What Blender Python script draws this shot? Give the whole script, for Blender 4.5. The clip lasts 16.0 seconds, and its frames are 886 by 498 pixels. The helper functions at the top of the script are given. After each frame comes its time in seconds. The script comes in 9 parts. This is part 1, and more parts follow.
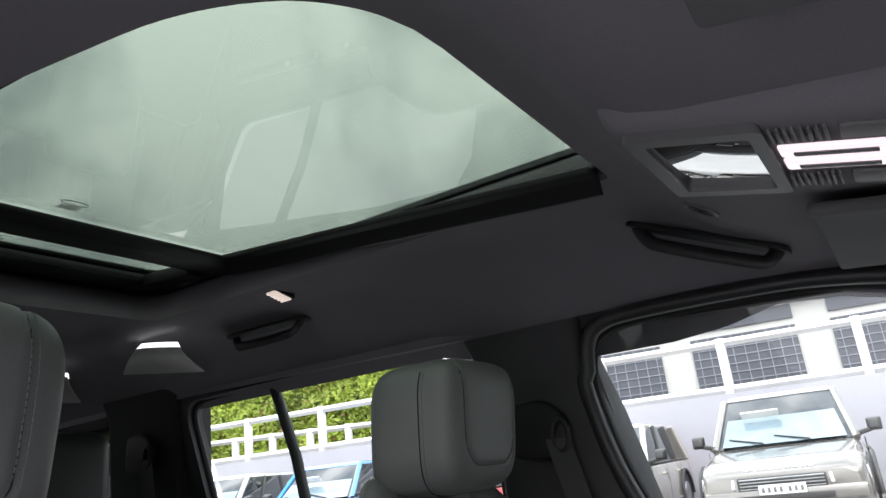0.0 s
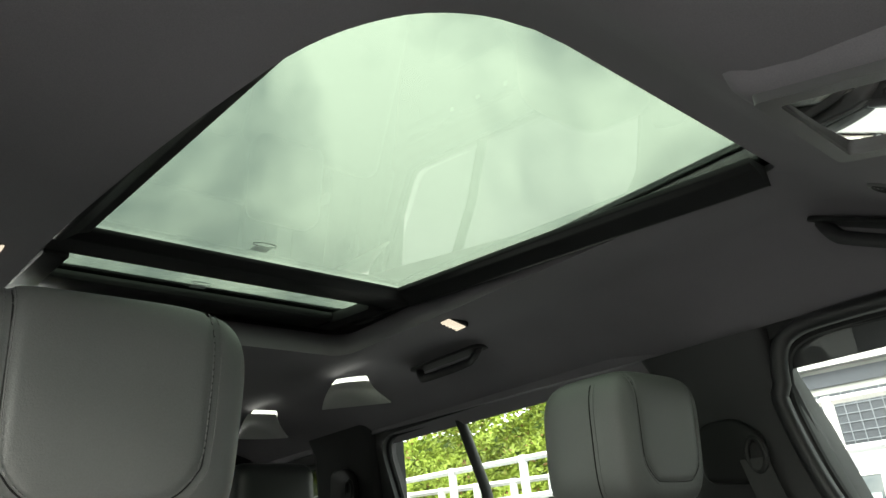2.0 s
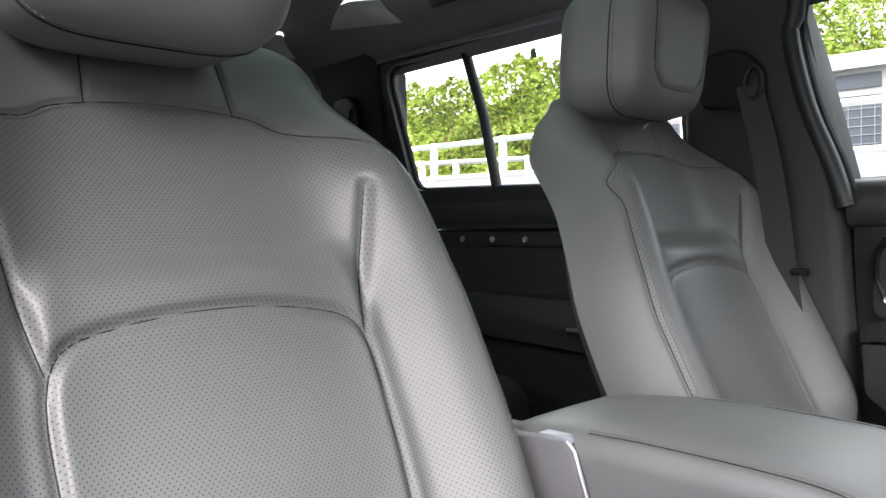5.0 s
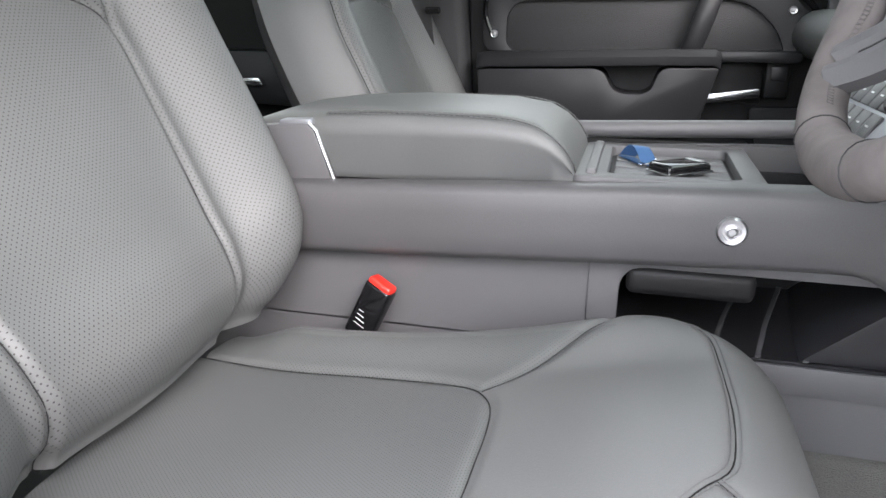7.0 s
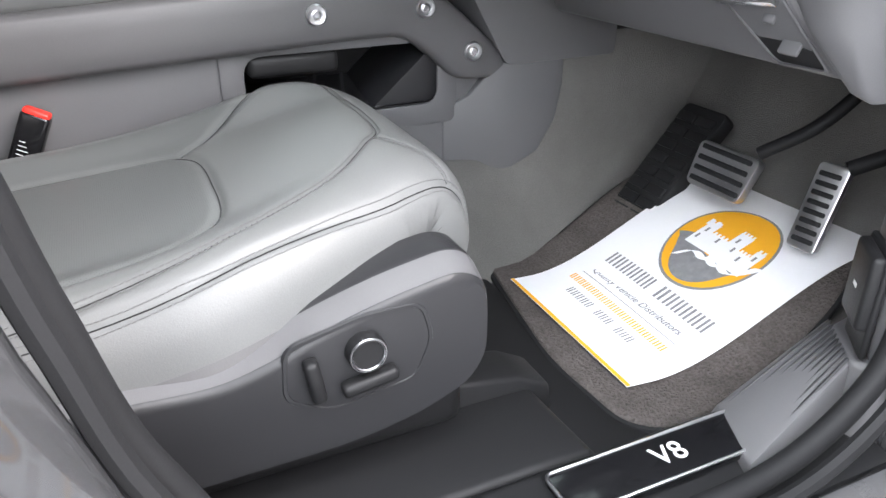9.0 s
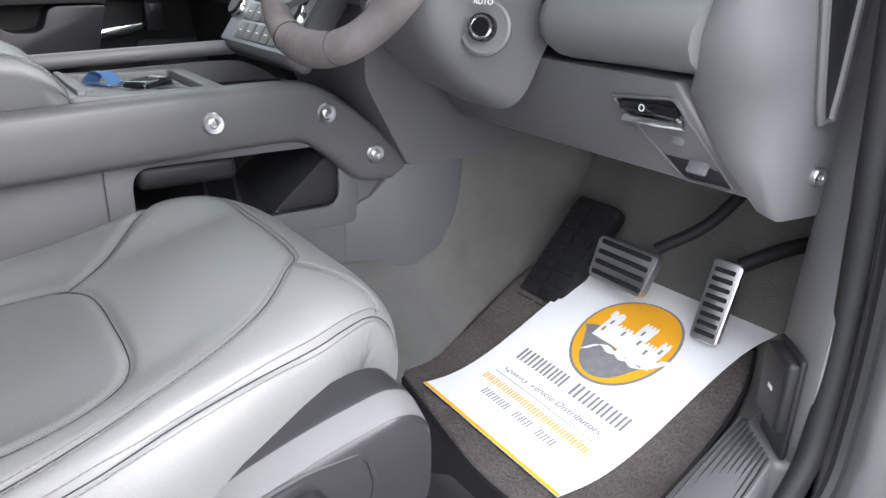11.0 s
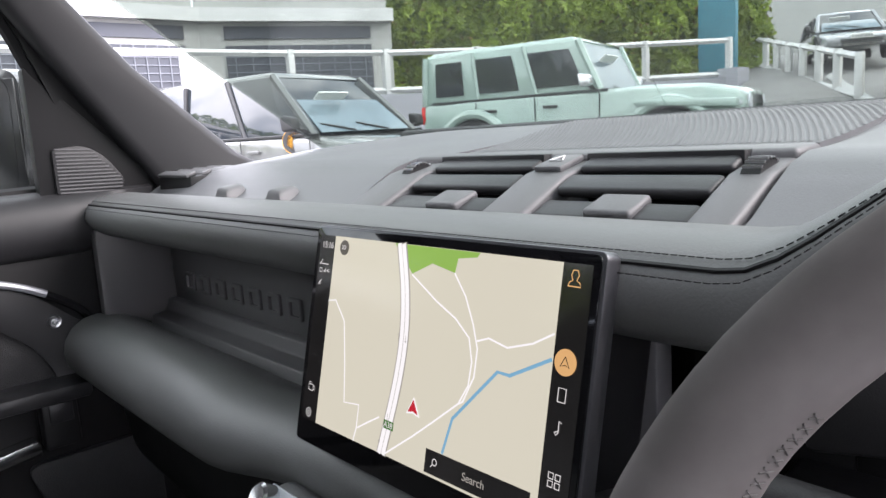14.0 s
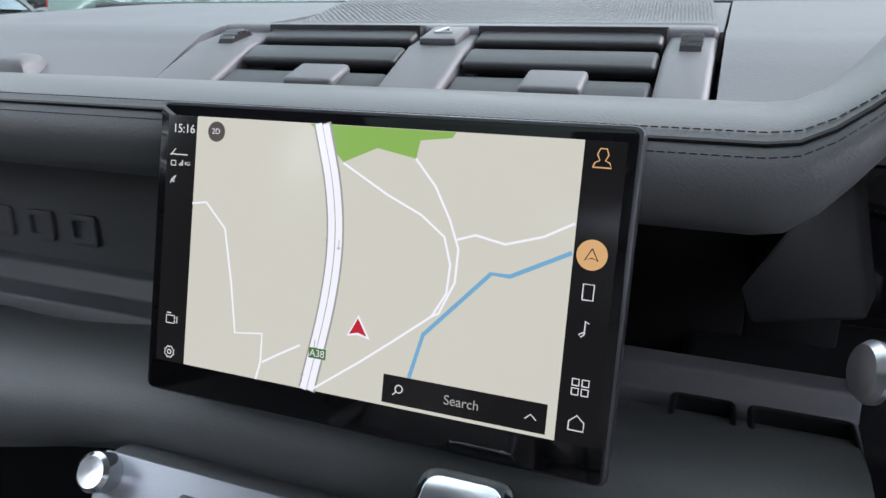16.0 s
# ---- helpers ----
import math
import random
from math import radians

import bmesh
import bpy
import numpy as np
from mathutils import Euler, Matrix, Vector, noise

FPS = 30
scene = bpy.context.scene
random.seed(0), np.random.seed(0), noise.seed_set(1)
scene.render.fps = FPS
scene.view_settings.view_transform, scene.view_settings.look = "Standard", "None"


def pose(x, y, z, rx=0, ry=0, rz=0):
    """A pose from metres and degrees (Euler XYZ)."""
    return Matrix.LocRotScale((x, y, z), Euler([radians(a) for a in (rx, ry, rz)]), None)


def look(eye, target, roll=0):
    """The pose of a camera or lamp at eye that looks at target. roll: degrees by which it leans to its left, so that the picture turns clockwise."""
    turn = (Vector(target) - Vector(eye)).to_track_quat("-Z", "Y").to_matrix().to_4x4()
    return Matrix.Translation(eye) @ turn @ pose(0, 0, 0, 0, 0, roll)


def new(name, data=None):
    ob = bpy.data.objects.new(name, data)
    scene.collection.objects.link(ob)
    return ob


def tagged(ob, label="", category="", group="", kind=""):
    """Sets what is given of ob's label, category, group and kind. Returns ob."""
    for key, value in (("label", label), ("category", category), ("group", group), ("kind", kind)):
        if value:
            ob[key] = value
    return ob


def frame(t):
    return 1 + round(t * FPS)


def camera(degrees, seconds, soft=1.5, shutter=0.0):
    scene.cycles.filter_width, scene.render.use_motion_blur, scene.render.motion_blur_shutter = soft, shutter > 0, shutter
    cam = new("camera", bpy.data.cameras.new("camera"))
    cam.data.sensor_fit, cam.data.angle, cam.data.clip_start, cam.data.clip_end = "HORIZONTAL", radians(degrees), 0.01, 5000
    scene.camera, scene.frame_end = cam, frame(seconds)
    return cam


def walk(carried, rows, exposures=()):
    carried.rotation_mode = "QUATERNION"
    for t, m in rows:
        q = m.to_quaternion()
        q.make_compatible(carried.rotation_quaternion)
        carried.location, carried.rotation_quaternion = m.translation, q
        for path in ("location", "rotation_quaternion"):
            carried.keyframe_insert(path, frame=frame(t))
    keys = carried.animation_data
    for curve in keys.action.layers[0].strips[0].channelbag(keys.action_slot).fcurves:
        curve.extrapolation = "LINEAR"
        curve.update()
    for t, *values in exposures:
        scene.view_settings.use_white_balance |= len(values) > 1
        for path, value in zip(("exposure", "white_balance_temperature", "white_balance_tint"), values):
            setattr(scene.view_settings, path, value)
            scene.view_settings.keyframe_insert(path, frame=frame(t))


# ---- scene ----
cam = camera(63.0, 16.0)
PATH = [
    (0, (0.662, 0.523, 1.405), (-0.968, -0.471, 2.004), -6.4),
    (0.5, (0.658, 0.54, 1.422), (-0.8, -0.629, 2.134), -5.9),
    (1, (0.625, 0.558, 1.412), (-0.71, -0.71, 2.193), -5.6),
    (1.5, (0.626, 0.559, 1.376), (-0.656, -0.748, 2.181), -5.7),
    (2, (0.635, 0.554, 1.347), (-0.63, -0.788, 2.12), -5.6),
    (2.5, (0.646, 0.548, 1.326), (-0.61, -0.845, 2.023), -4.7),
    (3, (0.656, 0.534, 1.31), (-0.603, -0.906, 1.895), -3.8),
    (3.2, (0.66, 0.532, 1.303), (-0.597, -0.931, 1.831), -3.4),
    (5.3, (0.709, 0.525, 1.186), (-0.701, -0.881, 0.999), -1.4),
    (5.5, (0.716, 0.522, 1.176), (-0.743, -0.822, 0.92), -1.3),
    (6, (0.756, 0.503, 1.16), (-0.843, -0.623, 0.745), -0.9),
    (6.5, (0.832, 0.465, 1.138), (-0.904, -0.363, 0.588), 0.0),
    (7, (0.91, 0.458, 1.109), (-0.925, -0.028, 0.477), 0.2),
    (7.5, (1.025, 0.425, 1.087), (-0.842, 0.333, 0.375), 0.8),
    (8, (1.112, 0.381, 1.071), (-0.717, 0.625, 0.3), 0.3),
    (8.5, (1.184, 0.311, 1.048), (-0.557, 0.845, 0.22), -0.2),
    (8.7, (1.204, 0.29, 1.05), (-0.489, 0.92, 0.192), -0.3),
    (10.8, (1.15, 0.254, 1.065), (-0.311, 1.345, 0.244), 1.6),
    (11, (1.122, 0.248, 1.106), (-0.383, 1.339, 0.367), 1.7),
    (11.5, (1.042, 0.26, 1.213), (-0.574, 1.308, 0.675), 1.6),
    (12, (0.935, 0.332, 1.272), (-0.756, 1.311, 0.848), 1.2),
    (12.5, (0.849, 0.396, 1.305), (-0.903, 1.275, 0.909), -0.0),
    (13, (0.683, 0.461, 1.343), (-1.145, 1.164, 0.938), -2.3),
    (13.5, (0.53, 0.526, 1.388), (-1.264, 1.338, 1.037), -3.9),
    (13.8, (0.43, 0.511, 1.375), (-1.184, 1.641, 1.032), -4.3),
    (14, (0.353, 0.503, 1.332), (-1.127, 1.81, 1.014), -3.6),
    (14.5, (0.228, 0.482, 1.329), (-0.865, 2.116, 0.958), -1.1),
    (15, (0.168, 0.496, 1.32), (-0.646, 2.254, 0.826), 0.3),
    (15.5, (0.157, 0.485, 1.321), (-0.551, 2.261, 0.734), 0.6),
    (16, (0.179, 0.471, 1.312), (-0.507, 2.252, 0.713), 0.3),
]
walk(cam, [(t, look(eye, target, roll)) for t, eye, target, roll in PATH], exposures=[(0, 2.75, 6500, 17), (1.2, 3.25, 7100, 2), (2.8, 3.15, 7100, 2), (4.2, 3.15, 6600, 12), (5.5, 3.25, 6500, 15), (7, 3.26, 6500, 14), (8.7, 3.2, 6500, 12), (11, 3.25, 6450, 13), (12.2, 3.0, 6450, 11), (13.2, 2.82, 6500, 16), (14, 2.72, 6450, 19), (15, 2.6, 6250, 18), (16, 2.65, 6000, 18)])

# ---- light ----
world = bpy.data.worlds.new("overcast_sky")
scene.world = world
world.use_nodes = True
wn, wl = world.node_tree.nodes, world.node_tree.links
wn.clear()
w_out, w_bg = wn.new("ShaderNodeOutputWorld"), wn.new("ShaderNodeBackground")
w_sky = wn.new("ShaderNodeTexSky")
w_sky.sky_type, w_sky.sun_disc = "NISHITA", False
w_sky.sun_elevation, w_sky.sun_rotation = radians(36), radians(54)
w_sky.dust_density = 2.0
w_noise = wn.new("ShaderNodeTexNoise")
w_noise.inputs["Scale"].default_value, w_noise.inputs["Detail"].default_value = 2.6, 9.0
w_noise.inputs["Roughness"].default_value, w_noise.inputs["Distortion"].default_value = 0.55, 0.35
w_ramp = wn.new("ShaderNodeValToRGB")
w_ramp.color_ramp.elements[0].position, w_ramp.color_ramp.elements[1].position = 0.40, 0.60
w_ramp.color_ramp.elements[0].color, w_ramp.color_ramp.elements[1].color = (3.4, 3.8, 4.2, 1), (11.0, 11.2, 11.3, 1)
w_mix = wn.new("ShaderNodeMixRGB")
w_mix.inputs["Fac"].default_value = 0.86
wl.new(w_noise.outputs["Fac"], w_ramp.inputs["Fac"])
wl.new(w_sky.outputs["Color"], w_mix.inputs["Color1"])
wl.new(w_ramp.outputs["Color"], w_mix.inputs["Color2"])
w_geo, w_sep, w_up = wn.new("ShaderNodeTexCoord"), wn.new("ShaderNodeSeparateXYZ"), wn.new("ShaderNodeMapRange")
w_up.inputs["From Min"].default_value, w_up.inputs["From Max"].default_value = 0.0, 1.0
w_up.inputs["To Min"].default_value, w_up.inputs["To Max"].default_value = 0.62, 1.25
w_scale = wn.new("ShaderNodeVectorMath")
w_scale.operation = "SCALE"
wl.new(w_geo.outputs["Generated"], w_sep.inputs[0])
wl.new(w_sep.outputs["Z"], w_up.inputs["Value"])
wl.new(w_mix.outputs["Color"], w_scale.inputs[0])
wl.new(w_up.outputs["Result"], w_scale.inputs["Scale"])
wl.new(w_scale.outputs["Vector"], w_bg.inputs["Color"])
w_bg.inputs["Strength"].default_value = 0.157
wl.new(w_bg.outputs["Background"], w_out.inputs["Surface"])

sun_data = bpy.data.lights.new("sun", "SUN")
sun_data.energy, sun_data.angle, sun_data.color = 0.85, radians(40), (1.0, 0.94, 0.92)
sun = new("sun", sun_data)
sun.matrix_world = look((9.5, 7.0, 8.5), (0, 0, 0))


# ---- materials ----
def mat(name, col, rough=0.5, metal=0.0, scale=120.0, bump=0.1, var=0.15, big=3.0, bigvar=0.1, coat=0.0, spec=0.5, dist=0.001, random_per=0.0, voronoi=False):
    m = bpy.data.materials.new(name)
    m.use_nodes = True
    n, l = m.node_tree.nodes, m.node_tree.links
    b = n["Principled BSDF"]
    co = n.new("ShaderNodeTexCoord")
    fine = n.new("ShaderNodeTexVoronoi" if voronoi else "ShaderNodeTexNoise")
    fine.inputs["Scale"].default_value = scale
    if not voronoi:
        fine.inputs["Detail"].default_value = 4.0
    fine_out = fine.outputs["Distance" if voronoi else "Fac"]
    wide = n.new("ShaderNodeTexNoise")
    wide.inputs["Scale"].default_value, wide.inputs["Detail"].default_value = big, 3.0
    l.new(co.outputs["Object"], fine.inputs["Vector"])
    l.new(co.outputs["Object"], wide.inputs["Vector"])
    s1 = n.new("ShaderNodeMapRange")
    s1.inputs["To Min"].default_value, s1.inputs["To Max"].default_value = 1 - var, 1 + var
    s2 = n.new("ShaderNodeMapRange")
    s2.inputs["From Min"].default_value, s2.inputs["From Max"].default_value = 0.3, 0.7
    s2.inputs["To Min"].default_value, s2.inputs["To Max"].default_value = 1 - bigvar, 1 + bigvar
    l.new(fine_out, s1.inputs["Value"])
    l.new(wide.outputs["Fac"], s2.inputs["Value"])
    mul = n.new("ShaderNodeMath")
    mul.operation = "MULTIPLY"
    l.new(s1.outputs["Result"], mul.inputs[0])
    l.new(s2.outputs["Result"], mul.inputs[1])
    last = mul.outputs[0]
    if random_per:
        info = n.new("ShaderNodeObjectInfo")
        s3 = n.new("ShaderNodeMapRange")
        s3.inputs["To Min"].default_value, s3.inputs["To Max"].default_value = 1 - random_per, 1 + random_per
        l.new(info.outputs["Random"], s3.inputs["Value"])
        mm = n.new("ShaderNodeMath")
        mm.operation = "MULTIPLY"
        l.new(last, mm.inputs[0])
        l.new(s3.outputs["Result"], mm.inputs[1])
        last = mm.outputs[0]
    sc = n.new("ShaderNodeVectorMath")
    sc.operation = "SCALE"
    sc.inputs[0].default_value = col
    l.new(last, sc.inputs["Scale"])
    l.new(sc.outputs["Vector"], b.inputs["Base Color"])
    r = n.new("ShaderNodeMapRange")
    r.inputs["From Min"].default_value, r.inputs["From Max"].default_value = 0.3, 0.7
    r.inputs["To Min"].default_value, r.inputs["To Max"].default_value = max(0.02, rough * 0.88), min(1, rough * 1.12)
    l.new(wide.outputs["Fac"], r.inputs["Value"])
    l.new(r.outputs["Result"], b.inputs["Roughness"])
    b.inputs["Metallic"].default_value = metal
    b.inputs["Specular IOR Level"].default_value = spec
    b.inputs["Coat Weight"].default_value = coat
    b.inputs["Coat Roughness"].default_value = 0.05
    if bump:
        bp = n.new("ShaderNodeBump")
        bp.inputs["Strength"].default_value, bp.inputs["Distance"].default_value = bump, dist
        l.new(fine_out, bp.inputs["Height"])
        l.new(bp.outputs["Normal"], b.inputs["Normal"])
    return m


def perforated(name, col, pitch, hole, rough=0.45):
    """Leather with rows of small punched holes, by the part's own map in metres."""
    m = mat(name, col, rough, 0, 900, 0.12, 0.06, 4, 0.1, 0, 0.5)
    n, l = m.node_tree.nodes, m.node_tree.links
    b = n["Principled BSDF"]
    uv = n.new("ShaderNodeUVMap")
    sep = n.new("ShaderNodeSeparateXYZ")
    l.new(uv.outputs["UV"], sep.inputs[0])

    def op(kind, a, c=None, v=None):
        k = n.new("ShaderNodeMath")
        k.operation = kind
        l.new(a, k.inputs[0])
        if c is not None:
            l.new(c, k.inputs[1])
        if v is not None:
            k.inputs[1].default_value = v
        return k.outputs[0]

    y = op("DIVIDE", sep.outputs["Y"], v=pitch * 0.62)
    row = op("MODULO", op("FLOOR", y), v=2.0)
    x = op("ADD", op("DIVIDE", sep.outputs["X"], v=pitch), op("MULTIPLY", row, v=0.5))
    fx = op("SUBTRACT", op("FRACT", x), v=0.5)
    fy = op("MULTIPLY", op("SUBTRACT", op("FRACT", y), v=0.5), v=0.62)
    d = op("SQRT", op("ADD", op("MULTIPLY", fx, fx), op("MULTIPLY", fy, fy)))
    inside = op("LESS_THAN", d, v=hole)
    mix = n.new("ShaderNodeMixRGB")
    l.new(inside, mix.inputs["Fac"])
    l.new(b.inputs["Base Color"].links[0].from_socket, mix.inputs["Color1"])
    mix.inputs["Color2"].default_value = (0.02, 0.02, 0.02, 1)
    l.new(mix.outputs["Color"], b.inputs["Base Color"])
    return m


def glass(name, tint, rough=0.0, gloss=1.0):
    m = bpy.data.materials.new(name)
    m.use_nodes = True
    n, l = m.node_tree.nodes, m.node_tree.links
    n.clear()
    out, mix = n.new("ShaderNodeOutputMaterial"), n.new("ShaderNodeMixShader")
    tr, gl, fr = n.new("ShaderNodeBsdfTransparent"), n.new("ShaderNodeBsdfGlossy"), n.new("ShaderNodeLayerWeight")
    tr.inputs["Color"].default_value = (*tint, 1)
    gl.inputs["Roughness"].default_value = rough
    gl.inputs["Color"].default_value = (gloss, gloss, gloss, 1)
    fr.inputs["Blend"].default_value = 0.5
    p5, ad = n.new("ShaderNodeMath"), n.new("ShaderNodeMath")
    p5.operation, ad.operation = "POWER", "MULTIPLY_ADD"
    p5.inputs[1].default_value, ad.inputs[1].default_value, ad.inputs[2].default_value = 4.0, 0.7, 0.03
    l.new(fr.outputs["Facing"], p5.inputs[0])
    l.new(p5.outputs[0], ad.inputs[0])
    l.new(ad.outputs[0], mix.inputs["Fac"])
    l.new(tr.outputs[0], mix.inputs[1])
    l.new(gl.outputs[0], mix.inputs[2])
    l.new(mix.outputs[0], out.inputs["Surface"])
    return m


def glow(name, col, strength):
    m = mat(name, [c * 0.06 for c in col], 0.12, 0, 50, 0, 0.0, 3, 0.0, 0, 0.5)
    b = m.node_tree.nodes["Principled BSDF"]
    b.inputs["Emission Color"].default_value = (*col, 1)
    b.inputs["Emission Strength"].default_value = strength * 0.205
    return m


LEATHER = mat("leather", (0.118, 0.121, 0.121), 0.46, 0, 700, 0.22, 0.12, 4, 0.10, 0, 0.5)
# darker copy of the seat leather, with the sides' shade in its colour
LEATHER_SIDE_SHADE = mat("leather_side_shade", (0.080, 0.078, 0.081), 0.46, 0, 650, 0.18, 0.10, 4, 0.10)
PERF = perforated("perforated_leather", (0.118, 0.121, 0.121), 0.0050, 0.125, 0.46)
PERF_FINE = perforated("fine_perforated_leather", (0.100, 0.104, 0.104), 0.0036, 0.125, 0.46)
THREAD = mat("thread", (0.125, 0.125, 0.127), 0.7, 0, 900, 0.2, 0.2)
PLASTIC = mat("soft_plastic", (0.104, 0.103, 0.107), 0.48, 0, 1100, 0.22, 0.12, 5, 0.06)
PLASTIC_DARK = mat("black_plastic", (0.013, 0.013, 0.014), 0.5, 0, 1000, 0.2, 0.12, 5, 0.08, 0, 0.25)
PLASTIC_GLOSS = mat("gloss_black_plastic", (0.008, 0.008, 0.009), 0.12, 0, 300, 0.0, 0.05, 5, 0.05)
DASH = mat("dash_skin", (0.108, 0.109, 0.115), 0.48, 0, 900, 0.2, 0.10, 5, 0.06)
MESH_TRIM = mat("woven_trim", (0.024, 0.024, 0.026), 0.6, 0, 700, 0.7, 0.3, 5, 0.06, voronoi=True)
HEADLINING = mat("headlining", (0.155, 0.146, 0.160), 0.95, 0, 900, 0.35, 0.2, 6, 0.06, 0, 0.2)
SUEDE = mat("suede", (0.142, 0.129, 0.127), 0.95, 0, 90, 0.15, 0.18, 14, 0.30, 0, 0.1)
CARPET = mat("carpet", (0.145, 0.141, 0.134), 1.0, 0, 700, 0.8, 0.35, 7, 0.15, 0, 0.1, dist=0.004)
MAT_PILE = mat("mat_pile", (0.105, 0.093, 0.088), 1.0, 0, 260, 1.0, 0.6, 20, 0.15, 0, 0.1, dist=0.006)
RUBBER = mat("rubber", (0.014, 0.014, 0.015), 0.62, 0, 400, 0.2, 0.15, spec=0.2)
CHROME = mat("satin_chrome", (0.75, 0.76, 0.78), 0.2, 1.0, 300, 0.02, 0.04)
SILVER = mat("brushed_silver", (0.58, 0.58, 0.60), 0.33, 1.0, 500, 0.1, 0.08)
SILVER_PAINT = mat("silver_paint", (0.34, 0.35, 0.38), 0.42, 0.6, 600, 0.05, 0.06)
BODY_GREY = mat("body_paint_grey", (0.075, 0.075, 0.078), 0.22, 0.4, 900, 0.02, 0.1, 4, 0.05, 1.0)
RED = mat("buckle_red", (0.75, 0.03, 0.02), 0.35, 0, 200, 0.05, 0.05)
PILLAR_TRIM = mat("pillar_trim", (0.030, 0.030, 0.032), 0.55, 0, 900, 0.2, 0.12, 5, 0.06, 0, 0.3)
DARK_TRIM = mat("dark_trim", (0.021, 0.021, 0.023), 0.40, 0, 1000, 0.2, 0.12, 5, 0.08, 0, 0.4)
DARK_LEATHER = mat("dark_leather", (0.022, 0.022, 0.024), 0.45, 0, 650, 0.16, 0.10, 4, 0.10, 0, 0.35)
SCREEN_EDGE = mat("screen_edge", (0.13, 0.13, 0.14), 0.3, 0.8, 400, 0.05, 0.05)
WEBBING = mat("belt_webbing", (0.028, 0.028, 0.030), 0.75, 0, 500, 0.6, 0.2)
BLUE_STRAP = mat("blue_strap", (0.05, 0.12, 0.26), 0.5, 0, 400, 0.3, 0.15)
PAPER = mat("paper", (0.82, 0.82, 0.84), 0.7, 0, 200, 0.05, 0.02, 6, 0.02)
INK_ORANGE = mat("orange_ink", (0.85, 0.40, 0.02), 0.6, 0, 200, 0, 0.03)
INK_GREY = mat("grey_ink", (0.22, 0.22, 0.23), 0.6, 0, 90, 0, 0.3)
INK_DARK = mat("dark_ink", (0.12, 0.12, 0.13), 0.6, 0, 200, 0, 0.05)
WHITE_PRINT = mat("white_print", (0.75, 0.75, 0.75), 0.5, 0, 200, 0, 0.03)
MIRROR = mat("mirror_glass", (0.9, 0.9, 0.9), 0.02, 1.0, 20, 0, 0.0, 3, 0.0)
ROOF_GLASS = glass("tinted_roof_glass", (0.24, 0.27, 0.24), gloss=0.55)
CLEAR_GLASS = glass("clear_glass", (0.54, 0.575, 0.55))
REAR_DIM_GLASS = glass("rear_dim_glass", (0.16, 0.17, 0.165))
DARK_GLASS = mat("dark_car_glass", (0.02, 0.025, 0.03), 0.04, 0, 100, 0, 0.1, 3, 0.1, 0, 0.8)
SCREEN_GLASS = mat("screen_black_glass", (0.006, 0.006, 0.007), 0.05, 0, 100, 0, 0.05)


# ---- mesh helpers ----
ORIG = {}


def thing(name, loc, label, category, group="", kind=""):
    ob = new(name)
    ob.location = loc
    ob.empty_display_size = 0.05
    ORIG[ob.name] = Vector(loc)
    return tagged(ob, label, category, group, kind)


def finish(bm, angle=38):
    bmesh.ops.recalc_face_normals(bm, faces=bm.faces)
    lim = radians(angle)
    for f in bm.faces:
        f.smooth = True
    for e in bm.edges:
        if len(e.link_faces) == 2 and e.calc_face_angle(0) > lim:
            e.smooth = False


def part(name, bm, material, parent, label="", angle=38, recalc=True):
    if recalc:
        finish(bm, angle)
    me = bpy.data.meshes.new(name)
    o = ORIG[parent.name]
    bm.transform(Matrix.Translation(-o))
    bm.to_mesh(me)
    bm.free()
    me.materials.append(material)
    ob = new(name, me)
    ob.parent = parent
    ORIG[ob.name] = o
    return tagged(ob, label)


def solo(name, bm, material, label, category, group="", kind="", angle=38):
    """A thing that is one mesh."""
    finish(bm, angle)
    me = bpy.data.meshes.new(name)
    bm.to_mesh(me)
    bm.free()
    me.materials.append(material)
    ob = new(name, me)
    ORIG[ob.name] = Vector((0, 0, 0))
    return tagged(ob, label, category, group, kind)


def join(*bms):
    a = bms[0]
    for b in bms[1:]:
        me = bpy.data.meshes.new("tmp")
        b.to_mesh(me)
        b.free()
        a.from_mesh(me)
        bpy.data.meshes.remove(me)
    return a


def bevel_all(bm, w, seg=2, angle=25):
    if w <= 0:
        return bm
    bmesh.ops.recalc_face_normals(bm, faces=bm.faces)
    es = [e for e in bm.edges if len(e.link_faces) == 2 and e.calc_face_angle(0) > radians(angle)]
    bmesh.ops.bevel(bm, geom=es, offset=w, segments=seg, profile=0.5, affect="EDGES", clamp_overlap=True)
    return bm


def box(x0, x1, y0, y1, z0, z1, bev=0.003, seg=2):
    bm = bmesh.new()
    bmesh.ops.create_cube(bm, size=1, matrix=Matrix.Translation(((x0 + x1) / 2, (y0 + y1) / 2, (z0 + z1) / 2)) @ Matrix.Diagonal((x1 - x0, y1 - y0, z1 - z0, 1)))
    return bevel_all(bm, bev, seg)


def slab(m, sx, sy, sz, bev=0.003, seg=2):
    """A box of that size, centred, at the pose m."""
    bm = box(-sx / 2, sx / 2, -sy / 2, sy / 2, -sz / 2, sz / 2, bev, seg)
    bm.transform(m)
    return bm


def loft(rings, cap=True, closed=True):
    bm = bmesh.new()
    vs = [[bm.verts.new(p) for p in r] for r in rings]
    n = len(rings[0])
    for a, b in zip(vs, vs[1:]):
        for i in range(n if closed else n - 1):
            j = (i + 1) % n
            bm.faces.new((a[i], a[j], b[j], b[i]))
    if cap and closed:
        bm.faces.new(vs[0][::-1])
        bm.faces.new(vs[-1])
    return bm


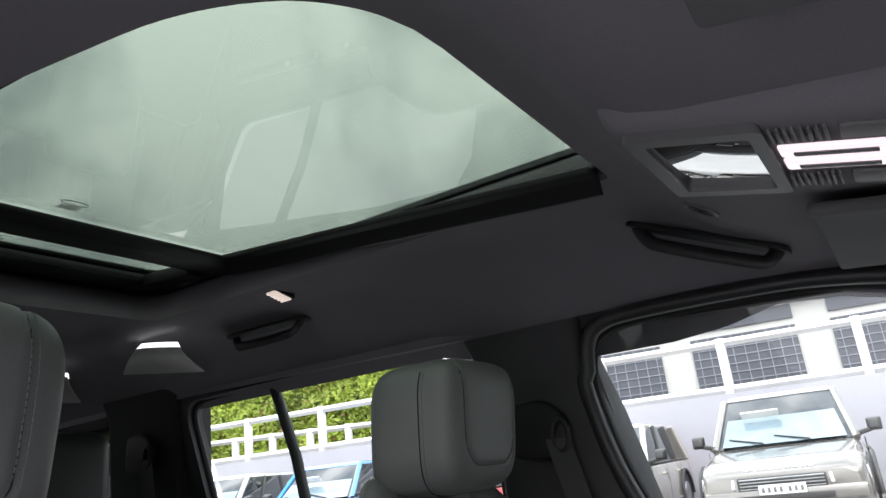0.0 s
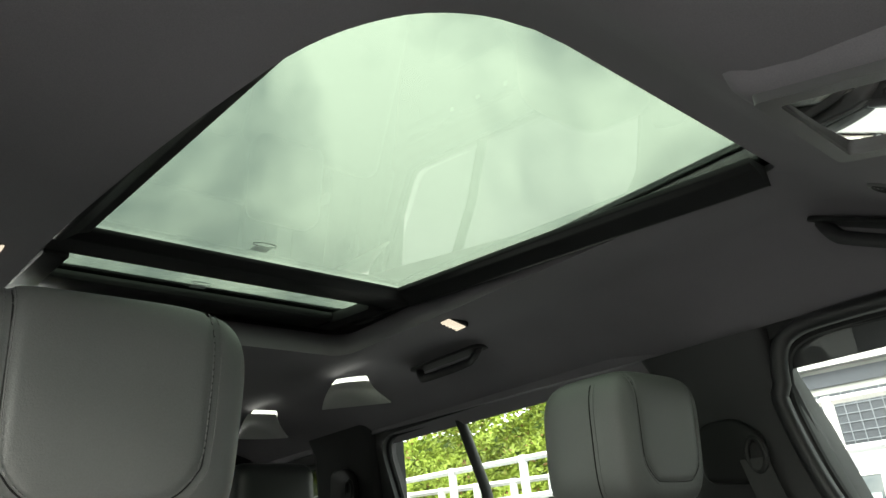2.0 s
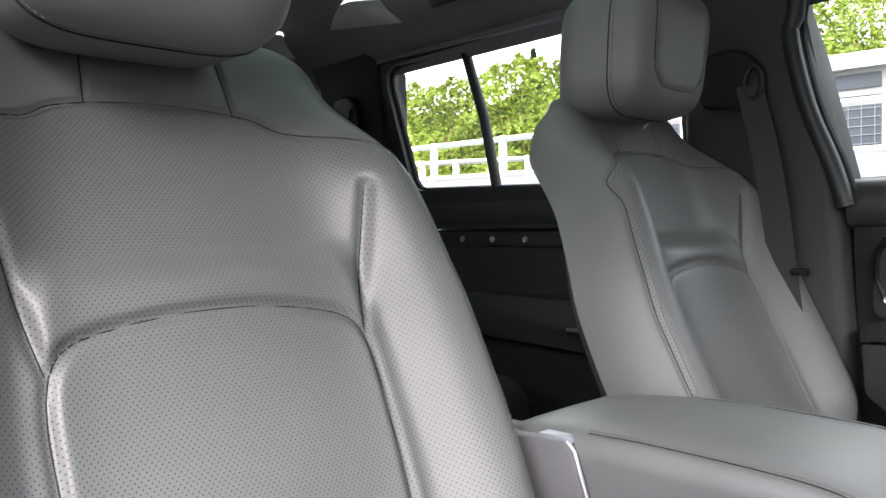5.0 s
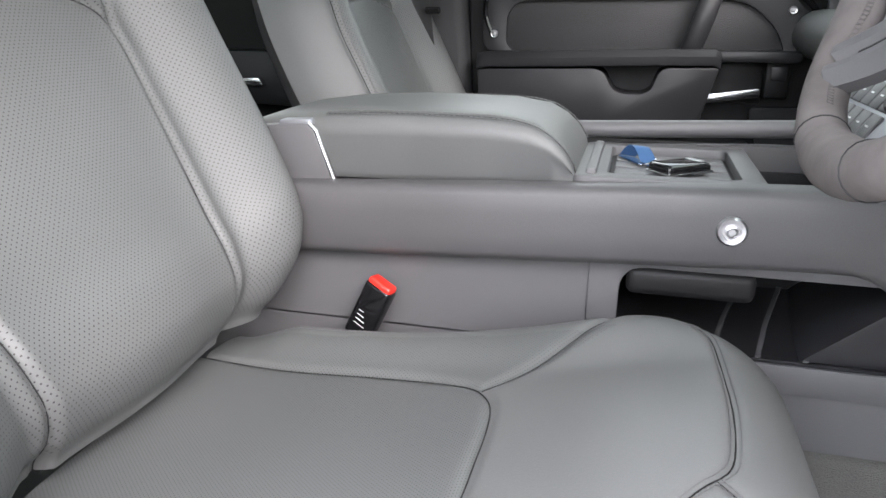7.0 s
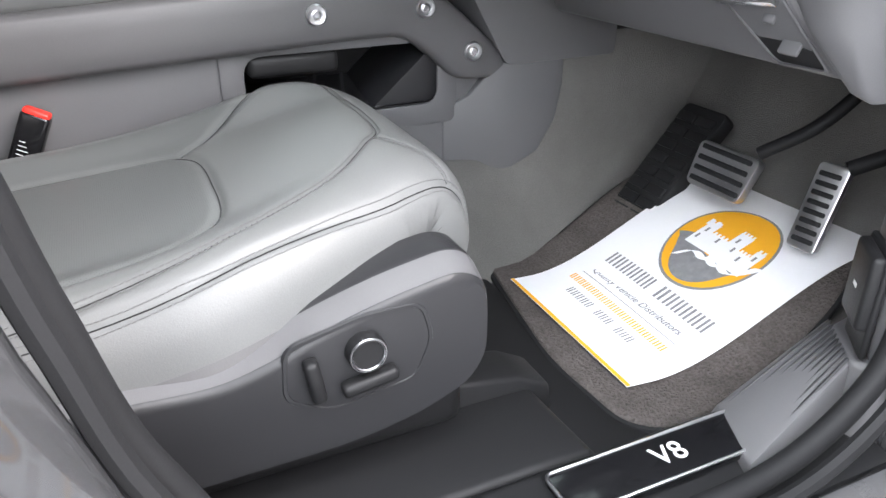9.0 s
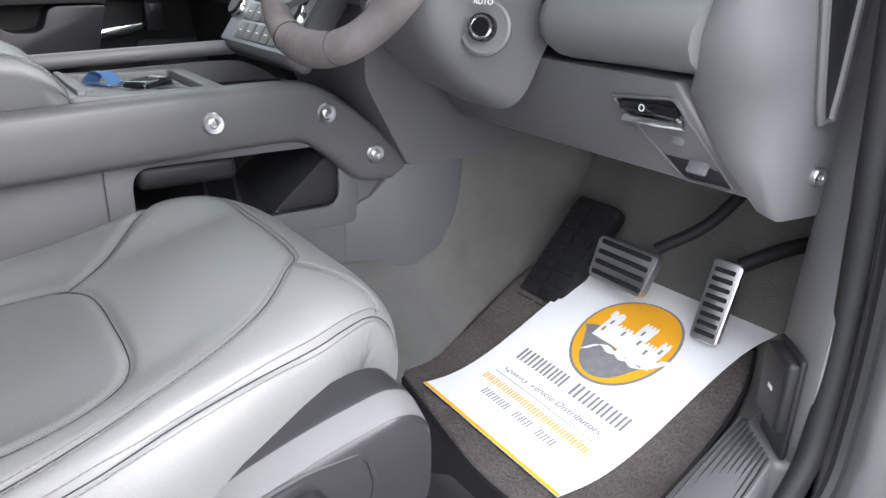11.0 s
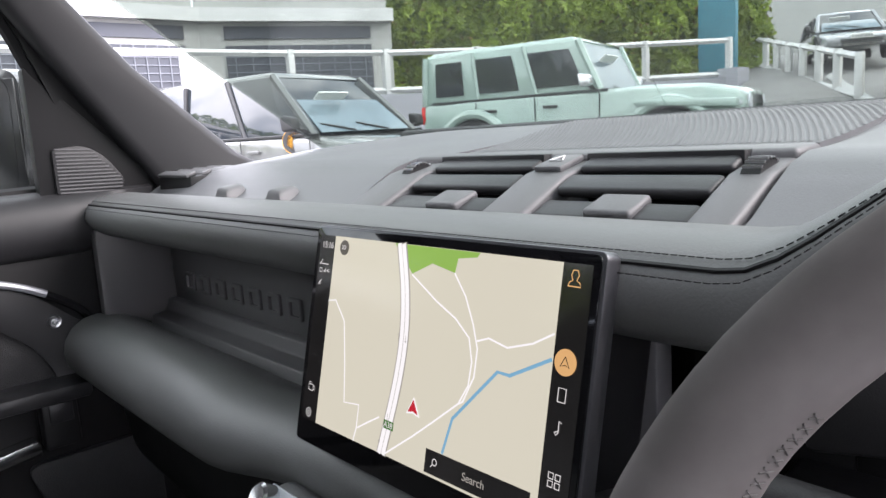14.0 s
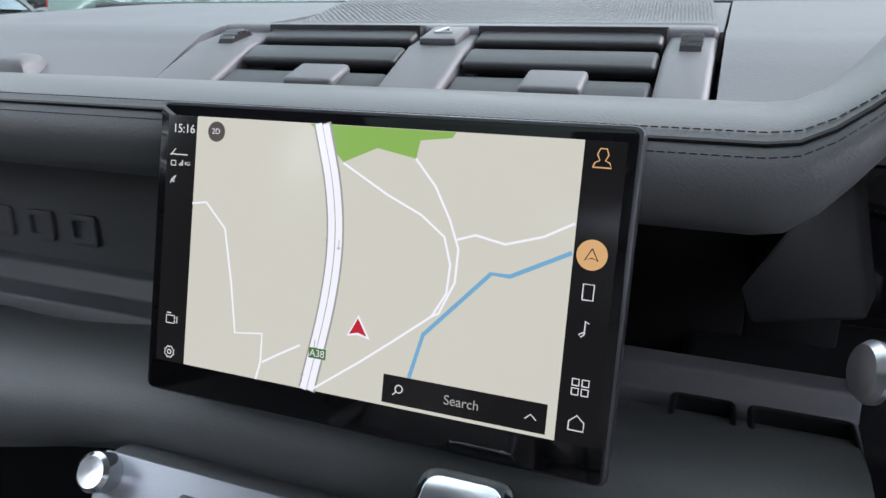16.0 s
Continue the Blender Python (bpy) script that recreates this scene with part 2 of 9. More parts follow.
def prism(poly, axis, a, b, bev=0.003, seg=2):
    """A flat outline, of the two other axes in x, y, z order, drawn out along axis from a to b."""
    def at(p, v):
        return (v, p[0], p[1]) if axis == "x" else (p[0], v, p[1]) if axis == "y" else (p[0], p[1], v)
    bm = loft([[at(p, a) for p in poly], [at(p, b) for p in poly]])
    return bevel_all(bm, bev, seg)


def ring_frame(outer, inner, axis, a, b, bev=0.002):
    """A frame between two outlines with as many points each."""
    def at(p, v):
        return (v, p[0], p[1]) if axis == "x" else (p[0], v, p[1]) if axis == "y" else (p[0], p[1], v)
    bm = bmesh.new()
    rows = [[bm.verts.new(at(p, v)) for p in o] for o, v in ((outer, a), (outer, b), (inner, b), (inner, a))]
    n = len(outer)
    for k in range(4):
        r, s = rows[k], rows[(k + 1) % 4]
        for i in range(n):
            j = (i + 1) % n
            bm.faces.new((r[i], r[j], s[j], s[i]))
    return bevel_all(bm, bev, 2, 50)


def rounded(pts, r, n=6):
    """Rounds the corners of an outline; r is one radius or one for each corner."""
    out, k = [], len(pts)
    rs = r if hasattr(r, "__len__") else [r] * k
    for i in range(k):
        p, a, b = Vector(pts[i]), Vector(pts[i - 1]), Vector(pts[(i + 1) % k])
        da, db = (a - p), (b - p)
        q = min(rs[i], da.length * 0.49, db.length * 0.49)
        s, e = p + da.normalized() * q, p + db.normalized() * q
        for j in range(n + 1):
            t = j / n
            out.append(tuple((1 - t) ** 2 * s + 2 * t * (1 - t) * p + t * t * e))
    return out


def spline(pts, n=8, closed=False):
    """Points along a smooth curve through pts."""
    P = [Vector(p) for p in pts]
    k = len(P)
    out = []
    for i in range(k if closed else k - 1):
        p1, p2 = P[i], P[(i + 1) % k]
        p0 = P[i - 1] if closed or i > 0 else p1 * 2 - p2
        p3 = P[(i + 2) % k] if closed or i + 2 < k else p2 * 2 - p1
        for j in range(n):
            t = j / n
            out.append(0.5 * ((2 * p1) + (p2 - p0) * t + (2 * p0 - 5 * p1 + 4 * p2 - p3) * t * t + (3 * p1 - p0 - 3 * p2 + p3) * t ** 3))
    if not closed:
        out.append(P[-1])
    return out


def tube(pts, r, n=10, closed=False, cap=True, flat=1.0, up=None):
    """A tube along pts; r is one radius or one for each point; flat squeezes it along up."""
    P = [Vector(p) for p in pts]
    k = len(P)
    rs = r if hasattr(r, "__len__") else [r] * k
    rings, prev = [], None
    for i in range(k):
        a = P[i - 1] if closed or i > 0 else P[0]
        b = P[(i + 1) % k] if closed or i < k - 1 else P[-1]
        d = (b - a).normalized()
        if up is not None:
            s = Vector(up)
        elif prev is None:
            s = Vector((0, 0, 1)) if abs(d.z) < 0.9 else Vector((0, 1, 0))
        else:
            s = prev
        s = (s - d * s.dot(d)).normalized()
        prev = s
        q = d.cross(s)
        rings.append([P[i] + s * math.cos(2 * math.pi * j / n) * rs[i] * flat + q * math.sin(2 * math.pi * j / n) * rs[i] for j in range(n)])
    if closed:
        rings.append(rings[0])
        bm = loft(rings, False)
        bmesh.ops.remove_doubles(bm, verts=bm.verts, dist=1e-6)
        return bm
    return loft(rings, cap)


def cyl(p0, p1, r0, r1=None, n=24, bev=0.0):
    p0, p1 = Vector(p0), Vector(p1)
    r1 = r0 if r1 is None else r1
    q = (p1 - p0).to_track_quat("Z", "Y")
    rings = []
    for p, r in ((p0, r0), (p1, r1)):
        rings.append([p + q @ Vector((math.cos(2 * math.pi * i / n) * r, math.sin(2 * math.pi * i / n) * r, 0)) for i in range(n)])
    bm = loft(rings)
    return bevel_all(bm, bev, 2, 40)


def lathe(profile, p, axis, n=28):
    """A turned shape: profile of (radius, height) along axis from p."""
    q = Vector(axis).to_track_quat("Z", "Y")
    rings = [[Vector(p) + q @ Vector((math.cos(2 * math.pi * i / n) * r, math.sin(2 * math.pi * i / n) * r, h)) for i in range(n)] for r, h in profile]
    return loft(rings)


def sheet(f, nu, nv):
    """A grid of faces over f(u, v), u and v from 0 to 1, with a map in metres if f gives one."""
    bm = bmesh.new()
    uv = bm.loops.layers.uv.new("map")
    got = [[f(i / nu, j / nv) for j in range(nv + 1)] for i in range(nu + 1)]
    vs = [[bm.verts.new(g[:3]) for g in row] for row in got]
    for i in range(nu):
        for j in range(nv):
            fc = bm.faces.new((vs[i][j], vs[i + 1][j], vs[i + 1][j + 1], vs[i][j + 1]))
            for lp, (a, b) in zip(fc.loops, ((i, j), (i + 1, j), (i + 1, j + 1), (i, j + 1))):
                lp[uv].uv = got[a][b][3:5] if len(got[a][b]) > 3 else (got[a][b][0], got[a][b][2])
    return bm


def solid(bm, t):
    """Gives an open sheet thickness t against its normals."""
    bmesh.ops.recalc_face_normals(bm, faces=bm.faces)
    bmesh.ops.solidify(bm, geom=bm.faces[:], thickness=t)
    return bm


def dashes(pts, length=0.0045, gap=0.0022, r=0.0007):
    """A row of stitches along pts."""
    P = [Vector(p) for p in pts]
    bm = bmesh.new()
    seg = [(b - a).length for a, b in zip(P, P[1:])]
    total, s = sum(seg), 0.0

    def at(d):
        for a, b, q in zip(P, P[1:], seg):
            if d <= q:
                return a.lerp(b, d / q if q else 0)
            d -= q
        return P[-1]

    while s + length < total:
        a, b = at(s), at(s + length)
        d = (b - a).normalized()
        u = d.orthogonal().normalized()
        v = d.cross(u)
        c = [[p + u * x * r + v * y * r for x, y in ((1, 0), (0, 1), (-1, 0), (0, -1))] for p in (a, (a + b) / 2, b)]
        vs = [[bm.verts.new(p) for p in row] for row in c]
        for k in range(2):
            for i in range(4):
                bm.faces.new((vs[k][i], vs[k][(i + 1) % 4], vs[k + 1][(i + 1) % 4], vs[k + 1][i]))
        s += length + gap
    return bm


def letters(text, size, m, depth=0.0006):
    cu = bpy.data.curves.new("text", "FONT")
    cu.body, cu.size, cu.extrude, cu.align_x, cu.align_y = text, size, depth, "CENTER", "CENTER"
    ob = bpy.data.objects.new("text", cu)
    scene.collection.objects.link(ob)
    dg = bpy.context.evaluated_depsgraph_get()
    dg.update()
    me = bpy.data.meshes.new_from_object(ob.evaluated_get(dg))
    bm = bmesh.new()
    bm.from_mesh(me)
    bpy.data.objects.remove(ob)
    bpy.data.curves.remove(cu)
    bpy.data.meshes.remove(me)
    bm.transform(m)
    return bm


def basis(o, x, y):
    """A pose with its origin at o, x along x and y in the plane of x and y."""
    x = Vector(x).normalized()
    z = x.cross(Vector(y)).normalized()
    y = z.cross(x)
    return Matrix(((x.x, y.x, z.x, o[0]), (x.y, y.y, z.y, o[1]), (x.z, y.z, z.z, o[2]), (0, 0, 0, 1)))


def flip(bm, x=0.0):
    bm.transform(Matrix.Translation((2 * x, 0, 0)) @ Matrix.Diagonal((-1, 1, 1, 1)))
    bmesh.ops.reverse_faces(bm, faces=bm.faces)
    return bm


def bolt(parent, p, axis, r=0.011):
    """A round screw head with a ring and a recess."""
    b = part("bolt", lathe([(r, -0.002), (r, 0.002), (r * 0.86, 0.004), (r * 0.62, 0.0035), (r * 0.6, 0.001), (r * 0.01, 0.001)], p, axis, 24), SILVER, parent, "bright metal screw head")
    part("hub", lathe([(r * 0.42, 0), (r * 0.42, 0.0042), (r * 0.3, 0.005), (r * 0.22, 0.004), (r * 0.01, 0.004)], p, axis, 16), SILVER, b)
    return b


# ---- the car's shell: headlining, roof glass, pillars, floor ----
XC = 0.015


def smooth(a, b, x):
    t = min(1.0, max(0.0, (x - a) / (b - a)))
    return t * t * (3 - 2 * t)


def roof_z(x, y):
    d = abs(x - XC)
    z = 1.815 - 0.075 * smooth(0.19, 0.35, y) - 0.030 * smooth(0.28, 0.42, y) - 0.17 * max(0.0, y - 0.36)
    if d > 0.54:
        edge = 1.665 + 0.045 * smooth(-0.1, -0.4, y)
        z -= max(0.0, z - edge) * min(1.3, (d - 0.54) / 0.20) ** 1.6
    z -= 0.062 * smooth(0.12, 0.40, x) * (1 - smooth(0.55, 0.72, x)) * (1 - smooth(0.20, 0.34, y))
    z -= 0.045 * (1 - smooth(0.10, 0.40, abs(x - 0.03))) * smooth(0.27, 0.38, y)
    return z


def roof_ring(lift, hole, outer, steps, lip):
    cx, cy = XC, -0.38
    n = len(hole)
    rings = []
    for k in range(steps + 1):
        t = k / steps
        row = []
        for hx, hy in hole:
            dx, dy = hx - cx, hy - cy
            s = min((outer[1] - cx) / dx if dx > 1e-6 else (outer[0] - cx) / dx if dx < -1e-6 else 99,
                    (outer[3] - cy) / dy if dy > 1e-6 else (outer[2] - cy) / dy if dy < -1e-6 else 99)
            ox, oy = cx + dx * s, cy + dy * s
            x, y = hx + (ox - hx) * t, hy + (oy - hy) * t
            row.append((x, y, roof_z(x, y) + lift))
        rings.append(row)
    edge = [[(cx + (x - cx) * q, cy + (y - cy) * q, roof_z(x, y) + lift + dz) for x, y in hole] for q, dz in lip]
    return loft(edge + rings, False)


HOLE = [(p[0], p[1]) for p in rounded([(-0.365, 0.214), (-0.365, -0.90), (0.445, -0.90), (0.437, -0.40), (0.402, -0.06), (0.352, 0.215)], [0.03, 0.06, 0.06, 0.16, 0.10, 0.18], 12)]
fine_hole = []
for a, b in zip(HOLE, HOLE[1:] + HOLE[:1]):
    k = max(1, int(math.dist(a, b) / 0.05))
    fine_hole += [(a[0] + (b[0] - a[0]) * i / k, a[1] + (b[1] - a[1]) * i / k) for i in range(k)]
ceiling = solo("ceiling", roof_ring(0.0, fine_hole, (-0.77, 0.80, -2.05, 0.69), 14, [(1.24, 0.098), (1.06, 0.060), (1.012, 0.020), (1.003, 0.004)]), HEADLINING,
               "dark grey fabric headlining round the panoramic roof opening", "headlining", kind="structure", angle=60)
skin_hole = [(XC + (x - XC) * 1.20, -0.38 + (y + 0.38) * (1.20 if y > -0.38 else 1.08)) for x, y in fine_hole]
roof_skin = solo("roof", solid(roof_ring(0.10, skin_hole, (-0.85, 0.88, -2.15, 0.71), 6, [(0.97, 0.0)]), 0.01), BODY_GREY, "dark grey painted roof panel with a glass opening", "car roof", kind="structure", angle=60)

roof_window = thing("roof_window", (XC, -0.18, 1.88), "tinted greenish panoramic roof glass in a black frame", "sunroof", kind="structure")
GZ = 1.885
part("pane", box(-0.35, 0.385, -0.60, 0.24, GZ, GZ + 0.006, 0.0), ROOF_GLASS, roof_window, "green tinted front roof glass")
part("pane", box(-0.35, 0.385, -0.93, -0.66, GZ, GZ + 0.006, 0.0), ROOF_GLASS, roof_window, "green tinted rear roof glass")
for sx in (-1, 1):
    x = XC + sx * 0.335
    def rx(d):
        return XC + sx * d
    part("side_rail", prism(rounded([(rx(0.313), GZ - 0.002), (rx(0.362), GZ - 0.002), (rx(0.366), GZ - 0.034), (rx(0.356), GZ - 0.036), (rx(0.330), GZ - 0.016), (rx(0.313), GZ - 0.012)], 0.003, 3), "y", -0.60, 0.200, 0), PLASTIC_DARK, roof_window, "black side rail under the glass")
    part("rail_seal", prism([(rx(0.366), GZ - 0.003), (rx(0.40), GZ - 0.003), (rx(0.40), GZ - 0.014), (rx(0.366), GZ - 0.020)], "y", -0.90, 0.14, 0), RUBBER, roof_window)
    part("rear_side_rail", box(x - 0.022, x + 0.022, -0.93, -0.70, GZ - 0.028, GZ - 0.002, 0.006), PLASTIC_DARK, roof_window)
part("cross_bar", prism(rounded([(-0.715, GZ - 0.002), (-0.590, GZ - 0.002), (-0.590, GZ - 0.010), (-0.615, GZ - 0.022), (-0.705, GZ - 0.018)], 0.006, 4), "x", -0.37, 0.40, 0), PLASTIC_DARK, roof_window, "black roller blind housing between the two panes")
part("glass_border", ring_frame(rounded([(-0.60, 0.46), (-0.60, -1.45), (0.63, -1.45), (0.63, 0.46)], 0.02, 4), rounded([(-0.335, 0.30), (-0.335, -0.855), (0.385, -0.855), (0.385, 0.30)], 0.02, 4), "z", GZ + 0.007, GZ + 0.012, 0), PLASTIC_DARK, roof_window, "black border of the roof glass")
part("rear_bar", box(-0.37, 0.40, -0.95, -0.845, GZ - 0.022, GZ - 0.002, 0.008), PLASTIC_DARK, roof_window)
for (lx, ly) in ((0.06, -0.515), (0.05, -0.80)):
    bm = tube([(lx + math.cos(a / 12 * math.pi) * 0.022, ly + math.sin(a / 12 * math.pi) * 0.010, GZ - 0.001) for a in range(24)], 0.0008, 5, True)
    for i in range(4):
        bm = join(bm, box(lx - 0.02, lx + 0.012, ly - 0.018 - 0.006 * i, ly - 0.0165 - 0.006 * i, GZ - 0.0015, GZ - 0.0005, 0))
    part("glass_mark", bm, INK_DARK, roof_window, "small printed glass mark")

# the roof glass falls towards the front
for ob in roof_window.children:
    for v in ob.data.vertices:
        v.co.z -= 0.0855 * (v.co.y - 0.18 + 0.57)


def roof_point(x, y, drop=0.0):
    return Vector((x, y, roof_z(x, y) - drop))


# small things on the headlining
for sx in (-1, 1):
    x, y = (-0.425, -0.56) if sx < 0 else (0.500, -0.43)
    p = roof_point(x, y)
    lamp = thing("courtesy_light", p, "small rectangular courtesy light with clear ribbed lens", "ceiling light", "courtesy lights")
    m = basis(p, (sx * 0.94, 0, -0.22), (0, sx, 0))
    bm = box(-0.03, 0.03, -0.018, 0.018, -0.006, 0.006, 0.003)
    bm.transform(m)
    part("bezel", bm, PLASTIC_DARK, lamp)
    bm = box(-0.025, 0.025, -0.014, 0.014, -0.009, 0.0, 0.002)
    for i in range(5):
        bm = join(bm, box(-0.022 + 0.01 * i, -0.018 + 0.01 * i, -0.013, 0.013, -0.0105, -0.008, 0.0005))
    bm.transform(m)
    part("lens", bm, glow("lens_%d" % (sx + 2), (1.0, 0.86, 0.74), 0.5), lamp, "lit warm white lens")


def grab_handle(y0, y1, sx, label):
    x = XC + sx * 0.60
    a, b = roof_point(x, y0, 0.002), roof_point(x, y1, 0.002)
    h = thing("grab_handle", (a + b) / 2, label, "grab handle", "roof grab handles")
    d = Vector((-sx * 0.35, 0, -0.94)) * 0.034
    e = (b - a)
    m = basis((a + b) / 2 + d * 0.04, e, Vector((1, 0, 0)))
    bm = prism(rounded([(-e.length * 0.66, -0.028), (e.length * 0.66, -0.028), (e.length * 0.66, 0.028), (-e.length * 0.66, 0.028)], 0.024, 6), "z", -0.004, 0.004, 0.002)
    bm.transform(m)
    part("recess", bm, RUBBER, h, "dark oval recess")
    pts = [a - e * 0.07, a + d * 0.45 - e * 0.03, a + d * 0.85 + e * 0.03, a + d * 1.0 + e * 0.12, (a + b) / 2 + d * 1.05, b + d * 1.0 - e * 0.12, b + d * 0.85 - e * 0.03, b + d * 0.45 + e * 0.03, b + e * 0.07]
    part("grip", tube(spline(pts, 4), 0.0125, 8, flat=0.62, up=(-sx, 0, 0.3)), DARK_TRIM, h, "slim black grip", angle=50)


grab_handle(0.19, 0.38, -1, "black front passenger grab handle on the headlining")
grab_handle(-0.86, -0.66, -1, "black rear grab handle on the headlining")
grab_handle(-0.86, -0.66, 1, "black rear grab handle on the headlining")

p = roof_point(-0.40, 0.325)
mic = thing("microphone_grille", p, "round grey perforated grille in the headlining", "speaker grille")
q = (roof_point(-0.40, 0.335) - roof_point(-0.40, 0.315)).cross(roof_point(-0.39, 0.325) - roof_point(-0.41, 0.325))
q = q if q.z < 0 else -q
part("rim", lathe([(0.026, -0.004), (0.026, 0.001), (0.023, 0.003), (0.021, 0.0015), (0.001, 0.0015)], p, q, 28), PLASTIC, mic)
bm = bmesh.new()
for rr in (0.005, 0.010, 0.015, 0.019):
    ring = [p + q.to_track_quat("Z", "Y") @ Vector((math.cos(a * math.pi / 16) * rr, math.sin(a * math.pi / 16) * rr, 0.002)) for a in range(32)]
    bm = join(bm, tube(ring, 0.0011, 5, True))
part("grille", bm, PLASTIC_DARK, mic)

# overhead console
ohc = thing("overhead_console", (-0.06, 0.47, 1.70), "dark overhead console with mirror window and reading lamps", "overhead console")


def ohc_pt(x, y, drop):
    return Vector((x, y, 1.670 - 0.26 * (y - 0.385) - drop))


def ohc_block(x0, x1, y0, y1, d0, d1, bev):
    bm = loft([[ohc_pt(x0, y0, d0), ohc_pt(x1, y0, d0), ohc_pt(x1, y1, d0), ohc_pt(x0, y1, d0)],
               [ohc_pt(x0, y0, d1), ohc_pt(x1, y0, d1), ohc_pt(x1, y1, d1), ohc_pt(x0, y1, d1)]])
    return bevel_all(bm, bev, 3)


def ohc_ring(o, i, d0, d1):
    bm = ring_frame(rounded(o, 0.008, 4), rounded(i, 0.005, 4), "z", 0.0, 1.0, 0)
    for v in bm.verts:
        v.co = ohc_pt(v.co.x, v.co.y, d0 + (d1 - d0) * v.co.z)
    return bm


part("body", ohc_block(-0.075, 0.135, 0.355, 0.64, -0.06, 0.018, 0.024), HEADLINING, ohc)
part("mirror_window", ohc_block(-0.04, 0.10, 0.385, 0.463, 0.012, 0.0205, 0.001), MIRROR, ohc, "small rectangular mirror")
part("mirror_frame", ohc_ring([(-0.056, 0.371), (0.116, 0.371), (0.116, 0.474), (-0.056, 0.474)], [(-0.040, 0.385), (0.100, 0.385), (0.100, 0.463), (-0.040, 0.463)], 0.012, 0.025), PLASTIC, ohc, "grey mirror frame")
for i, x in enumerate((0.008, 0.042)):
    part("reading_lamp", ohc_block(x, x + 0.022, 0.478, 0.552, 0.016, 0.023, 0.003), glow("reading_lens_%d" % i, (0.9, 0.76, 0.80), 0.9), ohc, "lit pale ribbed reading lamp lens")
    part("lamp_core", ohc_block(x + 0.007, x + 0.015, 0.488, 0.545, 0.022, 0.0245, 0.001), PLASTIC, ohc)
for x0, x1 in ((-0.045, -0.012), (0.076, 0.104)):
    for i in range(8):
        part("grille_slat", ohc_block(x0, x1, 0.477 + i * 0.0052, 0.4796 + i * 0.0052, 0.017, 0.022, 0.0005), PLASTIC, ohc)
    part("button", ohc_block(x0, x1, 0.523, 0.560, 0.017, 0.0215, 0.002), PLASTIC, ohc)
for i in range(3):
    part("button", ohc_block(-0.045 + 0.05 * i, 0.0 + 0.05 * i, 0.566, 0.600, 0.017, 0.022, 0.003), PLASTIC, ohc)

for sx, name in ((-1, "passenger"), (1, "driver")):
    v = thing("sun_visor", roof_point(XC + sx * 0.42, 0.57), "grey fabric sun visor folded against the headlining", "sun visor", "sun visors")
    x0, x1 = sorted((XC + sx * 0.24, XC + sx * 0.66))
    bm = sheet(lambda u, w: (*roof_point(x0 + (x1 - x0) * u, 0.47 + 0.20 * w, 0.012),), 8, 6)
    part("flap", bevel_all(solid(bm, 0.016), 0.006, 2, 50), mat("visor_fabric_" + name, (0.10, 0.10, 0.105), 0.9, 0, 700, 0.3, 0.15), v)
    part("clip", box(XC + sx * 0.22 - 0.015, XC + sx * 0.22 + 0.015, 0.63, 0.66, roof_z(XC + sx * 0.22, 0.645) - 0.03, roof_z(XC + sx * 0.22, 0.645), 0.004), PLASTIC_DARK, v)


# pillars as solid bars of given outline at several heights
def pillar(name, levels, material, label, kind="structure"):
    """levels: z, inner x, outer x, y from, y to."""
    rings = []
    for z, xi, xo, y0, y1 in levels:
        s = 0.012 if xo < xi else -0.012
        rings.append([(xi, y0 + 0.02, z), (xi - s * 0.3, y0 + 0.006, z), (xi - s, y0, z), (xo, y0, z), (xo, y1, z), (xi - s * 1.6, y1, z), (xi - s * 0.5, y1 - 0.008, z), (xi, y1 - 0.026, z)])
    return solo(name, loft(rings), material, label, "car pillar", kind=kind, angle=50)


B_LEVELS = [(0.40, -0.70, -0.86, -0.24, 0.12), (0.95, -0.715, -0.86, -0.24, 0.088), (1.26, -0.715, -0.86, -0.235, 0.060), (1.50, -0.705, -0.83, -0.235, 0.010), (1.60, -0.70, -0.80, -0.25, -0.012), (1.68, -0.68, -0.78, -0.28, -0.01)]
pillar("trim_pillar_left", B_LEVELS, PILLAR_TRIM, "dark grey middle door pillar trim on the passenger side")
pillar("trim_pillar_right", [(0.40, 0.755, 0.90, -0.24, 0.065), (0.95, 0.755, 0.90, -0.24, 0.070), (1.26, 0.755, 0.90, -0.235, 0.045), (1.50, 0.745, 0.87, -0.235, -0.01), (1.63, 0.725, 0.84, -0.25, -0.03), (1.72, 0.69, 0.82, -0.28, -0.03)], PLASTIC, "dark grey middle door pillar trim on the driver side")
pillar("trim_pillar_rear_left", [(0.60, -0.72, -0.86, -1.62, -1.30), (1.30, -0.74, -0.86, -1.62, -1.30), (1.68, -0.72, -0.84, -1.62, -1.28), (1.76, -0.68, -0.80, -1.62, -1.28)], PLASTIC_DARK, "black rear pillar trim on the passenger side")
pillar("trim_pillar_rear_right", [(0.60, 0.75, 0.89, -1.62, -1.30), (1.30, 0.77, 0.89, -1.62, -1.30), (1.68, 0.75, 0.87, -1.62, -1.28), (1.76, 0.71, 0.83, -1.62, -1.28)], PLASTIC_DARK, "black rear pillar trim on the driver side")
for nm, sg in (("left", -1), ("right", 1)):
    lv = [(1.25, 0.745, 0.80, 0.930, 1.18), (1.32, 0.745, 0.80, 0.885, 1.045), (1.45, 0.730, 0.79, 0.785, 0.892), (1.58, 0.715, 0.78, 0.690, 0.772), (1.70, 0.68, 0.76, 0.58, 0.68)]
    pillar("trim_windscreen_pillar_" + nm, [(z, XC + sg * a, XC + sg * b, y0, y1) for z, a, b, y0, y1 in lv], PILLAR_TRIM, "grey textured windscreen pillar trim")

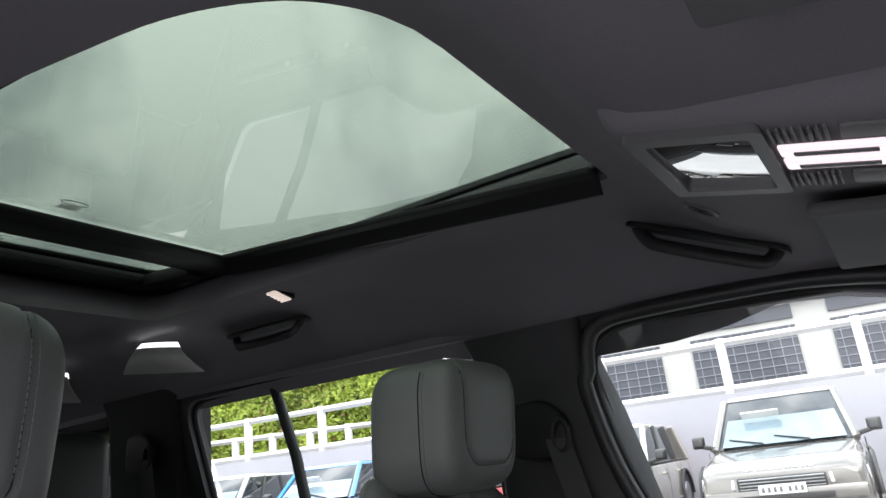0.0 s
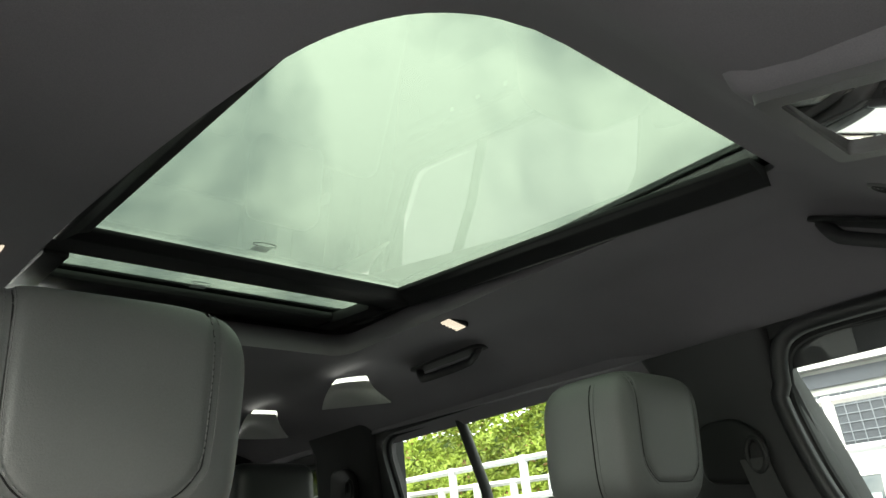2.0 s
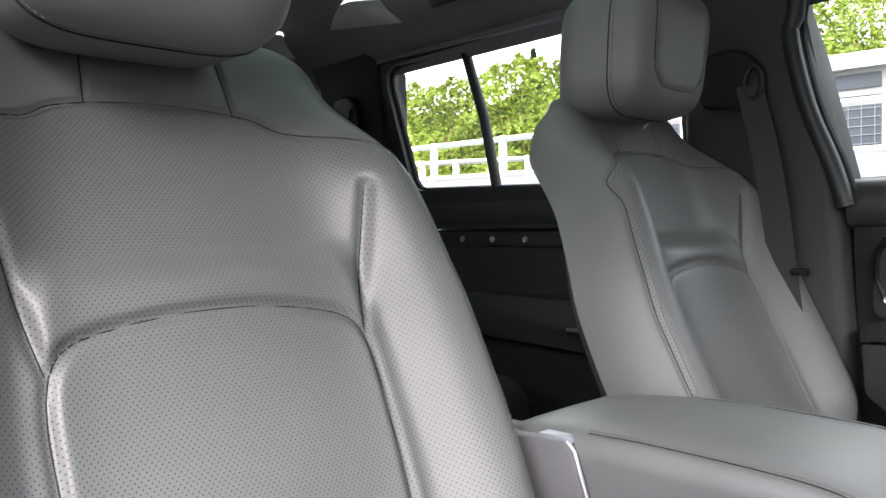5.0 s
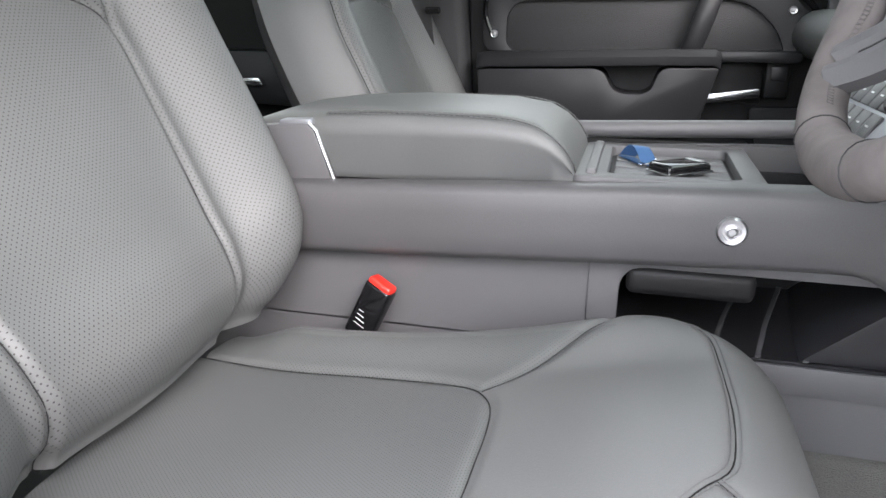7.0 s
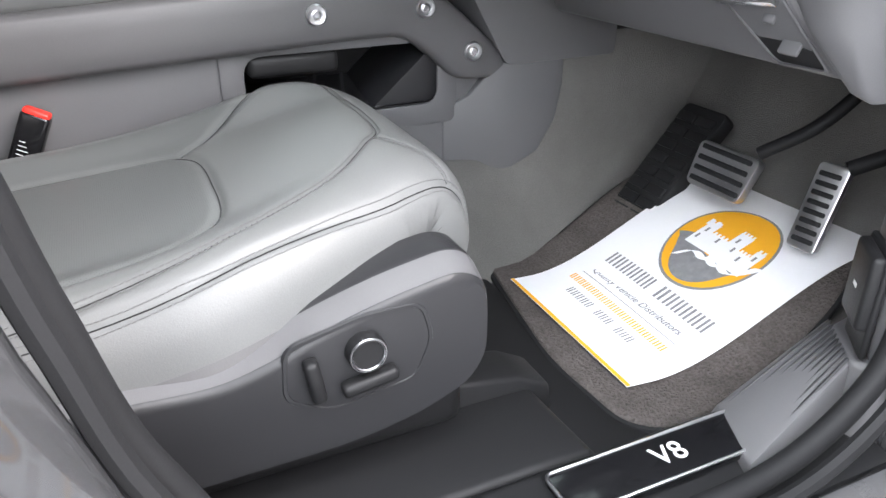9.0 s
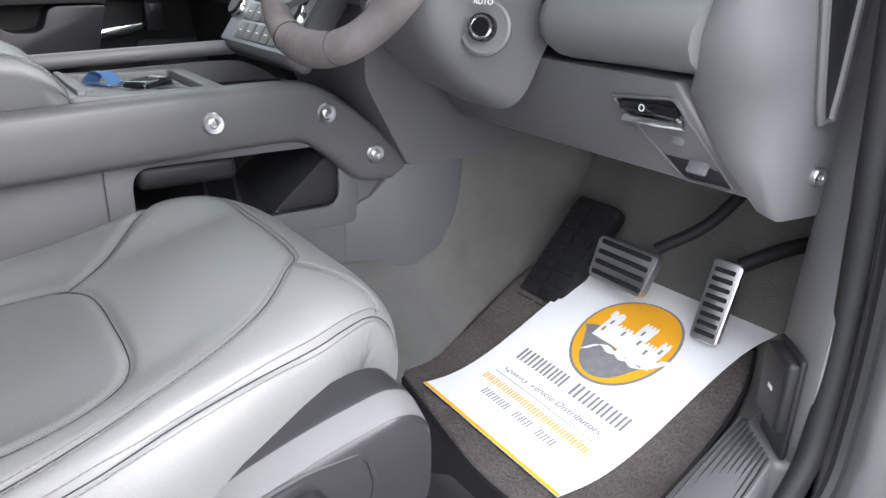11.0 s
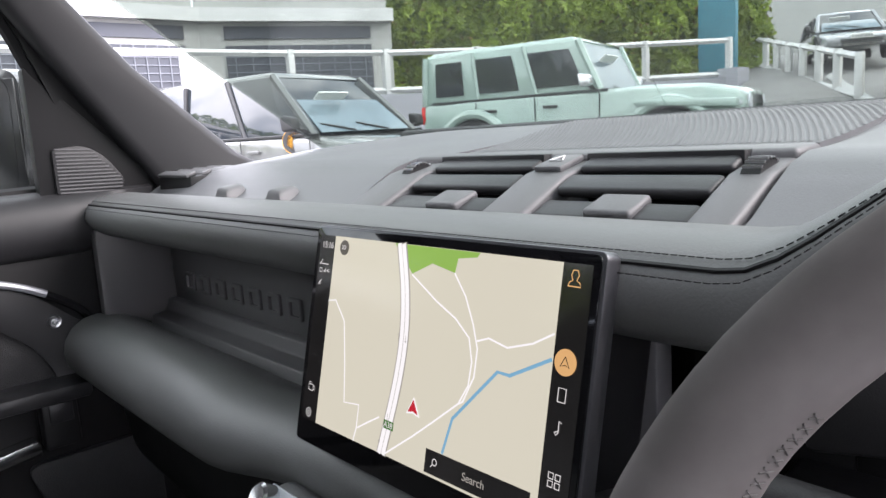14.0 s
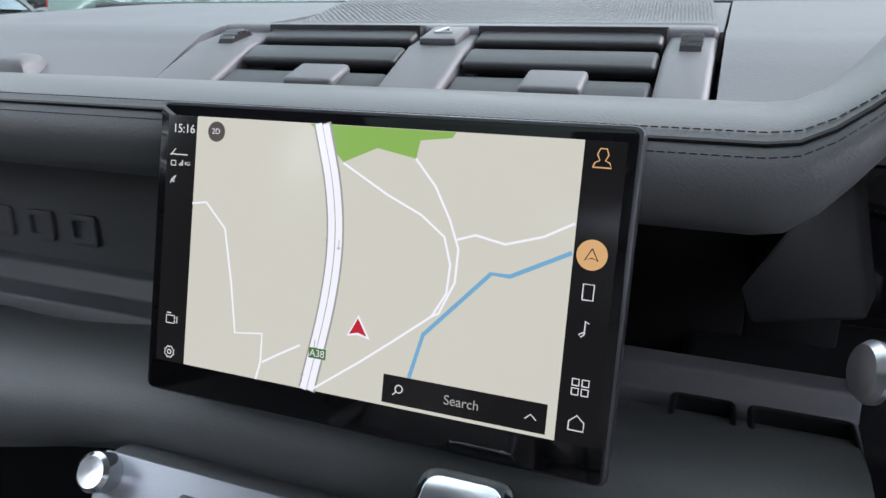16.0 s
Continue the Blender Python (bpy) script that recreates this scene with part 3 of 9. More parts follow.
ap = spline([(-0.722, 0.085, 1.22), (-0.722, 0.060, 1.30), (-0.716, 0.026, 1.39), (-0.711, 0.004, 1.475), (-0.708, -0.008, 1.555), (-0.706, 0.004, 1.622), (-0.704, 0.036, 1.650), (-0.703, 0.10, 1.659), (-0.703, 0.27, 1.658), (-0.703, 0.42, 1.650), (-0.703, 0.55, 1.626), (-0.703, 0.66, 1.585)], 8)
solo("trim_aperture_left", tube([p + Vector((0.004, -0.010 if p.z < 1.56 else 0, 0.010 if p.z >= 1.56 else 0)) for p in ap], 0.016, 10), DARK_TRIM, "smooth grey edge trim of the passenger doorway", "trim", kind="structure")
solo("trim_aperture_seal", tube([p + Vector((-0.014, 0.004, -0.004)) for p in ap], 0.009, 8), RUBBER, "black rubber seal of the passenger doorway", "door seal", kind="structure")

# header over the windscreen, door headers, tail wall
solo("trim_header", prism(rounded([(0.665, 1.582), (0.705, 1.590), (0.725, 1.66), (0.665, 1.70)], 0.012, 3), "x", -0.72, 0.75, 0), HEADLINING, "black trim over the windscreen", "trim", kind="structure")
for nm, sg in (("left", -1), ("right", 1)):
    x0, x1 = sorted((XC + sg * 0.735, XC + sg * 0.80))
    solo("trim_roof_rail_" + nm, loft([[(x0, y, z - 0.01), (x1, y, z - 0.01), (x1, y, z + 0.10), (x0, y, z + 0.10)] for y, z in ((-2.05, 1.70), (-1.2, 1.715), (-0.2, 1.70), (0.05, 1.675), (0.45, 1.645), (0.62, 1.60), (0.75, 1.56))]), HEADLINING, "black rail trim over the doors", "trim", kind="structure")
windscreen = solo("window_1", solid(sheet(lambda u, v: (-0.72 + 1.47 * u, 1.47 - 0.765 * v - 0.28 * (2 * u - 1) ** 4 * (1 - v), 1.32 + 0.34 * v), 10, 6), 0.005), CLEAR_GLASS, "clear laminated windscreen", "windscreen", kind="structure")
windscreen.visible_shadow = False

# rear body
for nm, sg in (("left", -1), ("right", 1)):
    x0, x1 = sorted((XC + sg * 0.74, XC + sg * 0.86))
    solo("wall_rear_quarter_" + nm, join(box(x0, x1, -2.10, -1.60, 0.40, 1.30, 0.01), box(x0, x1, -2.10, -1.60, 1.66, 1.80, 0.01), box(x0, x1, -2.10, -1.98, 1.30, 1.66, 0.005)), PLASTIC_DARK, "black side trim of the load space", "trim", kind="structure")
solo("wall_tail", join(box(-0.84, 0.87, -2.16, -2.08, 0.40, 1.25, 0.01), box(-0.84, -0.62, -2.16, -2.08, 1.25, 1.80, 0.01), box(0.65, 0.87, -2.16, -2.08, 1.25, 1.80, 0.01), box(-0.62, 0.65, -2.16, -2.08, 1.66, 1.80, 0.01)), PLASTIC_DARK, "black trim round the tailgate window", "trim", kind="structure")

# unseen dark panes, added to cut the daylight entering from the rear
for nm, (x0, x1, y0, y1, z0, z1) in (("window_2", (-0.80, -0.795, -1.98, -1.60, 1.30, 1.66)), ("window_3", (0.82, 0.825, -1.98, -1.60, 1.30, 1.66)), ("window_4", (-0.62, 0.65, -2.12, -2.115, 1.25, 1.66))):
    solo(nm, box(x0, x1, y0, y1, z0, z1, 0), REAR_DIM_GLASS, "dark load space pane, added unseen to dim the rear cabin", "car window", kind="structure")

# alpine lights: glazed scoops in the sides of the roof behind the rear doors
for nm, sg in (("left", -1), ("right", 1)):
    al = thing("alpine_window_" + nm, (XC + sg * 0.6, -1.55, 1.78), "curved roof-side skylight with a pale grey scooped surround", "skylight", kind="structure")
    pale = mat("scoop_" + nm, (0.34, 0.34, 0.33), 0.5, 0, 600, 0.1, 0.08)
    for q in (((-1.155, 1.740), (-0.850, 1.697), (-0.936, 1.784), (-1.076, 1.806)), ((-1.64, 1.745), (-1.335, 1.697), (-1.40, 1.785), (-1.54, 1.815))):
        def scoop(u, v, out=0.0):
            y = (q[0][0] * (1 - u) + q[1][0] * u) * (1 - v) + (q[3][0] * (1 - u) + q[2][0] * u) * v
            z = (q[0][1] * (1 - u) + q[1][1] * u) * (1 - v) + (q[3][1] * (1 - u) + q[2][1] * u) * v
            return (XC + sg * (0.475 - 0.035 * math.sin(math.pi * v * 0.9) * math.sin(math.pi * (0.1 + 0.8 * u)) - out), y, z)
        part("surround", solid(sheet(lambda u, v: scoop(u, 0.82 * v), 12, 10), 0.006), pale, al, "pale grey curved scoop")
        # no opening behind this pane: emission stands in for daylight
        part("skylight_pane", solid(sheet(lambda u, v: scoop(u, 0.82 + 0.18 * v), 8, 2), 0.004), glow("skylight_" + nm, (0.9, 0.95, 0.9), 1.6), al, "skylight strip with daylight put in as glow")

# floor
def floor_z(x, y):
    z = 0.440 + 0.12 * smooth(0.85, 1.20, y) + 0.42 * smooth(1.16, 1.44, y)
    if y < -0.2:
        z += 0.02
    return z


solo("floor", sheet(lambda u, v: (-0.80 + 1.60 * u, -2.15 + 3.60 * v, floor_z(-0.80 + 1.60 * u, -2.15 + 3.60 * v)), 32, 72), CARPET, "dark grey carpeted car floor rising to the bulkhead", "car floor", kind="structure")
rings = []
for i in range(25):
    y = 0.58 + 0.86 * i / 24
    e = 0.05 * smooth(1.10, 1.40, y)
    h = 0.63 + 0.20 * smooth(0.92, 0.98, y)
    w = 0.118 + 0.014 * smooth(0.92, 0.98, y)
    rings.append([(s * a, y, z) for s, a, z in ((1, 0.275 + e, 0.43), (1, 0.235 + e, 0.465), (1, 0.185 + e, 0.52), (1, 0.150 + e, 0.575), (1, w + 0.010 + e, 0.625), (1, w + e, h), (-1, w + e, h), (-1, w + 0.010 + e, 0.625), (-1, 0.150 + e, 0.575), (-1, 0.185 + e, 0.52), (-1, 0.235 + e, 0.465), (-1, 0.275 + e, 0.43))])
solo("floor_tunnel", loft(rings, False, False), CARPET, "grey carpeted gearbox tunnel", "car floor", kind="structure", angle=70)
solo("wall_bulkhead", box(-0.80, 0.80, 1.42, 1.50, 0.60, 1.34, 0.01), PLASTIC_DARK, "black bulkhead behind the dashboard", "bulkhead", kind="structure")


# ---- dashboard ----
dash = thing("dashboard", (XC, 0.95, 0.95), "dark grey dashboard with leather-covered rolls and open shelf", "dashboard")


def top_z(x, y):
    """Upper face of the dash pad."""
    return 1.264 + 0.044 * smooth(0.845, 0.96, y) + 0.026 * smooth(0.95, 1.30, y) - 0.08 * smooth(1.40, 1.52, y) - 0.010 * smooth(0.5, 0.76, abs(x - XC))


def top_pad(x0, x1, y0=0.86, y1=1.50, lift=0.0, n=20):
    bm = sheet(lambda u, v: (x0 + (x1 - x0) * u, y0 + (y1 - y0) * v, top_z(x0 + (x1 - x0) * u, y0 + (y1 - y0) * v) + lift), n, 26)
    return solid(bm, 0.02)


part("top_pad", top_pad(-0.735, -0.194), DASH, dash, "grey soft dash top with a fine grain")
part("top_pad", top_pad(0.174, 0.755), DASH, dash, "grey soft dash top with a fine grain")
part("centre_pad", top_pad(-0.192, 0.172, 0.985, 1.50, -0.002), DASH, dash)

# perforated speaker panel between the vents and the windscreen
def grille_x(u, v):
    return -0.150 - 0.10 * v + u * (0.318 + 0.085 * v)


bm = solid(sheet(lambda u, v: (grille_x(u, v), 0.990 + 0.30 * v, top_z(grille_x(u, v), 0.990 + 0.30 * v) + 0.002), 20, 16), 0.004)
part("speaker_panel", bm, DASH, dash, "grey panel under the speaker grille")
bm = bmesh.new()
NX, NY = 62, 38
for i in range(NX):
    for j in range(NY):
        v = (j + 0.5) / NY
        x = grille_x((i + (0.5 if j % 2 else 0.0) + 0.25) / NX, v)
        y = 0.995 + 0.30 * v
        z = top_z(x, y) + 0.0028
        r = 0.0022
        vs = [bm.verts.new((x + r * math.cos(k * math.pi / 3), y + r * 1.25 * math.sin(k * math.pi / 3), z)) for k in range(6)]
        c = bm.verts.new((x, y, z + 0.0008))
        for k in range(6):
            bm.faces.new((vs[k], vs[(k + 1) % 6], c))
tagged(part("grille_pattern", bm, PLASTIC, dash, "raised honeycomb speaker grille", recalc=False), kind="stuff")

# vent block
VY0, VY1 = 0.868, 0.985
vent = thing("air_vent_block", (XC + 0.005, 0.92, 1.29), "grey centre vent housing with two louvred outlets", "air vent")


def vent_x(u):
    return -0.190 + 0.360 * u


def vent_top(y):
    return 1.266 + 0.045 * smooth(0.845, 0.965, y)


def vent_bar(u0, u1, y0, y1, zlo, bev=0.004):
    bm = loft([[(vent_x(u0), y, zlo), (vent_x(u1), y, zlo), (vent_x(u1), y, vent_top(y)), (vent_x(u0), y, vent_top(y))] for y in (y0, (y0 + y1) / 2, y1)])
    return bevel_all(bm, bev, 3, 30)


for u0, u1 in ((0.0, 0.135), (0.470, 0.585), (0.920, 1.0)):
    part("housing", vent_bar(u0, u1, VY0 - 0.012, VY1, 1.245), PLASTIC, vent)
part("housing", vent_bar(0.0, 1.0, VY1 - 0.032, VY1 + 0.006, 1.262), PLASTIC, vent)
part("throat", box(vent_x(0.02), vent_x(0.98), 0.90, 0.955, 1.235, 1.262, 0.002), PLASTIC_DARK, vent)
for u0, u1, tab in ((0.135, 0.470, 0.335), (0.585, 0.920, 0.765)):
    out = part("outlet", box(vent_x(u0), vent_x(u1), 0.945, 0.957, 1.25, 1.31, 0.001), PLASTIC_DARK, vent, "black vent opening")
    for k in range(4):
        y = 0.860 + 0.028 * k
        z = vent_top(y) - 0.006
        bm = slab(pose(vent_x((u0 + u1) / 2), y, z, 24, 0, 0), vent_x(u1) - vent_x(u0) - 0.003, 0.0225, 0.0085, 0.0035, 3)
        part("slat", bm, DARK_TRIM, out)
    bm = slab(pose(vent_x(tab), 0.888, vent_top(0.888) - 0.001, 18, 0, 0), 0.036, 0.028, 0.008, 0.003, 3)
    part("tab", bm, PLASTIC, out, "grey vent tab")
for u in (0.075, 0.962):
    bm = cyl((vent_x(u) - 0.006, 0.935, vent_top(0.935) - 0.0165), (vent_x(u) + 0.006, 0.935, vent_top(0.935) - 0.0165), 0.018, n=28)
    w = part("thumbwheel", bm, PLASTIC_DARK, vent, "ribbed black thumbwheel")
    for k in range(-3, 4):
        a = radians(90 + k * 14)
        part("rib", box(vent_x(u) - 0.006, vent_x(u) + 0.006, 0.935 + math.cos(a) * 0.018 - 0.001, 0.935 + math.cos(a) * 0.018 + 0.001, vent_top(0.935) - 0.0165 + math.sin(a) * 0.018 - 0.001, vent_top(0.935) - 0.0165 + math.sin(a) * 0.018 + 0.001, 0.0), SILVER, w)
hz = part("hazard_switch", slab(pose(vent_x(0.5275), 0.938, vent_top(0.938) - 0.0022, 14, 0, 0), 0.026, 0.030, 0.006, 0.002), PLASTIC, vent, "hazard warning switch with a triangle")
tri = [(vent_x(0.5275) + 0.007 * math.sin(a), 0.938 + 0.007 * math.cos(a), vent_top(0.938) + 0.0016 + 0.0017 * math.cos(a)) for a in (0, 2.094, 4.189)]
part("triangle", tube(tri, 0.0007, 5, True), WHITE_PRINT, hz)


# the leather roll along the top, rising to a hood over the instruments
def hood_rise(x):
    return smooth(0.200, 0.292, x) * (1 - smooth(0.525, 0.655, x))


def roll_path(x):
    """y and z of the roll's centre along the car's width."""
    up = hood_rise(x)
    return 0.835 + 0.025 * up, 1.250 + 0.058 * up - 0.016 * smooth(0.55, 0.66, x)


def roll_section(x, sy=1.0):
    y, z = roll_path(x)
    e = 0.004
    up = hood_rise(x)
    back = 0.03 + 0.09 * up
    pts = [(0.030 + back * (0.2 + 0.8 * up), 0.022 + 0.010 * up), (0.022, 0.026 + 0.008 * up), (0.000, 0.0255 + 0.006 * up), (-0.022, 0.021), (-0.036, 0.010), (-0.040, -0.006), (-0.033, -0.020), (-0.018, -0.030), (0.008, -0.034), (0.030 + back * (0.2 + 0.8 * up), -0.030)]
    k = 1 - 0.6 * up
    return [(x, y + a, z + b * k) for a, b in pts]


xs = [-0.72 + i * 1.42 / 110 for i in range(111)]
part("upper_roll", loft([roll_section(x) for x in xs]), LEATHER, dash, "stitched leather roll along the dash top", angle=60)
for k, (a, b) in enumerate(((-0.0382, 0.0088), (-0.0272, 0.0180))):
    part("stitching", dashes([(x, roll_path(x)[0] + a, roll_path(x)[1] + b * (1 - 0.6 * hood_rise(x))) for x in xs], 0.0032, 0.0013, 0.00045), DARK_TRIM, dash, "dark stitching")
part("roll_seam", tube([(x, roll_path(x)[0] - 0.0325, roll_path(x)[1] + 0.0135 * (1 - 0.6 * hood_rise(x))) for x in xs], 0.0014, 5), PLASTIC_DARK, dash)

# shelf in front of the passenger
part("shelf_back", box(-0.70, 0.105, 0.900, 0.920, 1.06, 1.235, 0.003), PLASTIC, dash, "moulded shelf back panel")
bm = prism([(0.905, 1.04), (0.905, 1.118), (0.888, 1.116), (0.884, 1.100), (0.862, 1.097), (0.858, 1.082), (0.835, 1.079), (0.80, 1.075), (0.80, 1.04)], "x", -0.70, 0.268, 0.0025)
part("shelf_floor", bm, PLASTIC, dash, "stepped shelf floor")
part("shelf_slot", box(-0.42, -0.10, 0.838, 0.842, 1.0780, 1.0810, 0.001), PLASTIC_DARK, dash)
part("shelf_end", prism(rounded([(0.80, 1.06), (0.80, 1.235), (0.93, 1.235), (0.95, 1.06)], 0.02, 4), "x", -0.725, -0.705, 0.004), PLASTIC, dash)
for x0, x1 in ((0.168, 0.203), (0.209, 0.262)):
    part("shelf_box", bevel_all(ring_frame(rounded([(x0, 0.815), (x1, 0.815), (x1, 0.868), (x0, 0.868)], 0.005, 3), rounded([(x0 + 0.003, 0.818), (x1 - 0.003, 0.818), (x1 - 0.003, 0.865), (x0 + 0.003, 0.865)], 0.004, 3), "z", 1.07, 1.110, 0), 0.001, 1), PLASTIC_DARK, dash, "small open storage box")
part("recess_back", box(0.100, 0.206, 0.955, 0.965, 1.06, 1.262, 0.002), PLASTIC_DARK, dash, "dark deep recess behind the screen")
# raised name as plain bars
for i in range(8):
    x = -0.650 + i * 0.0475
    part("raised_mark", ring_frame(rounded([(x, 1.134), (x + 0.030, 1.134), (x + 0.030, 1.160), (x, 1.160)], 0.004, 3), rounded([(x + 0.005, 1.139), (x + 0.025, 1.139), (x + 0.025, 1.155), (x + 0.005, 1.155)], 0.003, 3), "y", 0.8965, 0.901, 0.0008), PLASTIC, dash, "raised plain mark moulded in the shelf back")


def lower_section(x):
    yy = 0.795 + 0.014 * smooth(-0.30, -0.16, x)
    n = 16
    return [(x, yy + 0.050 * math.cos(a * 2 * math.pi / n) * (1.0 if math.cos(a * 2 * math.pi / n) < 0 else 1.4), 1.062 + 0.016 * smooth(-0.30, -0.10, x) + (0.048 - 0.012 * smooth(-0.36, -0.16, x)) * math.sin(a * 2 * math.pi / n)) for a in range(n)]


part("lower_roll", loft([lower_section(-0.725 + 0.985 * i / 30) for i in range(31)]), LEATHER, dash, "plain leather roll under the shelf", angle=60)
part("glovebox", prism(rounded([(0.80, 1.03), (1.00, 1.03), (1.05, 0.72), (0.95, 0.70), (0.82, 0.90)], 0.02, 4), "x", -0.72, -0.16, 0.006), PLASTIC_DARK, dash, "dark glovebox lid under the roll")
part("centre_panel", prism(rounded([(0.80, 1.05), (1.10, 1.10), (1.10, 0.79), (0.88, 0.79), (0.80, 0.93)], 0.015, 4), "x", -0.145, 0.145, 0.006), PLASTIC, dash)
part("carcass", box(-0.71, 0.70, 1.00, 1.42, 0.90, 1.275, 0.02), PLASTIC_DARK, dash)
# ribs on the dash top beside the vents
for x in (-0.315, -0.435):
    bm = loft([[(x - 0.030, 0.862, 1.255), (x + 0.020, 0.862, 1.255), (x + 0.012, 0.866, 1.284), (x - 0.012, 0.866, 1.286)], [(x - 0.034, 0.900, 1.262), (x + 0.012, 0.900, 1.262), (x + 0.006, 0.892, 1.288), (x - 0.016, 0.892, 1.289)]])
    part("rib", bevel_all(bm, 0.005, 2), PLASTIC, dash)
for x0, x1 in ((-0.715, -0.60), (0.60, 0.72)):
    sv = part("side_vent", box(x0, x1, 0.90, 0.985, 1.262, 1.296, 0.006), PLASTIC_DARK, dash, "louvred side vent")
    for k in range(4):
        part("slat", slab(pose((x0 + x1) / 2, 0.905 + 0.022 * k, 1.297 + 0.001 * k, 20, 0, 0), x1 - x0 - 0.012, 0.016, 0.005, 0.002), PLASTIC, sv)

# touch screen
SC = Vector((0.021, 0.772, 1.194))
sx_ax, sy_ax = Vector((1, 0, 0)), Vector((0, 0.036, 0.152)).normalized()
SM = basis(SC, sx_ax, sy_ax)
scr = thing("touch_screen", SC, "black framed touch screen showing a pale road map", "screen")


def on_screen(x0, x1, y0, y1, z0, z1, bev=0.0, seg=2):
    bm = box(x0, x1, y0, y1, z0, z1, bev, seg)
    bm.transform(SM)
    return bm


SW, SH = 0.1275, 0.0785
bm = prism(rounded([(-SW - 0.0025, -SH - 0.0035), (SW, -SH - 0.0035), (SW, SH), (-SW - 0.0025, SH)], 0.005, 4), "z", -0.012, 0.0, 0.0015)
bm.transform(SM)
part("housing", bm, SCREEN_EDGE, scr, "slim grey metal edge")
bm = prism(rounded([(-SW - 0.001, -SH - 0.002), (SW - 0.002, -SH - 0.002), (SW - 0.002, SH - 0.002), (-SW - 0.001, SH - 0.002)], 0.004, 4), "z", 0.0, 0.0012, 0.0004)
bm.transform(SM)
part("glass", bm, SCREEN_GLASS, scr, "glossy black front glass")
part("bracket", on_screen(-0.10, 0.10, -0.06, 0.06, -0.10, -0.012, 0.01), PLASTIC_DARK, scr)
MAPC = glow("map_ground", (0.77, 0.75, 0.59), 0.62)
MAPG = glow("map_green", (0.35, 0.62, 0.12), 0.55)
MAPW = glow("map_road", (0.95, 0.95, 0.92), 0.72)
MAPK = glow("map_road_edge", (0.62, 0.60, 0.52), 0.4)
MAPB = glow("map_river", (0.25, 0.55, 0.75), 0.55)
PANEL = glow("screen_panel", (0.030, 0.029, 0.028), 0.25)
ICON = glow("screen_icon", (0.85, 0.84, 0.80), 0.6)
ORANGE = glow("screen_orange", (0.85, 0.50, 0.20), 0.6)
SCARLET = glow("screen_red", (0.70, 0.03, 0.05), 0.55)
# the picture, laid out in millimetres from the middle of the glass


def mp(x, y, h=0.0):
    return SM @ Vector((x / 1000, y / 1000, 0.0016 + h))


def flat(poly, h):
    """A flat area of the picture, as a thin plate."""
    return loft([[mp(x, y, h) for x, y in poly], [mp(x, y, h + 0.00015) for x, y in poly]])


def road(pts, w, h, smooth_it=True):
    P = spline([(x, y, 0) for x, y in pts], 5) if smooth_it else [Vector((x, y, 0)) for x, y in pts]
    P = [mp(p.x, p.y, h) for p in P]
    nrm = (SM.to_3x3() @ Vector((0, 0, 1)))
    bm = bmesh.new()
    rows = []
    for i, p in enumerate(P):
        d = (P[min(i + 1, len(P) - 1)] - P[max(i - 1, 0)]).normalized()
        s = d.cross(nrm) * w / 2
        rows.append((bm.verts.new(p + s), bm.verts.new(p - s)))
    for a, b in zip(rows, rows[1:]):
        bm.faces.new((a[0], a[1], b[1], b[0]))
    return bm


part("map", flat([(-104, 71), (102.5, 71), (102.5, -64), (-104, -64)], 0), MAPC, scr, "lit beige map")
part("park", flat([(-35, 70.8), (43, 70.8), (41, 68), (25.3, 66), (23.8, 57.3), (3.2, 61), (-14.7, 53), (-22.3, 60)], 0.0002), MAPG, scr, "green map area")
main = [(-28, 71), (-19.5, 41), (-16, 13), (-18, -19), (-26, -64)]
part("road_edge", road(main, 0.0098, 0.0004), MAPK, scr)
for off in (-2.1, 2.1):
    part("road", road([(x + off, y) for x, y in main], 0.0037, 0.0006), MAPW, scr)
for pts in ([(-14.6, 52.5), (10.6, 39), (29, 31), (41.6, 21.8), (45.7, 9), (45, -4.7), (38.6, -16.5)],
            [(23.8, 57.3), (35, 45), (43.6, 30), (49, 17), (48.7, 1), (42, -14.6), (38.6, -16.5)],
            [(47.9, 21.2), (56.8, 24.3), (71.2, 21.6), (88.6, 26.9), (102, 34.3)],
            [(-24, -64), (2.7, -44.7), (20, -31.3), (38.6, -16.5)],
            [(-104, 24.5), (-95, 25.9), (-82, 13), (-76, -15), (-71.7, -41.4), (-54.8, -39.3), (-54.7, -54.5), (-57, -64)],
            [(-53.6, -54.3), (-43, -48), (-31.7, -41.7)]):
    part("lane", road(pts, 0.0011, 0.0005, False), MAPW, scr)
part("river", road([(102, 21.2), (74.8, 7.2), (65.9, 7.4), (35, -26), (29.6, -48)], 0.0020, 0.0003, False), MAPB, scr, "blue river line")
part("arrow_edge", flat([(0.3, -21.5), (7.2, -32.6), (0.7, -31.4), (-5.4, -32.6)], 0.0007), MAPW, scr)
part("position_arrow", flat([(0.3, -23.0), (5.6, -31.4), (0.7, -30.2), (-4.0, -31.4)], 0.0009), SCARLET, scr, "red position arrow")
part("road_sign", flat([(-26, -41.6), (-16.2, -41.6), (-16.2, -47), (-26, -47)], 0.0008), glow("sign_green", (0.12, 0.32, 0.08), 0.4), scr, "small green road number plate")
part("road_number", letters("A38", 0.0052, basis(mp(-21.1, -44.4, 0.0012), sx_ax, sy_ax), 0.00005), ICON, scr)
NZ = SM.to_3x3() @ Vector((0, 0, 1))
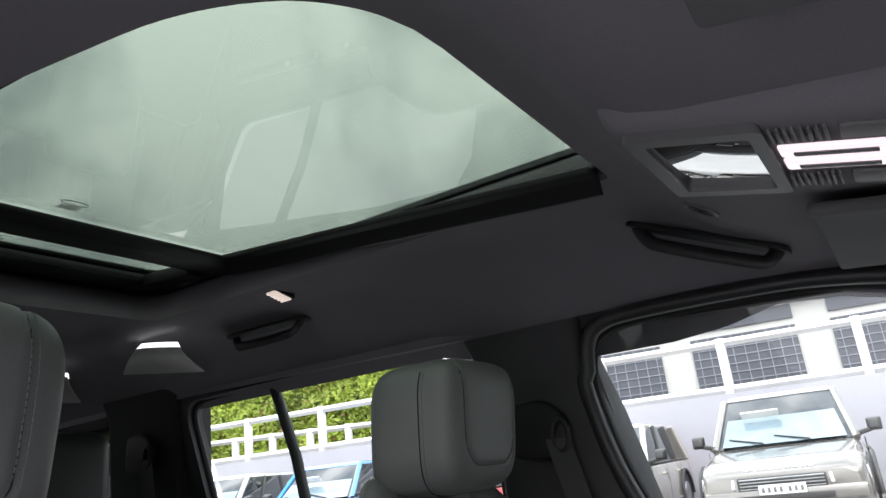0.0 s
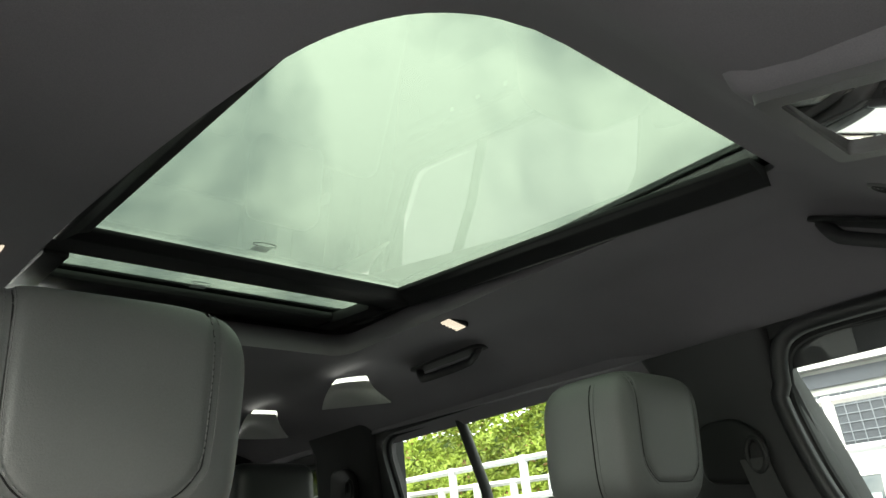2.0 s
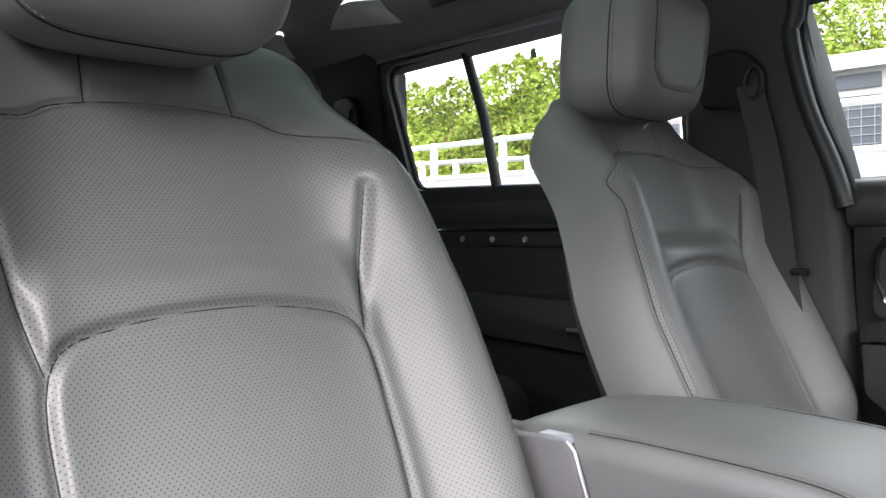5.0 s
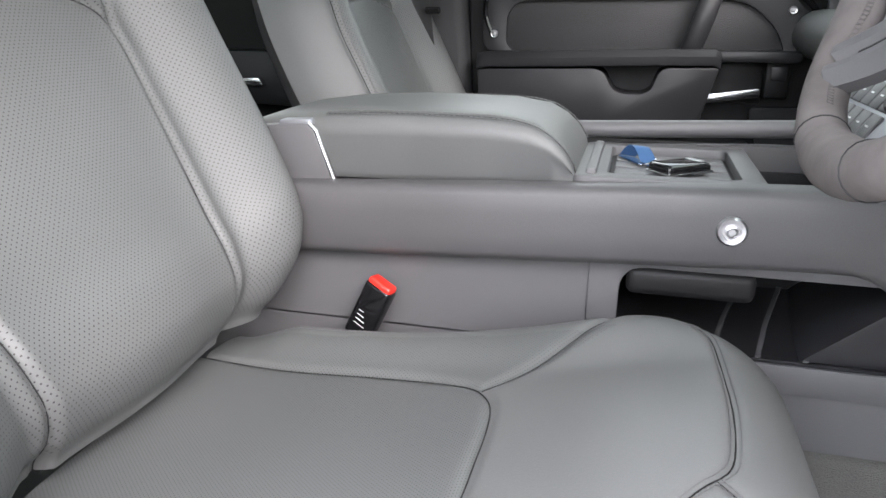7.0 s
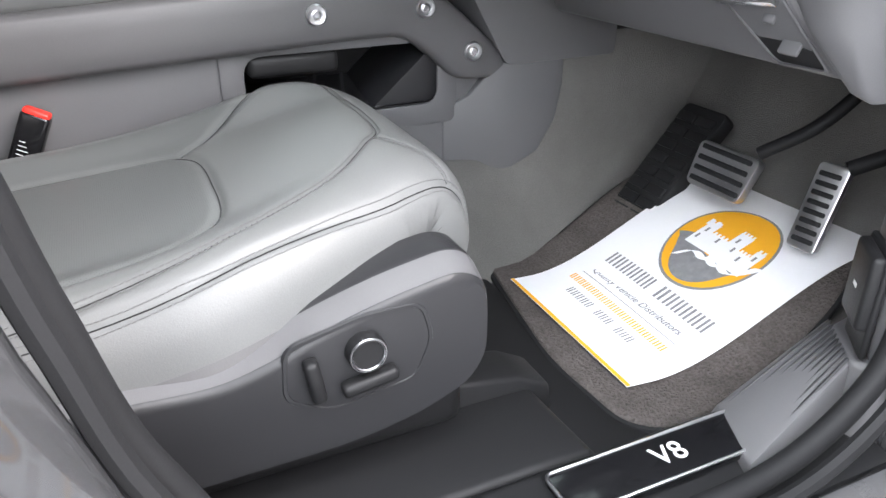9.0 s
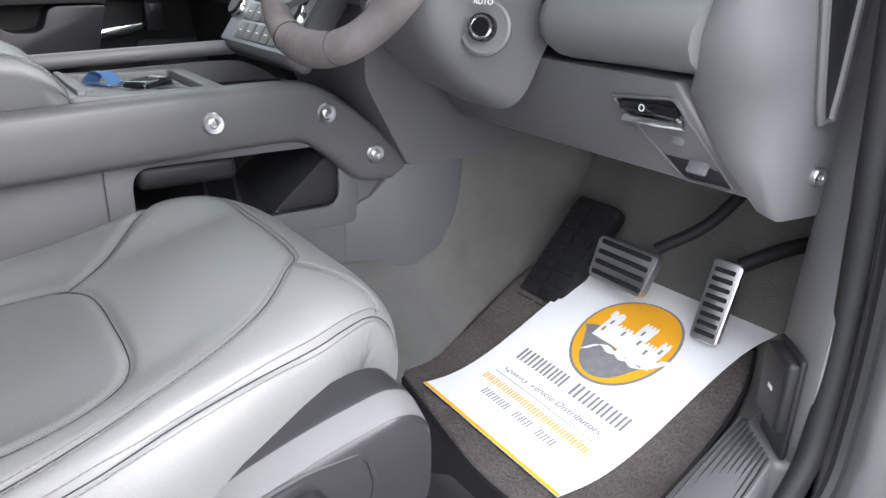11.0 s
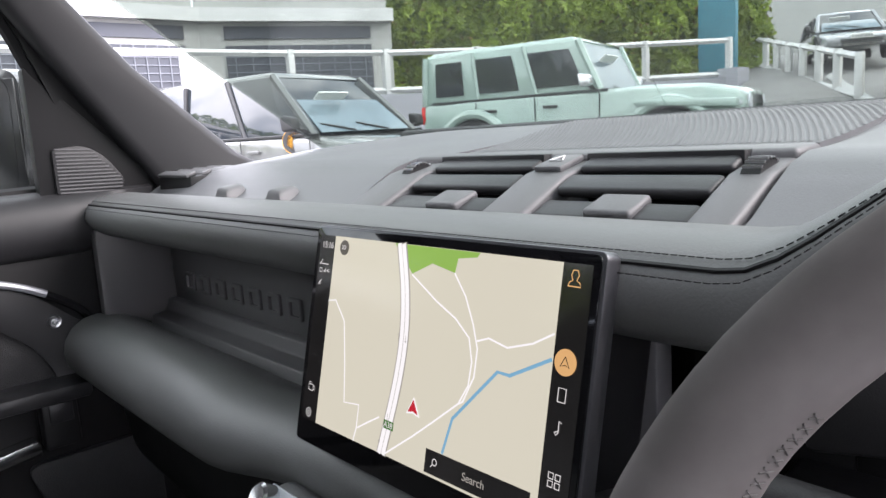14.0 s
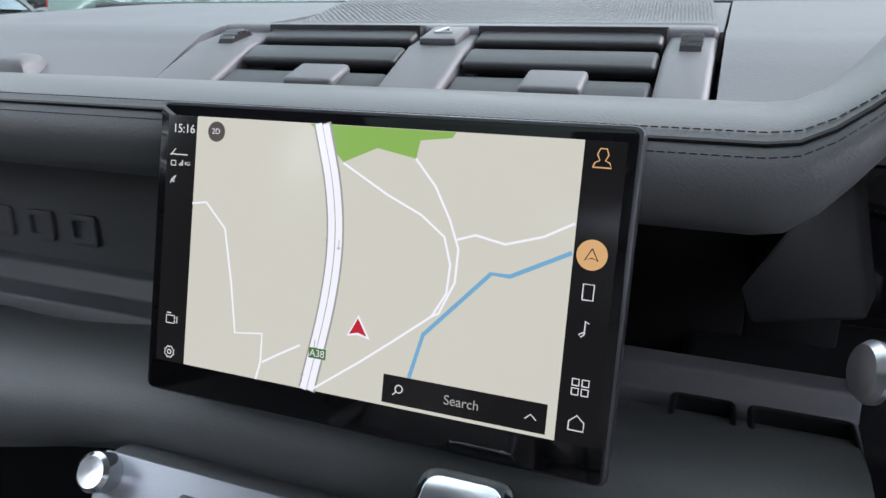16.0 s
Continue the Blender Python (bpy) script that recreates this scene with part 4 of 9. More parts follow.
for x, y, d in ((-20.5, 12, 1), (-13.5, 12, -1), (-29, -58, 1), (-23, -40, -1)):
    part("lane_arrow", road([(x, y - 2.4), (x, y + 2.4)], 0.0004, 0.0009, False), MAPK, scr)
    part("lane_arrow", road([(x - 1, y + d * 1.2), (x, y + d * 2.4), (x + 1, y + d * 1.2)], 0.0004, 0.0009, False), MAPK, scr)
part("zoom_mark", lathe([(0.0053, 0), (0.0053, 0.0003), (0.0001, 0.0003)], mp(-90.9, 63.5, 0.0006), NZ, 24), glow("zoom_grey", (0.22, 0.20, 0.17), 0.3), scr)
part("zoom_text", letters("2D", 0.0042, basis(mp(-90.9, 63.5, 0.0012), sx_ax, sy_ax), 0.00005), ICON, scr)
part("left_bar", flat([(-123, 71), (-104.3, 71), (-104.3, -64), (-123, -64)], 0), PANEL, scr, "dark side bar")
part("right_bar", flat([(102.8, 71), (121, 71), (121, -64), (102.8, -64)], 0), PANEL, scr, "dark side bar")
part("clock_text", letters("15:16", 0.0066, basis(mp(-112.3, 63.8, 0.0005), sx_ax, sy_ax), 0.00005), ICON, scr)


def strokes(name, lines, col=ICON, w=0.0006, h=0.0006):
    for pts in lines:
        part(name, road(pts, w, h, False), col, scr)


strokes("status_icon", [[(-120, 49.5), (-117, 53)], [(-120.3, 50), (-109, 50)], [(-119.5, 44), (-116.5, 44), (-116.5, 46.5), (-119.5, 46.5), (-119.5, 44)], [(-114, 44), (-114, 45)], [(-113, 44), (-113, 46)], [(-112, 44), (-112, 47)], [(-119, 36), (-117, 38.2), (-117, 34.8), (-119, 36)], [(-119.5, 34.5), (-115.8, 38.5)]])
part("network_text", letters("4G", 0.0030, basis(mp(-109.0, 45.2, 0.0005), sx_ax, sy_ax), 0.00005), ICON, scr)
strokes("camera_icon", [[(-117, -42.4), (-111.5, -42.4), (-111.5, -38.2), (-117, -38.2), (-117, -42.4)], [(-111.5, -41), (-109.8, -42), (-109.8, -38.5), (-111.5, -39.5)], [(-117, -36.8), (-114, -36.8)]])
gear_pts = [(-113.8 + (3.4 if k % 2 else 2.7) * math.cos(k * math.pi / 8), -58.5 + (3.4 if k % 2 else 2.7) * math.sin(k * math.pi / 8)) for k in range(17)]
strokes("settings_icon", [gear_pts, [(-113.8 + 1.2 * math.cos(k * math.pi / 5), -58.5 + 1.2 * math.sin(k * math.pi / 5)) for k in range(11)]])
part("search_bar", flat([(16.6, -48), (98.3, -48), (98.3, -62), (16.6, -62)], 0.0010), PANEL, scr, "dark search box")
part("search_text", letters("Search", 0.0066, basis(mp(57.5, -55.1, 0.0014), sx_ax, sy_ax), 0.00005), MAPK, scr)
strokes("chevron", [[(88.4, -56.2), (91, -53.8), (93.6, -56.2)]], ICON, 0.0006, 0.0014)
strokes("magnifier", [[(25.3 + 1.9 * math.cos(k * math.pi / 6), -54.2 + 1.9 * math.sin(k * math.pi / 6)) for k in range(13)], [(24, -55.6), (22.2, -57.6)]], ICON, 0.0006, 0.0014)
strokes("person_icon", [[(107, 59.4), (115, 59.4), (114.2, 61.5), (112.2, 62.4), (113.4, 65), (112.4, 67.6), (109.6, 67.6), (108.6, 65), (109.8, 62.4), (107.8, 61.5), (107, 59.4)]], ORANGE)
part("nav_icon", lathe([(0.0068, 0), (0.0068, 0.0003), (0.0001, 0.0003)], mp(110.7, 21.3, 0.0004), NZ, 28), ORANGE, scr, "round orange navigation button")
strokes("nav_arrow", [[(110.7, 24.2), (113.6, 18.8), (110.7, 20), (107.8, 18.8), (110.7, 24.2)]], PANEL, 0.0005, 0.0009)
strokes("phone_icon", [[(108.4, 1.3), (113.2, 1.3), (113.2, 8.3), (108.4, 8.3), (108.4, 1.3)]])
strokes("music_icon", [[(112.6, -9), (111, -8), (111, -14), (109.6, -15.4), (108.6, -14.2), (111, -13)]])
for a in (108, 112.4):
    for b in (-41.4, -37.2):
        strokes("tile_icon", [[(a, b), (a + 3, b), (a + 3, b + 3), (a, b + 3), (a, b)]])
strokes("home_icon", [[(108.2, -57.5), (115, -57.5), (115, -53.6), (111.6, -50.6), (108.2, -53.6), (108.2, -57.5)]])


# ---- seats ----
def seg_dist(p, a, b):
    ax, ay = b[0] - a[0], b[1] - a[1]
    t = max(0.0, min(1.0, ((p[0] - a[0]) * ax + (p[1] - a[1]) * ay) / (ax * ax + ay * ay + 1e-12)))
    return math.hypot(p[0] - a[0] - ax * t, p[1] - a[1] - ay * t)


def line_dist(p, line):
    return min(seg_dist(p, a, b) for a, b in zip(line, line[1:]))


def pad_surface(f, seams, depth=0.006, width=0.006):
    """Wraps a pad's surface f(x, v) -> point, normal with grooves along its seams, lines in the same x, v plane in metres."""
    def g(x, v):
        p, nrm = f(x, v)
        d = min((line_dist((x, v), s) for s in seams), default=9)
        return p - nrm * depth * math.exp(-(d / width) ** 2)
    return g


def curve2(pts, n=6):
    return [(p.x, p.y) for p in spline([(a, b, 0) for a, b in pts], n)]


HALF = ((0.70, 0.225), (0.765, 0.250), (0.82, 0.280), (0.88, 0.302), (0.95, 0.312), (1.00, 0.312), (1.09, 0.308), (1.19, 0.284), (1.25, 0.270), (1.30, 0.256), (1.34, 0.242), (1.38, 0.224), (1.41, 0.205), (1.50, 0.140))


def seat(sx, sy, m, label, hx0, hy0, hz, hw):
    """A front seat. sx: its middle; sy: how far it is moved along the car; m: 1 with its outer side to the right, -1 to the left."""
    st = thing("front_seat", (sx, sy + 0.25, 0.47), label, "car seat", "front seats")

    def W(x, y, z):
        return Vector((sx + m * x, sy + y, z))

    # backrest: x across, v up along the front face in metres
    LEN = 0.60
    face = spline([(0, 0.048, 0.765), (0, 0.052, 0.80), (0, 0.034, 0.85), (0, 0.002, 0.905), (0, -0.070, 1.05), (0, -0.125, 1.18), (0, -0.185, 1.305), (0, -0.212, 1.362), (0, -0.230, 1.398), (0, -0.252, 1.417), (0, -0.280, 1.420), (0, -0.305, 1.405)], 12)
    acc = [0.0]
    for a, b in zip(face, face[1:]):
        acc.append(acc[-1] + (b - a).length)
    LEN = acc[-1]

    def along(v):
        for i in range(len(face) - 1):
            if v <= acc[i + 1] or i == len(face) - 2:
                t = (v - acc[i]) / (acc[i + 1] - acc[i])
                p = face[i].lerp(face[i + 1], t)
                d = (face[i + 1] - face[i]).normalized()
                return p, Vector((0, d.z, -d.y))

    def half(v):
        z = along(max(0, min(LEN, v)))[0].z
        got = 0.0
        for dz in (-0.024, -0.012, 0.0, 0.012, 0.024):
            for (a, p), (b, q) in zip(HALF, HALF[1:]):
                if a <= z + dz <= b or (b == 1.50 and z + dz > b):
                    got += p + (q - p) * min(1, (z + dz - a) / (b - a))
                    break
        s = max(0.0, (v - LEN + 0.09) / 0.09)
        return (1.0 if m > 0 else 0.95) * got / 5 * math.sqrt(max(0.0, 1 - 0.38 * min(1, s) ** 2))

    def back_front(x, v):
        h = half(v)
        u = max(-1, min(1, x / h))
        p, nrm = along(max(0, min(LEN, v)))
        t = v / 0.77
        bol = 0.082 * math.exp(-((abs(u) - 0.80) / 0.24) ** 2) * (1 - smooth(0.64, 0.90, t)) * (0.45 + 0.55 * smooth(0.0, 0.16, t))
        insert = (0.014 + 0.016 * math.cos(min(1.57, abs(u) * 2.8))) * (1 - smooth(0.46, 0.56, abs(u))) * (1 - smooth(0.53, 0.60, t))
        rnd = -0.085 * (1 - 0.6 * smooth(0.80, 0.94, t)) * (1 - math.sqrt(max(0.0, 1 - abs(u) ** 8)))
        q = p + nrm * (bol + insert + rnd - 0.030 * (1 - smooth(0.0, 0.09, t)))
        return Vector((x, q.y, q.z)), nrm

    def hx(u, t):
        return u * half(t * LEN)

    tri = [(-0.155, 0.370), (-0.180, 0.505)]
    groove_in = curve2([(-0.125, 0.0), (-0.142, 0.15), (-0.150, 0.27), (-0.145, 0.352), (-0.105, 0.382), (0.0, 0.392), (0.105, 0.382), (0.145, 0.352), (0.150, 0.27), (0.142, 0.15), (0.125, 0.0)])
    edge = [(0.87 * half(v), v) for v in (0.02, 0.10, 0.18, 0.26, 0.34, 0.42, 0.48, 0.54)] + [(0.135, 0.585), (0.090, 0.610)]
    shoulder = curve2([(-a, b) for a, b in edge] + [(0.0, 0.618)] + edge[::-1], 4)
    side_seam_l, side_seam_r = [(-0.148, 0.352)] + tri[1:], [(0.148, 0.352), (0.180, 0.505)]
    top_l, top_r = [(-0.075, 0.612), (-0.070, 0.68)], [(0.075, 0.612), (0.070, 0.68)]
    surf = pad_surface(back_front, [groove_in, side_seam_l, side_seam_r], 0.009, 0.0055)
    surf2 = pad_surface(lambda x, v: (surf(x, v), back_front(x, v)[1]), [shoulder, top_l, top_r], 0.0035, 0.0035)
    NU, NV = 168, 176

    def fr(a, b):
        v = b * LEN
        x = hx(2 * a - 1, b)
        p = surf2(x, v)
        return (*W(*p), x, v)

    bm = sheet(fr, NU, NV)
    # which faces lie inside the shoulder seam and are perforated
    back = part("backrest", bm, LEATHER, st, "leather backrest with perforated insert", recalc=False)
    me = back.data
    me.materials.append(PERF)
    lay = me.uv_layers[0].data

    def poly_in(p, poly):
        c = False
        for (x1, y1), (x2, y2) in zip(poly, poly[1:] + poly[:1]):
            if (y1 > p[1]) != (y2 > p[1]) and p[0] < (x2 - x1) * (p[1] - y1) / (y2 - y1) + x1:
                c = not c
        return c

    for f in me.polygons:
        f.use_smooth = True
        uv = [lay[i].uv for i in f.loop_indices]
        c = (sum(q[0] for q in uv) / 4, sum(q[1] for q in uv) / 4)
        if poly_in(c, shoulder):
            f.material_index = 1
    # shell behind and at the sides
    rings = []
    for j in range(NV // 2 + 1):
        b = j * 2 / NV
        v = b * LEN
        h = half(v)
        p, nrm = along(min(v, LEN - 0.10))
        p = p + Vector((0, 0, 0.8 * max(0.0, along(v)[0].z - p.z)))
        e1, e2 = Vector(fr(0, b)[:3]), Vector(fr(1, b)[:3])
        dpt = 0.056 - 0.032 * b
        back = 0.052 - 0.034 * smooth(0.35, 0.72, v)
        mid = [W(h * math.cos(k * math.pi / 14) * (1 - 0.24 * math.sin(k * math.pi / 14)), p.y + nrm.y * (-back - dpt * math.sin(k * math.pi / 14) ** 0.6), p.z + nrm.z * (-back - dpt * math.sin(k * math.pi / 14) ** 0.6)) for k in range(1, 14)]
        rings.append([e2, *mid, e1])
    bm = loft(rings, False, False)
    vs = bm.verts
    part("back_shell", bm, LEATHER_SIDE_SHADE, st, "plain leather sides and rear of the backrest, shade in the colour", angle=70)
    top = rings[-1]
    bm = bmesh.new()
    bm.faces.new([bm.verts.new(p) for p in top])
    part("top_cap", bm, LEATHER, st)
    # stitches beside the seams
    def stitched(line, off, parent, f, bulge=0.001):
        pts = []
        for i, (a, b) in enumerate(line):
            q0, q1 = line[max(0, i - 1)], line[min(len(line) - 1, i + 1)]
            dx, dy = q1[0] - q0[0], q1[1] - q0[1]
            L = math.hypot(dx, dy) or 1
            x, v = a - dy / L * off, b + dx / L * off
            p = f(x, v)
            pts.append(W(*p))
        return pts
    sm = bmesh.new()
    for line, off in ((shoulder, 0.0045), (shoulder, -0.0045)):
        fine = curve2(line[::3] + line[-1:], 10)
        sm = join(sm, dashes([q + Vector((0, 0.0012, 0.0004)) for q in stitched(fine, off, st, surf2)], 0.0042, 0.0018, 0.00065))
    tagged(part("backrest_stitching", sm, THREAD, st), kind="stuff")
    sm = bmesh.new()
    for line in (shoulder, groove_in, side_seam_l, side_seam_r, top_l, top_r):
        sm = join(sm, tube([q + Vector((0, 0.0006, 0.0002)) for q in stitched(curve2(line if len(line) < 8 else line[::3] + line[-1:], 8), 0.0, st, surf2)], 0.0007, 5))
    part("backrest_seam", sm, RUBBER, st, "dark sewn seams")

    # cushion: x across, v forward from the back in metres
    CL = 0.60
    prof = spline([(0, 0.02, 0.744), (0, 0.12, 0.738), (0, 0.25, 0.748), (0, 0.36, 0.767), (0, 0.46, 0.793), (0, 0.53, 0.805), (0, 0.585, 0.793), (0, 0.618, 0.755), (0, 0.628, 0.700), (0, 0.620, 0.655)], 10)
    prof = [q + Vector((0, 0, 0.0 if m > 0 else 0.030)) for q in prof]
    cacc = [0.0]
    for a, b in zip(prof, prof[1:]):
        cacc.append(cacc[-1] + (b - a).length)
    CL = cacc[-1]

    def cal(v):
        for i in range(len(prof) - 1):
            if v <= cacc[i + 1] or i == len(prof) - 2:
                t = (v - cacc[i]) / (cacc[i + 1] - cacc[i])
                d = (prof[i + 1] - prof[i]).normalized()
                return prof[i].lerp(prof[i + 1], t), Vector((0, -d.z, d.y))

    def chalf(v):
        t = v / CL
        return 0.246 - (0.0445 if m > 0 else 0.015) * smooth(0.36, 0.84, t)

    def skew(v):
        return (-0.0335 if m > 0 else 0.004) * smooth(0.36, 0.84, v / CL)

    def cush(x, v):
        h = chalf(v)
        u = max(-1.0, min(1.0, (x - skew(v)) / h))
        p, nrm = cal(max(0, min(CL, v)))
        t = v / CL
        bol = (0.020 if u > 0 else 0.030) * smooth(0.45, 0.85, abs(u)) * (1 - (smooth(0.45, 0.70, t) if u > 0 else smooth(0.62, 0.82, t))) * smooth(0.0, 0.12, t)
        ins = 0.002 * (1 - smooth(0.45, 0.60, abs(u))) * (1 - smooth(0.50, 0.56, t))
        rnd = -0.09 * (1 - math.sqrt(max(0.0, 1 - abs(u) ** 7)))
        q = p + nrm * (bol + ins + rnd)
        return Vector((x, q.y, q.z)), nrm

    ins = curve2([(-0.125, 0.0), (-0.128, 0.18), (-0.115, 0.285), (-0.09, 0.322), (-0.050, 0.336), (0.02, 0.338), (0.10, 0.334), (0.140, 0.308), (0.165, 0.25), (0.182, 0.10), (0.185, 0.0)])
    vee_l = [(-0.100, 0.318), (-0.160, 0.395), (-0.205, 0.445)]
    loop = curve2([(-0.200, 0.02), (-0.208, 0.25), (-0.212, 0.40), (-0.205, 0.49), (-0.180, 0.530), (-0.10, 0.540), (-0.03, 0.540), (0.030, 0.532), (0.060, 0.510), (0.115, 0.460), (0.160, 0.385), (0.195, 0.28), (0.215, 0.15), (0.220, 0.02)])
    corner_l, corner_r = [(-0.190, 0.518), (-0.222, 0.590)], [(0.052, 0.520), (0.140, 0.588)]
    edge_l, edge_r = [(-0.236, 0.02), (-0.236, 0.3), (-0.225, 0.59), (-0.215, 0.66)], [(0.232, 0.02), (0.222, 0.28), (0.180, 0.46), (0.145, 0.585), (0.135, 0.66)]
    cs = pad_surface(cush, [ins, vee_l], 0.005, 0.0055)
    cs2 = pad_surface(lambda x, v: (cs(x, v), cush(x, v)[1]), [loop, corner_l, corner_r, edge_l, edge_r], 0.0035, 0.004)
    CU, CV = 160, 168

    def cf(a, b):
        v = b * CL
        x = skew(v) + (2 * a - 1) * chalf(v)
        return (*W(*cs2(x, v)), x, v)

    bm = sheet(cf, CU, CV)
    cu = part("cushion", bm, LEATHER, st, "leather seat cushion with perforated insert", recalc=False)
    me = cu.data
    me.materials.append(PERF_FINE)
    lay = me.uv_layers[0].data
    vtri_l = [(-0.095, 0.318), (-0.178, 0.445), (-0.185, 0.25), (-0.18, 0.0), (-0.125, 0.0), (-0.128, 0.18), (-0.115, 0.285)]
    for f in me.polygons:
        f.use_smooth = True
        uv = [lay[i].uv for i in f.loop_indices]
        c = (sum(q[0] for q in uv) / 4, sum(q[1] for q in uv) / 4)
        if poly_in(c, ins) or poly_in(c, vtri_l):
            f.material_index = 1
    sm = bmesh.new()
    for line, off in ((edge_r, 0.0045), (edge_r, -0.0045), (edge_l, 0.0045), (loop, 0.0040), (loop, -0.0040), (corner_r, 0.003), (corner_r, -0.003)):
        fine = curve2(line if len(line) < 8 else line[::3] + line[-1:], 10)
        sm = join(sm, dashes([q + Vector((0, 0.0003, 0.0009)) for q in stitched(fine, off, st, cs2)], 0.0042, 0.0018, 0.00065))
    tagged(part("cushion_stitching", sm, THREAD, st), kind="stuff")
    sm = bmesh.new()
    for line in (loop, corner_r, edge_r, edge_l, ins, vee_l):
        sm = join(sm, tube([q + Vector((0, 0, 0.0006)) for q in stitched(curve2(line if len(line) < 8 else line[::3] + line[-1:], 8), 0.0, st, cs2)], 0.0007, 5))
    part("cushion_seam", sm, RUBBER, st, "dark sewn seams")
    # leather skirt of the cushion
    rings = []
    for j in range(CV + 1):
        b = j / CV
        v = b * CL
        e1, e2 = Vector(cf(0, b)[:3]), Vector(cf(1, b)[:3])
        rings.append((e1, e2))
    for k, nm in ((0, "inner"), (1, "outer")):
        bm = bmesh.new()
        cols = []
        for r in rings:
            e = r[k]
            low = max(0.58, min(e.z - 0.01, 0.625))
            s = m * (1 if k else -1)
            cols.append([bm.verts.new(p) for p in (e, e + Vector((s * 0.006, 0, -0.020)), Vector((e.x - s * 0.006, e.y, (e.z * 3 + low * 2) / 5)), Vector((e.x - s * 0.060, e.y, low)))])
        for a, b in zip(cols, cols[1:]):
            for i in range(3):
                bm.faces.new((a[i], a[i + 1], b[i + 1], b[i]))
        part("cushion_side", bm, LEATHER_SIDE_SHADE, st, "plain leather cushion side, shade in the colour", angle=70)

    # base and side trim with the seat switches
    part("base", bevel_all(loft([[W(a, b, z) for a, b in ((-0.20, -0.10), (0.21, -0.10), (0.21, 0.575), (-0.20, 0.575))] for z in (0.50, 0.70)]), 0.02, 3), PLASTIC_DARK, st)
    out = [(0.574, 0.700), (0.566, 0.730), (0.540, 0.743), (0.500, 0.738), (0.454, 0.728), (0.40, 0.712), (0.357, 0.695), (0.305, 0.684), (0.22, 0.688), (0.10, 0.690), (-0.03, 0.685), (-0.08, 0.655), (-0.06, 0.60), (0.10, 0.568), (0.30, 0.567), (0.44, 0.570), (0.53, 0.592), (0.568, 0.625)]
    o3 = spline([(a, b, 0) for a, b in out], 5, True)

    def trim_at(x, k, drop):
        c = Vector((0.28, 0.66, 0))
        return [W(x, (p.x - c.x) * k + c.x, (p.y - c.y) * k + c.y - drop * smooth(0.615, 0.675, p.y)) for p in o3]
    bm = loft([trim_at(0.190, 1.0, 0.0), trim_at(0.226, 1.0, 0.0), trim_at(0.231, 1.0, 0.002), trim_at(0.258, 0.996, 0.014), trim_at(0.2615, 0.992, 0.019), trim_at(0.2620, 0.965, 0.024)])
    part("side_trim", bm, DARK_TRIM, st, "plastic seat side trim, dark below a facet coloured as lit", angle=32)
    # paler strip over the same plastic paints sky light on the upward facet
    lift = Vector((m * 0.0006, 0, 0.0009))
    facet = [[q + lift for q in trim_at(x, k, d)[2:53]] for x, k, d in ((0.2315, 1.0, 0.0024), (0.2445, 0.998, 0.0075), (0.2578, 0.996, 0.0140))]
    part("trim_facet", loft(facet, False, False), PLASTIC, st, "upper facet with sky light put in its colour", angle=60)
    part("switch_recess", prism(rounded([(m * 0 + sy + a, b) for a, b in ((0.374, 0.640), (0.409, 0.622), (0.490, 0.634), (0.504, 0.668), (0.496, 0.700), (0.445, 0.700), (0.378, 0.684))], 0.012, 5), "x", *sorted((sx + m * 0.252, sx + m * 0.2615)), 0.002), PLASTIC_DARK, st, "dark switch recess")
    ring = rounded([(0.366, 0.638), (0.407, 0.614), (0.494, 0.626), (0.512, 0.668), (0.502, 0.708), (0.445, 0.708), (0.370, 0.692)], 0.014, 5)
    part("recess_lip", tube([W(0.2605, a, b) for a, b in ring], 0.0032, 6, True), DARK_TRIM, st)
    kn = part("lumbar_knob", lathe([(0.019, 0), (0.019, 0.012), (0.016, 0.016), (0.0155, 0.013), (0.001, 0.013)], W(0.261, 0.443, 0.674), (m, 0, 0), 28), PLASTIC_DARK, st, "round four-way lumbar switch")
    part("knob_ring", tube([W(0.2745, 0.443 + 0.0165 * math.cos(a * math.pi / 12), 0.674 + 0.0165 * math.sin(a * math.pi / 12)) for a in range(24)], 0.0016, 6, True), SILVER, kn)
    bm = slab(Matrix.Translation(W(0.269, 0.393, 0.657)) @ pose(0, 0, 0, 8, 0, 0), 0.016, 0.014, 0.046, 0.005, 3)
    part("recline_switch", bm, PLASTIC_DARK, st, "upright backrest switch")
    bm = slab(Matrix.Translation(W(0.269, 0.445, 0.642)) @ pose(0, 0, 0, 8, 0, 0), 0.016, 0.056, 0.014, 0.005, 3)
    part("slide_switch", bm, PLASTIC_DARK, st, "flat cushion switch")
    for x in (-0.17, 0.150):
        rl = part("seat_rail", bevel_all(loft([[W(x + a, y, z) for a, z in ((-0.025, 0.455), (0.025, 0.455), (0.022, 0.50), (-0.022, 0.50))] for y in (-0.12, 0.66)]), 0.004, 2), PLASTIC_DARK, st, "black seat runner")
        part("end_cover", bevel_all(loft([[W(x + a, y, z) for a, z in ((-0.040, 0.455), (0.046, 0.455), (0.036, 0.548 - d), (-0.032, 0.548 - d))] for y, d in ((0.48, 0), (0.58, 0.012), (0.66, 0.026), (0.705, 0.050))]), 0.006, 3), PLASTIC_DARK, rl)

    # headrest: a rounded block, its front panel marked off by a stitched seam
    hp = Vector((hx0, hy0, hz))
    HA, HB, HC, HN = hw, 0.094, 0.108, 4.4
